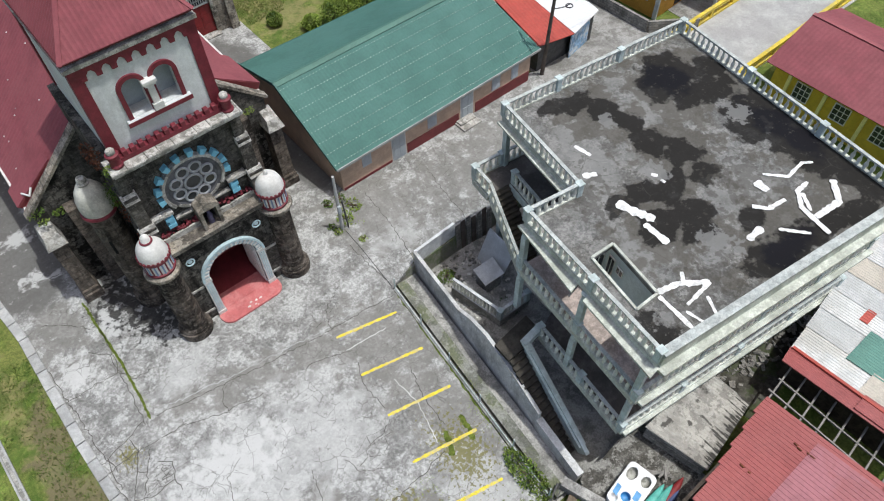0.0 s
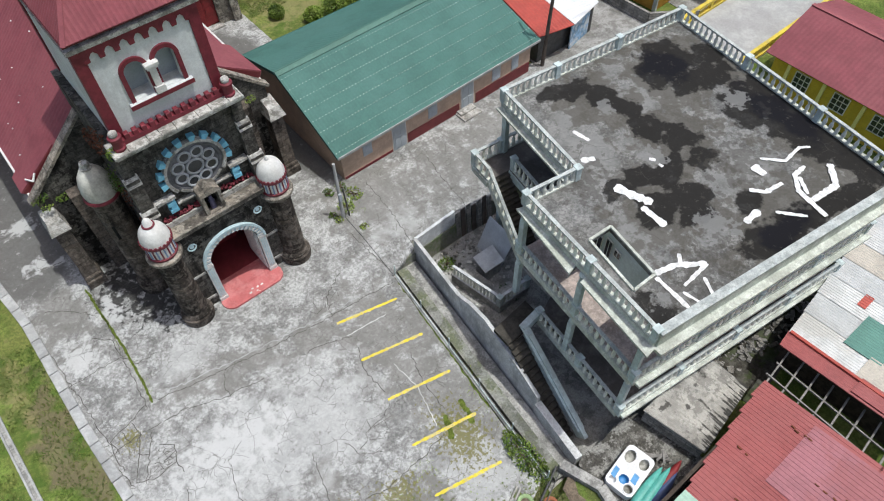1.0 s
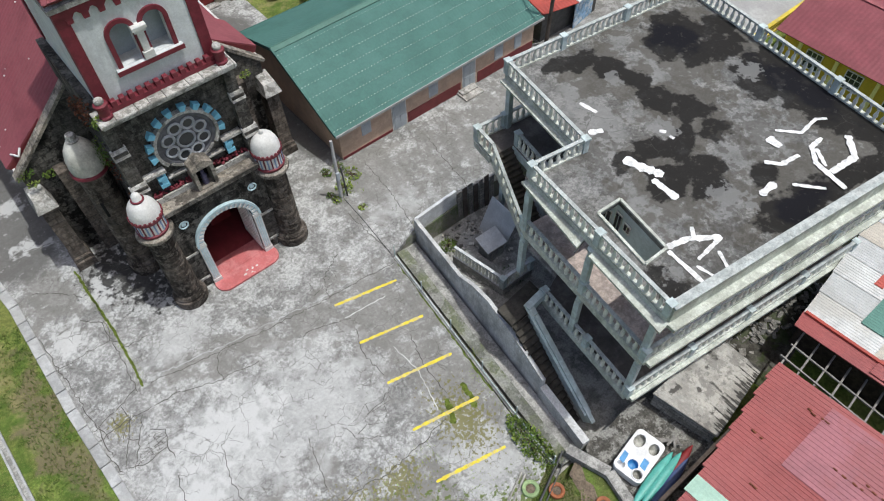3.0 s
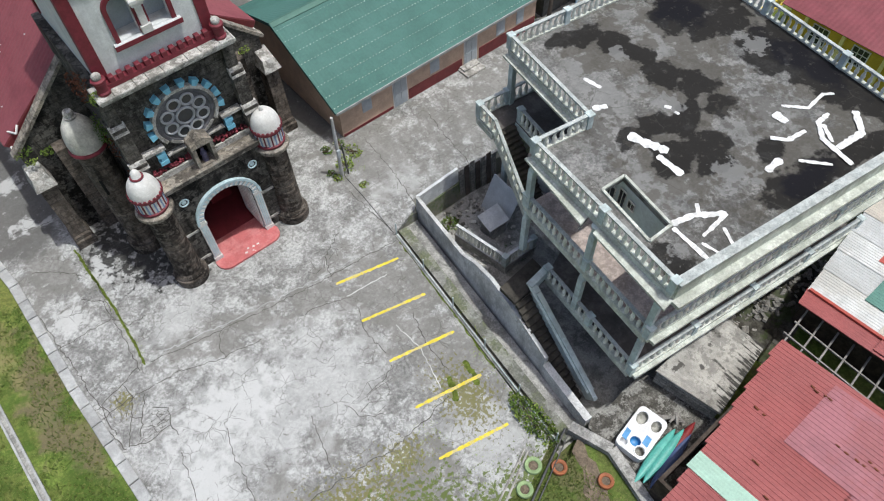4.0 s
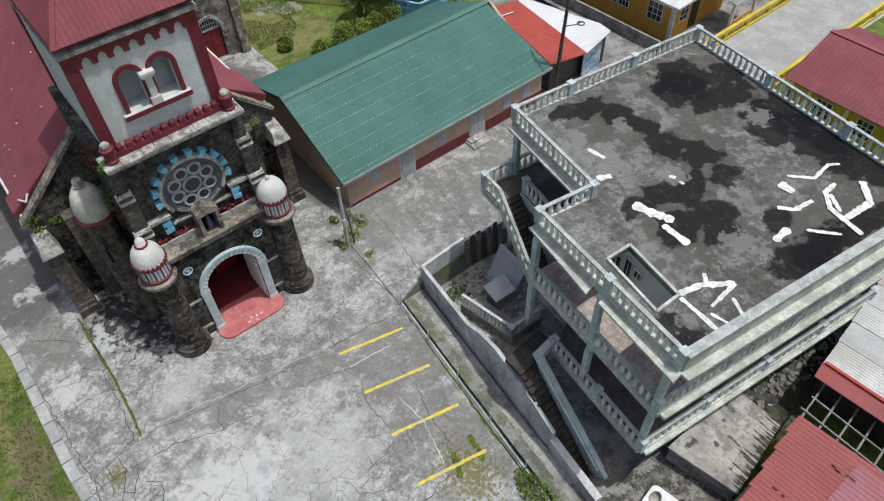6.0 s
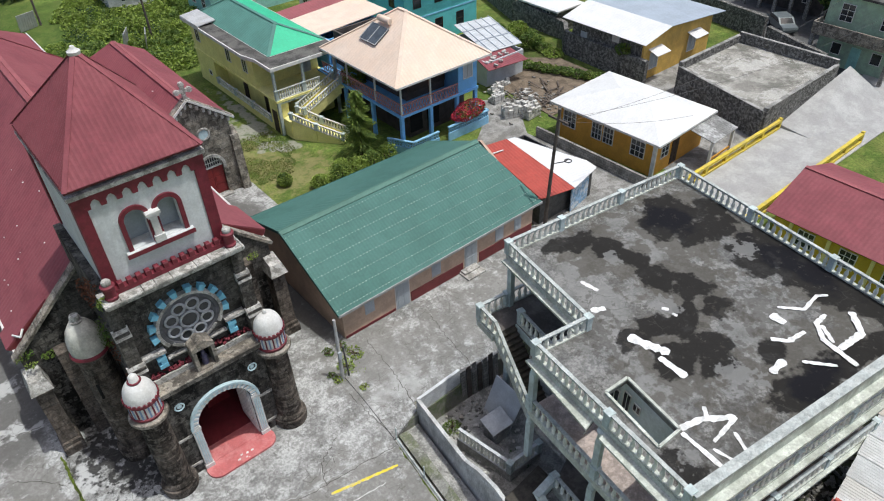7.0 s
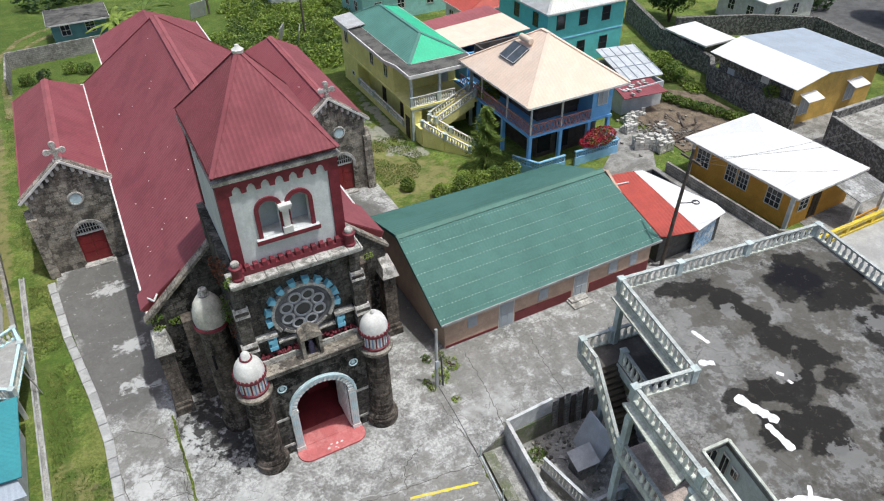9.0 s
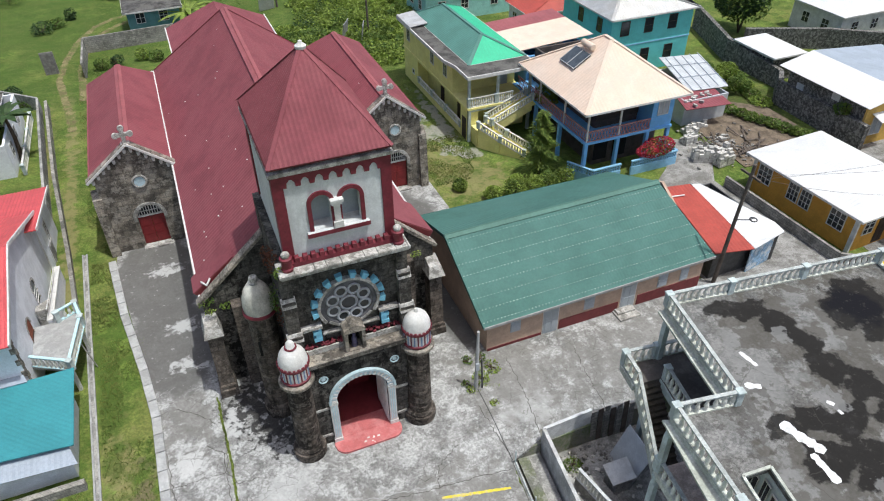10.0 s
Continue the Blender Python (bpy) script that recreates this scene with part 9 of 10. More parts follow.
# dark littered strip between the building and the sheds
M["dark_soil"] = material("dark damp litter", (0.05, 0.046, 0.038), 0.95, var=0.4, scale=1.2, fine=6, bump=0.6, second=(0.12, 0.115, 0.10), amount=0.7, patch=0.9, third=(0.05, 0.075, 0.02), amount3=0.5, patch3=0.7)
patch_of("back_strip", [(13.8, -17.9), (14.3, -21.2), (17.5, -21.0), (28.0, -19.4), (28.0, -16.0), (21.6, -17.5), (14.2, -17.2)], -0.015, "dark_soil", "dark littered ground between the building and the sheds", "ground", 61, 0.2, 0.6)
rnd = random.Random(83)
bm = B()
for i in range(150):
    f = rnd.random()
    x = 14.2 + f * 9.5
    y = -19.0 - f * 1.2 + rnd.uniform(-0.7, 0.5)
    r = rnd.uniform(0.04, 0.2)
    m = Matrix.Translation((x, y, r * 0.25)) @ Euler((rnd.uniform(-0.6, 0.6), rnd.uniform(-0.6, 0.6), rnd.random() * 6)).to_matrix().to_4x4() @ Matrix.Diagonal((r * 2.0, r, r * 0.6, 1))
    bmesh.ops.create_cube(bm, size=1, matrix=m)
whole("building_rubble", bm, "block", "grey rubble and broken boards lying in the dark strip", "rubble", kind="stuff")

# hot tub shell
def oval(x, y, rx, ry, n=12):
    return [(x + rx * math.cos(2 * math.pi * i / n), y + ry * math.sin(2 * math.pi * i / n)) for i in range(n)]


tub = thing("hot_tub", "discarded white hot tub shell with blue film", "hot tub", at=(7.47, -19.76, 0.0), turn=8.6)
WELLS = ((0.55, 0.33, 0.33, 0.24, "tub_grime"), (0.6, -0.33, 0.28, 0.22, "tub_grime"), (-0.5, 0.0, 0.23, 0.23, "tub_blue"), (-0.75, -0.36, 0.2, 0.2, "tub_grime"), (-0.8, 0.38, 0.17, 0.18, "tub_white"))
outline = []
for cx, cy, a0 in ((0.83, 0.43, 0), (-0.83, 0.43, 90), (-0.83, -0.43, 180), (0.83, -0.43, 270)):
    outline += [(cx + 0.24 * math.cos(radians(a0 + t)), cy + 0.24 * math.sin(radians(a0 + t))) for t in (0, 22, 45, 68, 90)]
bm = B()
plate(bm, outline, [oval(*w[:4]) for w in WELLS], 0.44, 0.52)
part("rim", bm, "tub_white", tub)
bm = B()
prism(bm, [(x * 0.97, y * 0.96) for x, y in outline], 0.0, 0.16)
for p, q in zip(outline, outline[1:] + outline[:1]):
    if math.dist(p, q) > 0.02:
        beam(bm, (p[0] * 0.98, p[1] * 0.97, 0.16), (q[0] * 0.98, q[1] * 0.97, 0.16), 0.03, 0.28)
part("skirt", bm, "tub_white", tub)
for x, y, rx, ry, mat in WELLS:
    bm = B()
    lathe(bm, [(1.02, 0.5), (0.9, 0.3), (0.55, 0.24), (0, 0.23)], (0, 0, 0), 16)
    bmesh.ops.reverse_faces(bm, faces=bm.faces)
    o = part("seat_well", bm, mat, tub, "", True)
    o.matrix_basis = Matrix.Translation((x, y, 0)) @ Matrix.Diagonal((rx, ry, 1, 1))
for x, y, w, d in ((-0.2, -0.36, 0.24, 0.15), (-0.46, 0.46, 0.26, 0.13)):
    bm = B()
    prism(bm, [(x - w, y - d), (x + w * 0.9, y - d * 0.7), (x + w, y + d), (x - w * 0.8, y + d * 0.8)], 0.5, 0.526)
    part("blue_film", bm, "tub_blue", tub)
bm = B()
torus(bm, (-0.75, -0.36, 0.52), (0, 0, 1), 0.23, 0.03, 18, 6)
part("filter_ring", bm, "tub_white", tub)
# kayaks and lumber stacked beside it
for i, (mat, dx, dy, dz, lab) in enumerate((("kayak_teal", 0.0, 0.0, 0.1, "sea-green plastic kayak lying on its side"), ("kayak_teal", 0.25, -0.35, 0.12, "sea-green plastic kayak lying on its side"), ("kayak_blue", 0.3, -0.8, 0.1, "dark blue plastic kayak in the grass"), ("red_door", 0.9, -0.5, 0.05, "dull red plastic kayak among the others"))):
    bm = B()
    n = 14
    rings = []
    for k in range(n + 1):
        f = k / n
        r = 0.02 + 0.22 * math.sin(math.pi * f) ** 0.7
        p = (5.75 + dx + 3.0 * f, -20.9 + dy * 0.7 + 0.36 * f, dz + 0.16)
        rings.append([bm.verts.new((p[0], p[1] + r * math.cos(a * math.pi / 4), p[2] + r * 0.6 * math.sin(a * math.pi / 4))) for a in range(8)])
    for a, b in zip(rings, rings[1:]):
        for k in range(8):
            bm.faces.new((a[k], b[k], b[(k + 1) % 8], a[(k + 1) % 8]))
    whole("kayak", bm, mat, lab, "kayak", "kayaks", smooth=True)
bm = B()
for i in range(6):
    beam(bm, (8.3 + i * 0.12, -19.0 - i * 0.3, 0.1 + 0.05 * i), (9.3, -20.6 + i * 0.1, 0.2 + 0.04 * i), 0.1, 0.06)
whole("lumber_pile", bm, "rafter_grey", "pile of grey timber offcuts", "lumber", kind="stuff")

# low rubble wall behind the tub, path and boulder
wall_along("wall_garden", [(5.5, -17.6), (6.1, -19.4), (5.5, -22.2)], (0.35, 0.3, 0.25), -0.3, 0.45, "concrete_dark", "crumbling low concrete garden wall")
patch_of("tub_pad", [(6.2, -18.0), (9.9, -17.9), (10.6, -21.4), (10.9, -23.0), (6.0, -21.9)], -0.02, "pad_litter", "rough littered concrete ground beside the store", "pad", 41, 0.15, 0.5)
patch_of("dirt_path", [(5.6, -18.0), (4.9, -18.3), (3.9, -20.2), (2.6, -22.2), (0.5, -25), (1.5, -25.6), (3.6, -22.8), (4.7, -20.6)], -0.05, "soil", "trodden dirt path through the grass", "path", 42, 0.18, 0.4)
rnd = random.Random(5)
bm = B()
bmesh.ops.create_icosphere(bm, subdivisions=2, radius=0.55, matrix=Matrix.Translation((5.0, -22.9, 0.15)) @ Matrix.Diagonal((1.1, 0.9, 0.7, 1)))
for v in bm.verts:
    v.co += Vector(noise.noise_vector(v.co * 1.7)) * 0.14
whole("boulder", bm, "stone_light", "grey boulder in the grass", "boulder", smooth=True, angle=30)
for a, b, lab in (((1.1, -17.9, 0.0), (3.4, -17.0, 0.05), "long bamboo pole lying in the grass"), ((1.3, -18.1, 0.0), (3.45, -17.15, 0.05), "long bamboo pole lying in the grass")):
    bm = B()
    tube(bm, [a, b], 0.045, 8)
    whole("bamboo_pole", bm, "shed_roof", lab, "pole", "bamboo poles")
fence = thing("pipe_rail", "rusty pipe rail along the garden edge", "rail")
bm = B()
tube(bm, [(5.3, -17.5, 0.12), (1.0, -19.2, 0.06), (-1.6, -20.5, 0.04)], 0.05, 8)
part("pipe", bm, "metal_dark", fence)
bm = B()
tube(bm, [(5.15, -17.8, 0.16), (0.9, -19.5, 0.1), (-1.7, -20.8, 0.08)], 0.025, 6)
part("wire", bm, "metal_dark", fence)
# tyre planters
TYRES = (((1.16, -18.64), "tyre_white", 1.0), ((0.26, -19.05), "tyre_green", 1.0), ((-0.77, -19.54), "tyre_white", 1.0), ((3.96, -18.49), "tyre_orange", 0.95), ((5.0, -20.11), "tyre_orange", 0.95), ((1.92, -20.95), "tyre_orange", 1.05), ((3.44, -22.47), "tyre_black", 0.9), ((3.19, -17.74), "tyre_green", 1.05), ((2.25, -18.22), "tyre_green", 1.0), ((-1.6, -20.1), "kayak_teal", 1.0))
for (x, y), mat, k in TYRES:
    bm = B()
    prof = [(0.20, 0.02), (0.33, 0.0), (0.36, 0.05), (0.36, 0.13), (0.33, 0.18), (0.21, 0.16), (0.19, 0.13), (0.19, 0.06), (0.20, 0.02)]
    lathe(bm, [(r * k, z) for r, z in prof], (x, y, -0.05), 22)
    word = mat.split("_")[1]
    t = thing("tyre_planter", f"old tyre painted {word} used as a planter" if mat != "tyre_black" else "plain black old tyre used as a planter", "planter", "tyre planters")
    part("tyre", bm, mat, t, "", True, 50)
    bm = B()
    lathe(bm, [(0.2 * k, 0.02), (0.2 * k, 0.08), (0, 0.1)], (x, y, -0.05), 12)
    part("soil", bm, "soil", t)


# ---- houses on the churchyard's other side ----
M["red_bright_tin"] = material("bright red ribbed roofing", (0.55, 0.085, 0.09), 0.5, var=0.07, scale=0.8, fine=6)
M["white_wall"] = material("white-blue house render", (0.78, 0.80, 0.84), 0.85, var=0.05, scale=1.0, fine=10, second=(0.55, 0.57, 0.6), amount=0.4, patch=0.6)
M["sky_trim"] = material("pale aqua balcony paint", (0.50, 0.72, 0.76), 0.7, var=0.08, scale=2, fine=12)
M["brick_red"] = material("brick red infill", (0.26, 0.09, 0.055), 0.9, var=0.25, scale=5, fine=18)


def white_house():
    h = thing("house", "white two-storey house with bright red roofs and arched windows", "house")
    bm = B()
    pr = [(8.5, -0.06), (21.5, -0.06), (21.5, 4.15), (14.3, 6.6), (8.5, 5.3)]
    a = [bm.verts.new((-15.7, y, z)) for y, z in pr]
    b = [bm.verts.new((-15.95, y, z)) for y, z in pr]
    bm.faces.new(a)
    bm.faces.new(b[::-1])
    for i in range(5):
        j = (i + 1) % 5
        bm.faces.new((a[j], a[i], b[i], b[j]))
    part("gable_wall", bm, "white_wall", h)
    bm = B()
    box(bm, -22.5, 8.5, -0.06, -15.95, 8.75, 5.2)
    part("side_wall", bm, "white_wall", h)
    shape = None
    for i in range(12):
        if shape is None:
            bm = B()
            box(bm, -0.15, -0.04, 0, 0.06, 0.3, 0.36, 0.015)
            shape = part("quoin", bm, "stone_light", h)
            shape.matrix_basis = pose(-15.7, 8.5, 0.0)
        else:
            again(shape, h, pose(-15.7, 8.5 + 0.12 * (i % 2), 0.4 * i))
    for pts in ([(-15.45, 7.6, 5.25), (-15.45, 14.3, 6.78), (-23, 14.3, 6.78), (-23, 7.6, 5.25)], [(-15.45, 14.3, 6.78), (-15.45, 22.1, 4.03), (-23, 22.1, 4.03), (-23, 14.3, 6.78)]):
        bm = B()
        sheet(bm, pts, 0.22, 0.03)
        part("roof_slope", bm, "red_bright_tin", h)
    for p, q in (((-15.42, 7.6, 5.18), (-15.42, 14.3, 6.71)), ((-15.42, 14.3, 6.71), (-15.42, 22.1, 3.96))):
        bm = B()
        beam(bm, p, q, 0.08, 0.22)
        part("barge_board", bm, "white_paint", h)
    # rear wing
    walls(h, -22.5, 21.5, -15.4, 26.0, -0.06, 3.2, "white_wall")
    bm = B()
    sheet(bm, [(-15.0, 26.6, 3.3), (-15.0, 19.1, 4.5), (-23, 19.1, 4.5), (-23, 26.6, 3.3)], 0.22, 0.03)
    part("roof_slope", bm, "red_bright_tin", h)
    bm = B()
    beam(bm, (-14.98, 26.6, 3.22), (-14.98, 19.1, 4.42), 0.07, 0.2)
    part("fascia", bm, "white_paint", h)
    window(h, (-15.4, 23.0, 1.2), 90, 0.7, 1.5)
    bm = B()
    tube(bm, [(-15.62, 21.2, 4.0), (-15.6, 21.2, 0.0)], 0.05, 8)
    part("downpipe", bm, "white_paint", h)
    # arched windows with scalloped edges in the gable
    for y, z, w, hh, mat in ((16.0, 1.4, 0.5, 1.9, "dark_glass"), (12.2, 1.1, 0.5, 2.5, "brick_red")):
        pts = [(-w, 0), (w, 0), (w, hh * 0.6)] + [(w * math.cos(radians(t)), hh * 0.6 + w * math.sin(radians(t))) for t in range(20, 180, 20)] + [(-w, hh * 0.6)]
        bm = B()
        v = [bm.verts.new((-15.69, y + u, z + k)) for u, k in pts]
        bm.faces.new(v)
        wn = part("arched_window", bm, mat, h)
        for i, (u, k) in enumerate(pts + [(-w, hh * 0.3), (w, hh * 0.3)]):
            bm = B()
            bmesh.ops.create_icosphere(bm, subdivisions=1, radius=0.1, matrix=Matrix.Translation((-15.67, y + u * 1.1, z + k)) @ Matrix.Diagonal((0.4, 1, 1, 1)))
            part("edge_stone", bm, "stone_pale", wn)
        for k in range(3):
            bm = B()
            box(bm, -15.70, y - w, z + 0.25 + 0.3 * k, -15.66, y + w, z + 0.3 + 0.3 * k)
            part("window_bar", bm, "white_paint" if mat == "dark_glass" else "dark_wood", wn)
    # balcony
    bm = B()
    prism(bm, [(-15.7, 9.75), (-13.63, 8.6), (-13.1, 12.1), (-13.4, 13.6), (-14.4, 13.0), (-15.7, 13.0)], 1.65, 1.85)
    part("balcony_floor", bm, "kerb", h)
    c = [(-15.6, 9.75), (-13.63, 8.6), (-13.1, 12.1), (-13.4, 13.6), (-14.4, 13.0)]
    for p, q in zip(c, c[1:]):
        balustrade(h, (*p, 1.85), (*q, 1.85), posts=(1.0,), high=0.75, step=0.25, mat="sky_trim")
    for x, y in ((-13.3, 12.0), (-13.6, 13.3), (-13.8, 9.0)):
        bm = B()
        box(bm, x - 0.1, y - 0.1, -0.06, x + 0.1, y + 0.1, 1.65)
        part("column", bm, "white_paint", h)
    bm = B()
    tube(bm, [(-12.9, 10.4, 0.0), (-13.3, 10.8, 1.65)], 0.04, 6)
    part("prop", bm, "rafter_grey", h)
    # outside wall with a coping behind the balcony
    bm = B()
    hexa(bm, [(-15.0, 13.2, -0.06), (-14.75, 13.2, -0.06), (-14.75, 19.5, -0.06), (-15.0, 19.5, -0.06), (-15.0, 13.2, 1.9), (-14.75, 13.2, 1.9), (-14.75, 19.5, 1.2), (-15.0, 19.5, 1.2)])
    part("stair_wall", bm, "white_wall", h)
    bm = B()
    beam(bm, (-14.87, 13.2, 1.87), (-14.87, 19.5, 1.17), 0.34, 0.1)
    part("coping", bm, "white_paint", h)
    # outside steps with rails behind the balcony
    for i in range(8):
        bm = B()
        box(bm, -15.6, 14.0 + i * 0.45, -0.06, -15.02, 14.5 + i * 0.45, 2.2 - i * 0.27)
        part("outside_step", bm, "stone_pale", h)
    bm = B()
    tube(bm, [(-14.85, 13.4, 2.6), (-14.85, 18.6, 1.9)], 0.035, 6)
    part("hand_rail", bm, "white_paint", h)


def teal_shed():
    h = thing("shed", "lean-to with a teal metal roof and pale blue walls", "shed")
    walls(h, -21.0, 3.0, -13.9, 7.6, -0.06, 1.9, "white_wall", 0.12)
    bm = B()
    sheet(bm, [(-13.45, 3.0, 2.2), (-13.42, 8.2, 2.35), (-21.5, 7.7, 2.6), (-21.5, 3.5, 2.45)], 0.22, 0.012)
    part("roof_sheet", bm, "teal_roof", h)
    bm = B()
    sheet(bm, [(-13.4, 2.2, 1.75), (-13.8, 3.4, 2.0), (-21.5, 3.9, 2.1), (-21.5, 2.6, 1.85)], 0.25, 0.012)
    part("awning", bm, "grey_roof", h)
    bm = B()
    sheet(bm, [(-15.6, 7.9, 2.5), (-16.2, 9.6, 2.6), (-21, 10.8, 2.7), (-21, 7.9, 2.6)], 0.25, 0.012)
    part("grey_sheet", bm, "grey_roof", h)
    bm = B()
    box(bm, -21, 2.0, -0.06, -13.5, 2.3, 0.5)
    part("base_wall", bm, "block", h)


white_house()
teal_shed()
wall_along("wall_west_yard", [(-13.9, 14.4), (-14.5, 22.0), (-15.6, 33.0), (-16.7, 48.0)], (0.35, 0.5, 0.9, 0.9), -0.3, 0.25, "block", "grey block wall along the back lane")
wall_along("wall_west_inner", [(-15.4, 22.0), (-16.3, 33.0), (-17.3, 48.0), (-21.5, 52.0)], (1.3, 1.3, 1.3, 1.2), -0.3, 0.2, "concrete_dark", "dark mildewed garden wall")
M["track"] = material("dry trodden track", (0.20, 0.175, 0.085), 0.95, var=0.3, scale=1.0, fine=8, bump=0.5, grit=0.2, second=(0.11, 0.14, 0.04), amount=0.8, patch=0.9, sharp=0.08)
for pts in ([(-14.5, 42.1), (-14.8, 45.9), (-15.5, 51.6), (-15.9, 54.8), (-15.4, 59.9), (-14.1, 65.9), (-12.2, 70.5), (-10.1, 72.6), (-8.6, 73.2)], [(-13.6, 48.7), (-13.6, 53.0), (-13.8, 57.0), (-13.2, 62.4), (-11.7, 67.4), (-9.8, 69.8), (-8.4, 70.9)]):
    bm = B()
    stroke(bm, pts, 0.75, -0.054, random.Random(51), 0.012)
    whole("lane_rut", bm, "track", "dry worn wheel rut of the grassy lane", "track", "wheel ruts", "structure")
gh = thing("house", "small grey house with dark veranda behind the garden wall", "house")
walls(gh, -25.0, 35.5, -18.6, 46.0, -0.06, 2.8, "white_wall")
hip_roof(gh, -25.5, 35.0, -19.5, 46.6, 2.85, ((-22.4, 38.0, 3.9), (-22.4, 43.5, 3.9)), ("flat_roof_dark",) * 4)
for y in (37.5, 40.5, 43.5):
    window(gh, (-18.6, y, 1.0), 90, 0.9, 1.1)
balustrade(gh, (-18.0, 35.6, 0.0), (-18.0, 45.9, 0.0), posts=(0.0, 0.33, 0.66, 1.0), high=0.9, step=0.3, mat="white_paint")
gate = thing("old_gate", "leaning grey board gate in the grass", "gate")
bm = B()
box(bm, -17.2, 57.0, -0.06, -15.9, 57.12, 2.3)
part("backing", bm, "rafter_grey", gate)
for i in range(5):
    bm = B()
    box(bm, -17.2 + i * 0.27, 56.94, -0.06, -17.0 + i * 0.27, 57.0, 2.2)
    part("board", bm, "rafter_grey", gate)


# ---- plants ----
def leaves(bm, c, radii, n, size, rnd, shell=0.55):
    """Scatters small pointed leaves through a lumpy round crown."""
    c = Vector(c)
    lumps = [(Vector((rnd.gauss(0, 1), rnd.gauss(0, 1), rnd.gauss(0, 1))).normalized(), rnd.uniform(0.7, 1.15)) for _ in range(9)]
    for _ in range(n):
        d = Vector((rnd.gauss(0, 1), rnd.gauss(0, 1), rnd.gauss(0, 1))).normalized()
        k = max(l * max(0.0, d.dot(v)) ** 0.7 for v, l in lumps)
        r = (0.35 + 0.65 * k) * (shell + (1 - shell) * rnd.random() ** 0.5)
        p = c + Vector((d.x * radii[0], d.y * radii[1], d.z * radii[2])) * r
        a = Vector((rnd.gauss(0, 1), rnd.gauss(0, 1), rnd.gauss(0, 0.6))).normalized()
        b = a.orthogonal().normalized()
        b.rotate(Matrix.Rotation(rnd.random() * 6.3, 3, a))
        s = size * rnd.uniform(0.6, 1.3)
        v = [bm.verts.new(p - a * s), bm.verts.new(p + b * s * 0.5), bm.verts.new(p + a * s), bm.verts.new(p - b * s * 0.5)]
        bm.faces.new(v)


def shrub(name, label, c, radii, n, size, mat, seed, trunk=0.0, extra=None, category="shrub"):
    rnd = random.Random(seed)
    t = thing(name, label, category)
    bm = B()
    for i in range(4):
        a = rnd.random() * 6.3
        top = (c[0] + radii[0] * 0.5 * math.cos(a), c[1] + radii[1] * 0.5 * math.sin(a), c[2] + radii[2] * 0.3)
        tube(bm, [(c[0], c[1], c[2] - radii[2] if c[2] < 0 or c[2] >= 4 + trunk else 0), ((c[0] + top[0]) / 2 + rnd.uniform(-0.1, 0.1), (c[1] + top[1]) / 2, (c[2] + top[2]) / 2 * 0.8), top], 0.06 + trunk * 0.05, 6, 0.02)
    part("trunk", bm, "bark", t)
    bm = B()
    leaves(bm, c, radii, n, size, rnd)
    part("crown", bm, mat, t)
    if extra:
        bm = B()
        leaves(bm, c, tuple(r * 1.05 for r in radii), extra[1], size * 0.8, rnd, 0.85)
        part("blossom" if "flower" in extra[0] else "young_leaves", bm, extra[0], t)
    return t


# conifer by the blue house
rnd = random.Random(61)
t = thing("conifer", "broad green feathery conifer beside the blue house", "tree")
bm = B()
tube(bm, [(20.4, 18.8, 0), (20.45, 18.75, 3.0), (20.4, 18.7, 5.6)], 0.13, 8, 0.03)
part("trunk", bm, "bark", t)
for k in range(2):
    bm = B()
    for i in range((2600, 1500)[k]):
        z = 0.6 + 5.1 * rnd.random() ** 1.1
        R = 2.05 * (1 - (z - 0.6) / 5.4) ** 0.7 + 0.12
        a = rnd.random() * 6.283
        branch = 0.62 + 0.42 * math.sin(a * 4 + z * 5.0)
        r = R * branch * rnd.uniform(0.35, 1.0)
        p = Vector((20.42 + r * math.cos(a), 18.75 + r * math.sin(a), z - 0.25 * r))
        d = Vector((math.cos(a), math.sin(a), rnd.uniform(-0.5, 0.5))).normalized()
        s = d.cross(Vector((0, 0, 1))).normalized()
        l, w = rnd.uniform(0.12, 0.3), rnd.uniform(0.025, 0.05)
        bm.faces.new([bm.verts.new(q) for q in (p - d * l, p + s * w, p + d * l, p - s * w)])
    part("needles", bm, ("leaf", "leaf_light")[k], t)
shrub("bougainvillea", "red flowering bougainvillea over the garden wall", (29.6, 16.2, 1.8), (1.9, 0.85, 0.75), 420, 0.1, "leaf", 62, extra=("flower_red", 2200))
shrub("small_tree", "yellow-green small tree between the houses", (24.3, 24.6, 3.6), (1.1, 1.3, 1.5), 1500, 0.11, "leaf_light", 63, 0.5, category="tree")
shrub("street_tree", "broad dark green tree beyond the stone wall", (57.0, 37.5, 4.2), (3.6, 3.6, 2.8), 5200, 0.22, "leaf_dark", 64, 2.0, ("leaf", 1500), "tree")
shrub("street_tree", "dark green tree by the street houses", (72.0, 6.5, 4.5), (3.0, 3.0, 2.6), 3000, 0.24, "leaf_dark", 65, 2.0, ("leaf", 900), "tree")
shrub("street_tree", "dark green tree by the street houses", (80.0, 24, 4.5), (4.0, 4.0, 3.0), 3000, 0.3, "leaf_dark", 66, 2.0, ("leaf", 900), "tree")
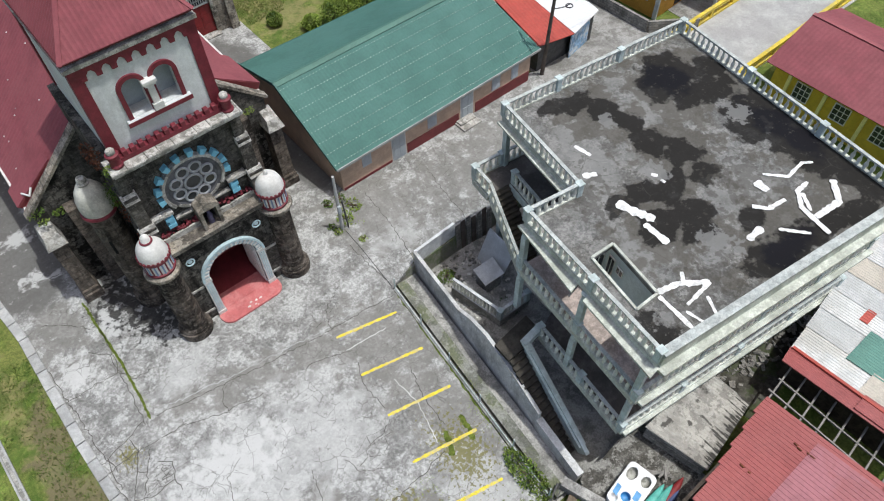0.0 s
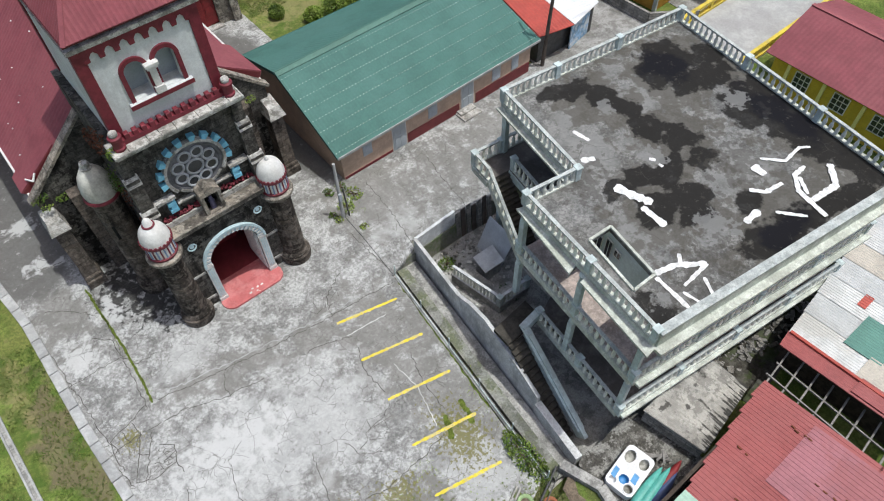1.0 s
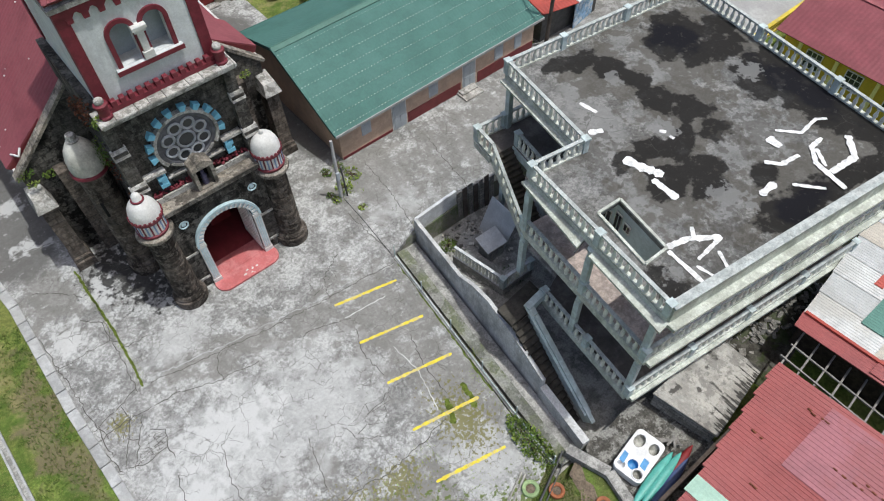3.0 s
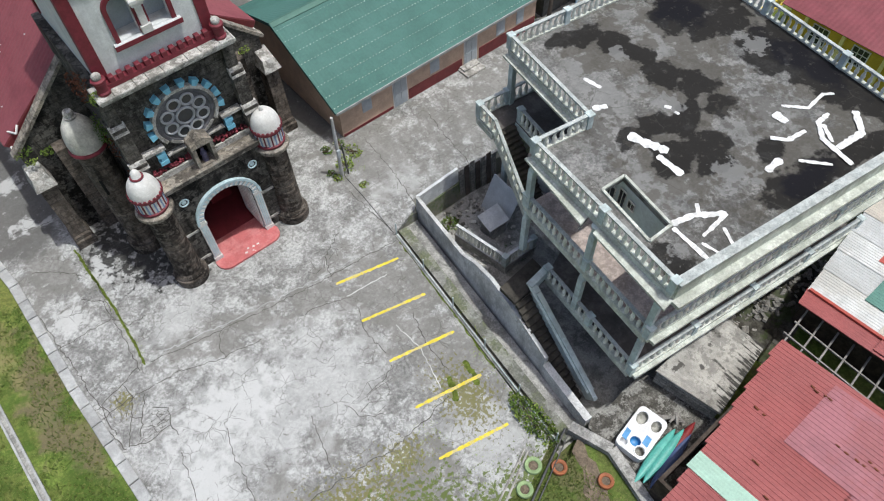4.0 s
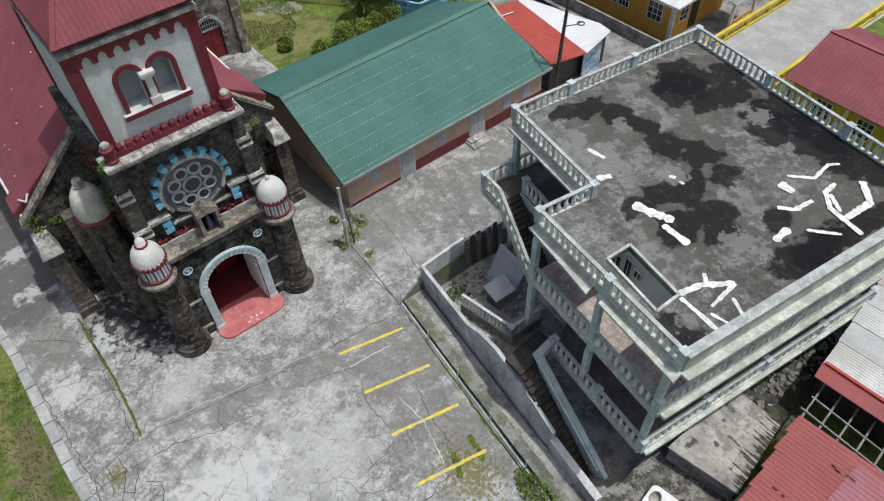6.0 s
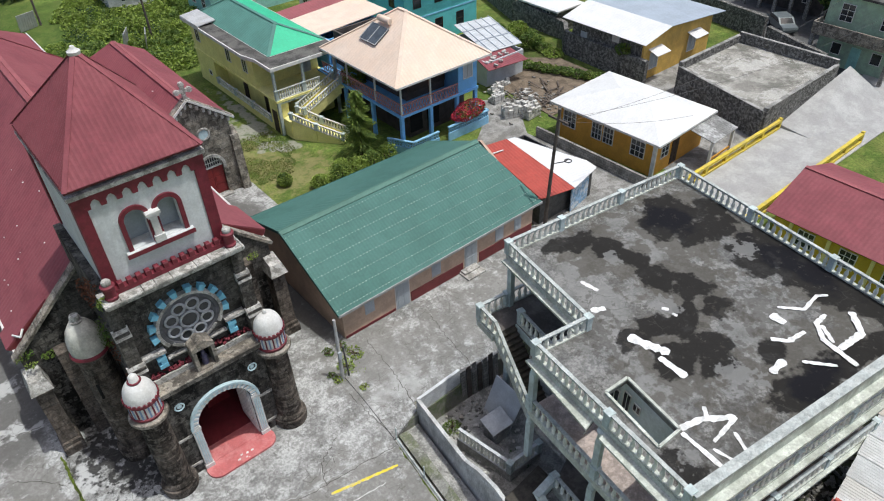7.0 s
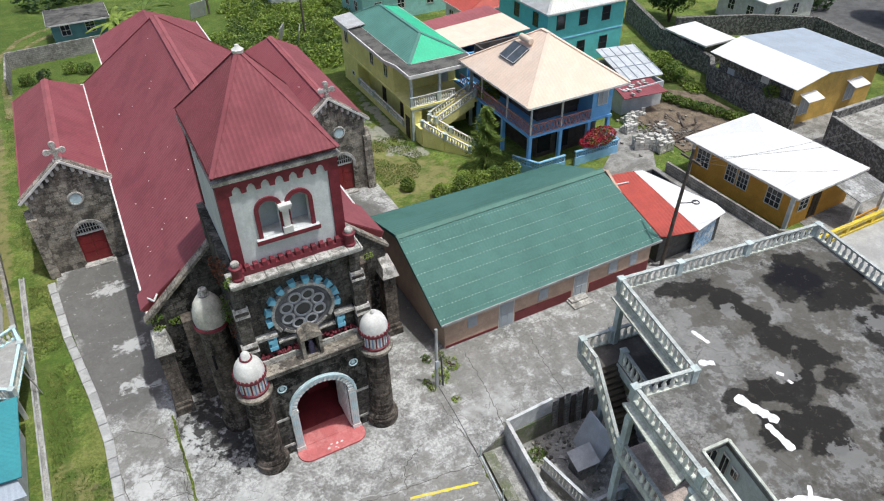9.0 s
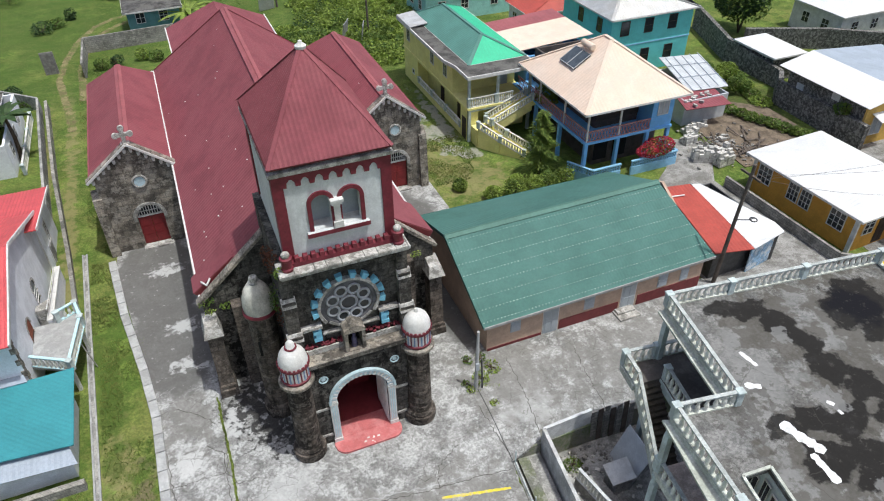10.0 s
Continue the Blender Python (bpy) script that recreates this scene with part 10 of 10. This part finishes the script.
# hedge behind the hall
for i, (x, y, r, h, m) in enumerate(((13.8, 19.4, 0.6, 0.5, "leaf"), (15.6, 17.2, 0.8, 0.6, "leaf_light"), (17.2, 16.8, 0.9, 0.9, "leaf"), (18.6, 16.6, 1.0, 1.0, "leaf_light"), (19.7, 16.4, 1.0, 1.0, "leaf"), (21.4, 16.6, 0.9, 1.0, "leaf"), (18.0, 18.0, 0.7, 0.6, "leaf_light"))):
    shrub("hedge_shrub", "leafy green shrub on the bank behind the hall", (x, y, h * 0.8), (r, r, h), 900, 0.1, m, 70 + i, extra=("leaf_light", 500))
shrub("wall_shrub", "bushy green weeds by the ditch wall", (4.55, -16.3, 0.18), (0.6, 1.5, 0.3), 700, 0.08, "leaf", 90, extra=("leaf_light", 350))
shrub("pole_weed", "green weeds at the foot of the service pole", (7.0, 1.0, 0.15), (0.5, 0.7, 0.25), 220, 0.07, "leaf_light", 92)
for i, (x, y, r) in enumerate(((6.76, 2.5, 0.35), (7.9, 1.5, 0.55), (7.6, 2.4, 0.4), (6.1, 0.4, 0.25))):
    shrub("pole_weed", "green weeds at the foot of the service pole", (x, y, 0.1), (r, r * 1.3, 0.16), int(300 * r), 0.07, "leaf_light" if i % 2 else "leaf", 95 + i)
shrub("pole_weed", "green weeds at the foot of the service pole", (6.0, 0.9, 0.1), (0.3, 0.3, 0.18), 90, 0.06, "leaf", 93)
shrub("pole_weed", "green weeds at the foot of the service pole", (6.9, -0.9, 0.08), (0.35, 0.25, 0.12), 80, 0.06, "leaf_light", 94)
shrub("house_shrub", "climbing shrub on the rubble house wall", (47.0, 14.2, 2.6), (0.5, 0.9, 0.7), 350, 0.13, "leaf", 91)
for i in range(8):
    a = i / 8
    shrub("garden_crop", "low green crop plants in the garden", (42.0 + 3.2 * a, 21.5 - 7.5 * a, 0.35), (0.8, 0.8, 0.4), 380, 0.13, "leaf", 100 + i)
for i, (x, y, z) in enumerate(((42.5, 25.0, 0.9), (44.0, 26.6, 1.0), (45.5, 24.6, 0.9), (46.8, 27.5, 1.0), (43.6, 28.5, 1.1))):
    shrub("wall_shrub", "green bush growing along the stone wall", (x, y, z), (1.2, 1.2, 0.9), 700, 0.14, "leaf_light" if i % 2 else "leaf", 115 + i)

# overgrown plot behind the church
rnd = random.Random(120)
for k, m in enumerate(("leaf", "leaf_light", "leaf_dark")):
    bm = B()
    for i in range((44, 92, 12)[k]):
        x, y = rnd.uniform(8.5, 24.5), rnd.uniform(46, 73)
        if x < 12 and y > 60:
            x += 6
        h = rnd.uniform(0.3, 0.9) if k < 2 else rnd.uniform(0.5, 1.3)
        leaves(bm, (x, y, h * 0.5), (rnd.uniform(1.4, 2.6), rnd.uniform(1.2, 2.4), h), 420 if k < 2 else 160, 0.19, rnd, 0.5)
    whole("overgrown_bushes", bm, m, "dense overgrown green bushes behind the church", "bushes", kind="stuff")
bm = B()
for i in range(60):
    x, y = rnd.choice(((rnd.uniform(-60, -25), rnd.uniform(20, 90)), (rnd.uniform(-25, 60), rnd.uniform(80, 110)), (rnd.uniform(60, 110), rnd.uniform(30, 90))))
    h = rnd.uniform(1.5, 4)
    leaves(bm, (x, y, h * 0.7), (rnd.uniform(2, 4), rnd.uniform(2, 4), h), 260, 0.45, rnd, 0.6)
whole("distant_trees", bm, "leaf_dark", "distant dark green trees around the village", "trees", kind="stuff")


def fronds(name, label, x, y, z, n, length, mat, seed):
    rnd = random.Random(seed)
    t = thing(name, label, "palm")
    bm = B()
    tube(bm, [(x, y, 0), (x + 0.1, y, z * 0.5), (x, y, z)], 0.2, 8, 0.12)
    part("trunk", bm, "bark", t)
    for i in range(n):
        a = i * 2.4 + rnd.uniform(-0.2, 0.2)
        up = rnd.uniform(0.3, 1.0)
        bm = B()
        prev = None
        for k in range(9):
            f = k / 8
            r = length * f
            c = Vector((x + r * math.cos(a), y + r * math.sin(a), z + up * length * (f - 0.9 * f * f)))
            s = Vector((-math.sin(a), math.cos(a), 0)) * (0.34 * math.sin(math.pi * min(1, f + 0.08)) ** 0.8)
            row = (bm.verts.new(c - s - Vector((0, 0, 0.12))), bm.verts.new(c), bm.verts.new(c + s - Vector((0, 0, 0.12))))
            if prev:
                bm.faces.new((prev[0], row[0], row[1], prev[1]))
                bm.faces.new((prev[1], row[1], row[2], prev[2]))
            prev = row
        part("frond", bm, mat, t)


fronds("banana_plant", "broad-leaved banana plant behind the church", -1.6, 65.0, 2.0, 16, 4.2, "leaf_light", 131)
fronds("banana_plant", "broad-leaved banana plant behind the church", 1.6, 66.5, 2.0, 14, 3.8, "leaf", 132)
fronds("palm", "palm with dark drooping fronds by the grey house", -18.4, 38.5, 4.0, 14, 2.2, "leaf_dark", 133)
for x, y, a in ((8.2, 68.0, 20), (14.6, 54.5, 60), (16.2, 53.0, 70)):
    f = thing("tin_fence_panel", "leaning sheet-metal fence panel among the bushes", "fence", "fence panels")
    f.matrix_basis = pose(x, y, 0, 8, 0, a)
    bm = B()
    box(bm, -1.1, -0.03, 0, 1.1, 0.03, 1.9)
    part("backing_sheet", bm, "silver_roof", f)
    for i in range(8):
        bm = B()
        box(bm, -1.1 + i * 0.28, -0.06, 0, -1.0 + i * 0.28, 0.06, 1.9)
        part("rib", bm, "silver_roof", f)
for x, y in ((17.6, 55.0), (9.6, 68.5)):
    bm = B()
    tube(bm, [(x, y, 0), (x, y, 7.5)], 0.14, 8, 0.1)
    whole("utility_pole", bm, "wood_pole", "dark timber pole standing among the bushes", "pole", "utility poles")

# creepers and weeds on the church
rnd = random.Random(140)
for nm, mat, spots, n, size, lab in (
        ("vine", "vine_rust", ((-2.85, 1.6, 11.2, 0.25, 0.6, 0.5), (-2.95, 2.6, 10.6, 0.3, 0.8, 0.9), (-2.9, 3.4, 9.8, 0.3, 0.7, 0.8), (-2.95, 1.3, 8.0, 0.25, 0.4, 0.8), (-2.95, 1.0, 6.6, 0.2, 0.3, 0.5)), 90, 0.07, "reddish-brown dry creeper on the tower side"),
        ("vine", "leaf", ((-3.0, 2.2, 8.6, 0.35, 0.5, 0.8), (-3.0, 2.8, 7.6, 0.4, 0.5, 0.6), (-2.8, 0.6, 11.1, 0.3, 0.25, 0.3), (-6.1, 6.2, 6.0, 0.5, 0.3, 0.25), (-5.2, 6.1, 5.6, 0.5, 0.25, 0.2)), 90, 0.07, "green creeper growing from the church stonework"),
        ("vine", "leaf_light", ((-2.75, 0.35, 11.4, 0.2, 0.2, 0.3), (2.5, 0.5, 11.9, 0.18, 0.2, 0.35), (4.0, 6.1, 6.6, 0.6, 0.25, 0.3), (5.2, 6.0, 5.8, 0.4, 0.2, 0.25), (-6.0, 5.9, 5.6, 0.3, 0.2, 0.2)), 60, 0.06, "yellow-green weeds rooted on the church ledges")):
    bm = B()
    for x, y, z, a, b, c in spots:
        leaves(bm, (x, y, z), (a, b, c), n, size, rnd, 0.3)
    whole(nm, bm, mat, lab, "creeper", kind="stuff")

# grass tufts and weeds
rnd = random.Random(150)


def tufts(name, areas, mat, h, label):
    bm = B()
    for x0, y0, x1, y1, n in areas:
        for _ in range(n):
            x, y = rnd.uniform(x0, x1), rnd.uniform(y0, y1)
            if noise.noise(Vector((x * 0.5, y * 0.5, 3.0))) < -0.15:
                continue
            for _ in range(3):
                a = rnd.random() * 6.283
                hh, w = h * rnd.uniform(0.5, 1.3), rnd.uniform(0.012, 0.03)
                dx, dy = math.cos(a), math.sin(a)
                bx, by = x + rnd.uniform(-0.06, 0.06), y + rnd.uniform(-0.06, 0.06)
                bm.faces.new([bm.verts.new(q) for q in ((bx - dy * w, by + dx * w, -0.06), (bx + dy * w, by - dx * w, -0.06), (bx + dx * hh * 0.6, by + dy * hh * 0.6, -0.06 + hh))])
    return whole(name, bm, mat, label, "grass", kind="stuff")


tufts("grass_tufts", ((-12.8, -12, -10.3, 12, 4200), (-13.2, 12, -11.6, 24, 2700), (-17, -14, -13.3, 2, 5200), (-13.4, 24, -11.6, 40, 2500)), "blade", 0.09, "short green grass blades beside the kerb")
tufts("grass_tufts", ((-9.5, -22, 4.8, -18.2, 5200), (-9.5, -18.2, 0.5, -15.4, 1500), (12.2, 20.5, 17.2, 28.0, 4200), (-14, 40, -11, 60, 2200), (-12, 60, 8, 90, 1800)), "blade", 0.1, "short green grass blades on the lawn")
edge = LOT[1:12]
tufts("grass_tufts", [(x0 + (x1 - x0) * k / 4 - 0.3, y0 + (y1 - y0) * k / 4 - 0.35, x0 + (x1 - x0) * k / 4 + 0.3, y0 + (y1 - y0) * k / 4 + 0.25, 90) for (x0, y0), (x1, y1) in zip(edge, edge[1:]) for k in range(4)], "blade", 0.05, "grass growing over the broken lot edge")
tufts("weeds", ((-6.95, -2.9, -6.75, 5.4, 160), (4.6, -17, 5.1, -12, 160), (5.4, -12, 5.7, -6, 60), (6.2, 0.0, 7.7, 2.2, 160), (7.2, 1.0, 7.8, 2.4, 80), (2.5, -13.6, 3.2, -12.4, 80), (-2.4, -14.6, 1.4, -13.2, 260), (0.2, -17.6, 2.4, -15.2, 200), (-9.5, -13.4, -3.0, -12.9, 220)), "leaf_light", 0.12, "small weeds growing from the concrete joints")
shrub("yard_weed", "green weeds in the corner of the sunken yard", (9.3, -5.3, -1.05), (0.6, 0.5, 0.3), 260, 0.07, "leaf", 160)
shrub("yard_weed", "green weeds in the corner of the sunken yard", (10.6, -9.0, -1.1), (0.4, 0.7, 0.22), 200, 0.07, "leaf_dark", 161)
for i, (x, y, r, h) in enumerate(((-18.0, 70.5, 1.5, 0.9), (-16.6, 72.2, 1.2, 0.8), (-14.9, 74.4, 0.8, 0.9), (-22.5, 84.0, 2.5, 1.4), (-20.0, 52.5, 1.2, 0.6), (-18.8, 49.5, 1.0, 0.5))):
    shrub("field_bush", "dark green bush in the rough grass field", (x, y, h * 0.6), (r, r, h), 420, 0.14, "leaf" if i % 2 else "leaf_dark", 170 + i)
for i, (x, y) in enumerate(((-11.7, 56.2), (-10.2, 56.6), (-7.4, 57.2), (-6.0, 56.4))):
    shrub("wall_shrub", "leafy bush growing behind the church wall", (x, y, 0.6), (0.9, 0.7, 0.7), 420, 0.12, ("leaf", "leaf_dark", "leaf_light", "leaf")[i], 180 + i)
for i, (x, y) in enumerate(((46.6, 21.8), (46.9, 23.6), (47.8, 25.6), (48.4, 27.4), (48.7, 29.2), (47.2, 30.6))):
    shrub("wall_shrub", "green bush growing along the stone wall", (x - 0.6, y, 0.3), (1.1, 1.35, 0.4), 520, 0.12, "leaf" if i % 2 else "leaf_light", 190 + i)
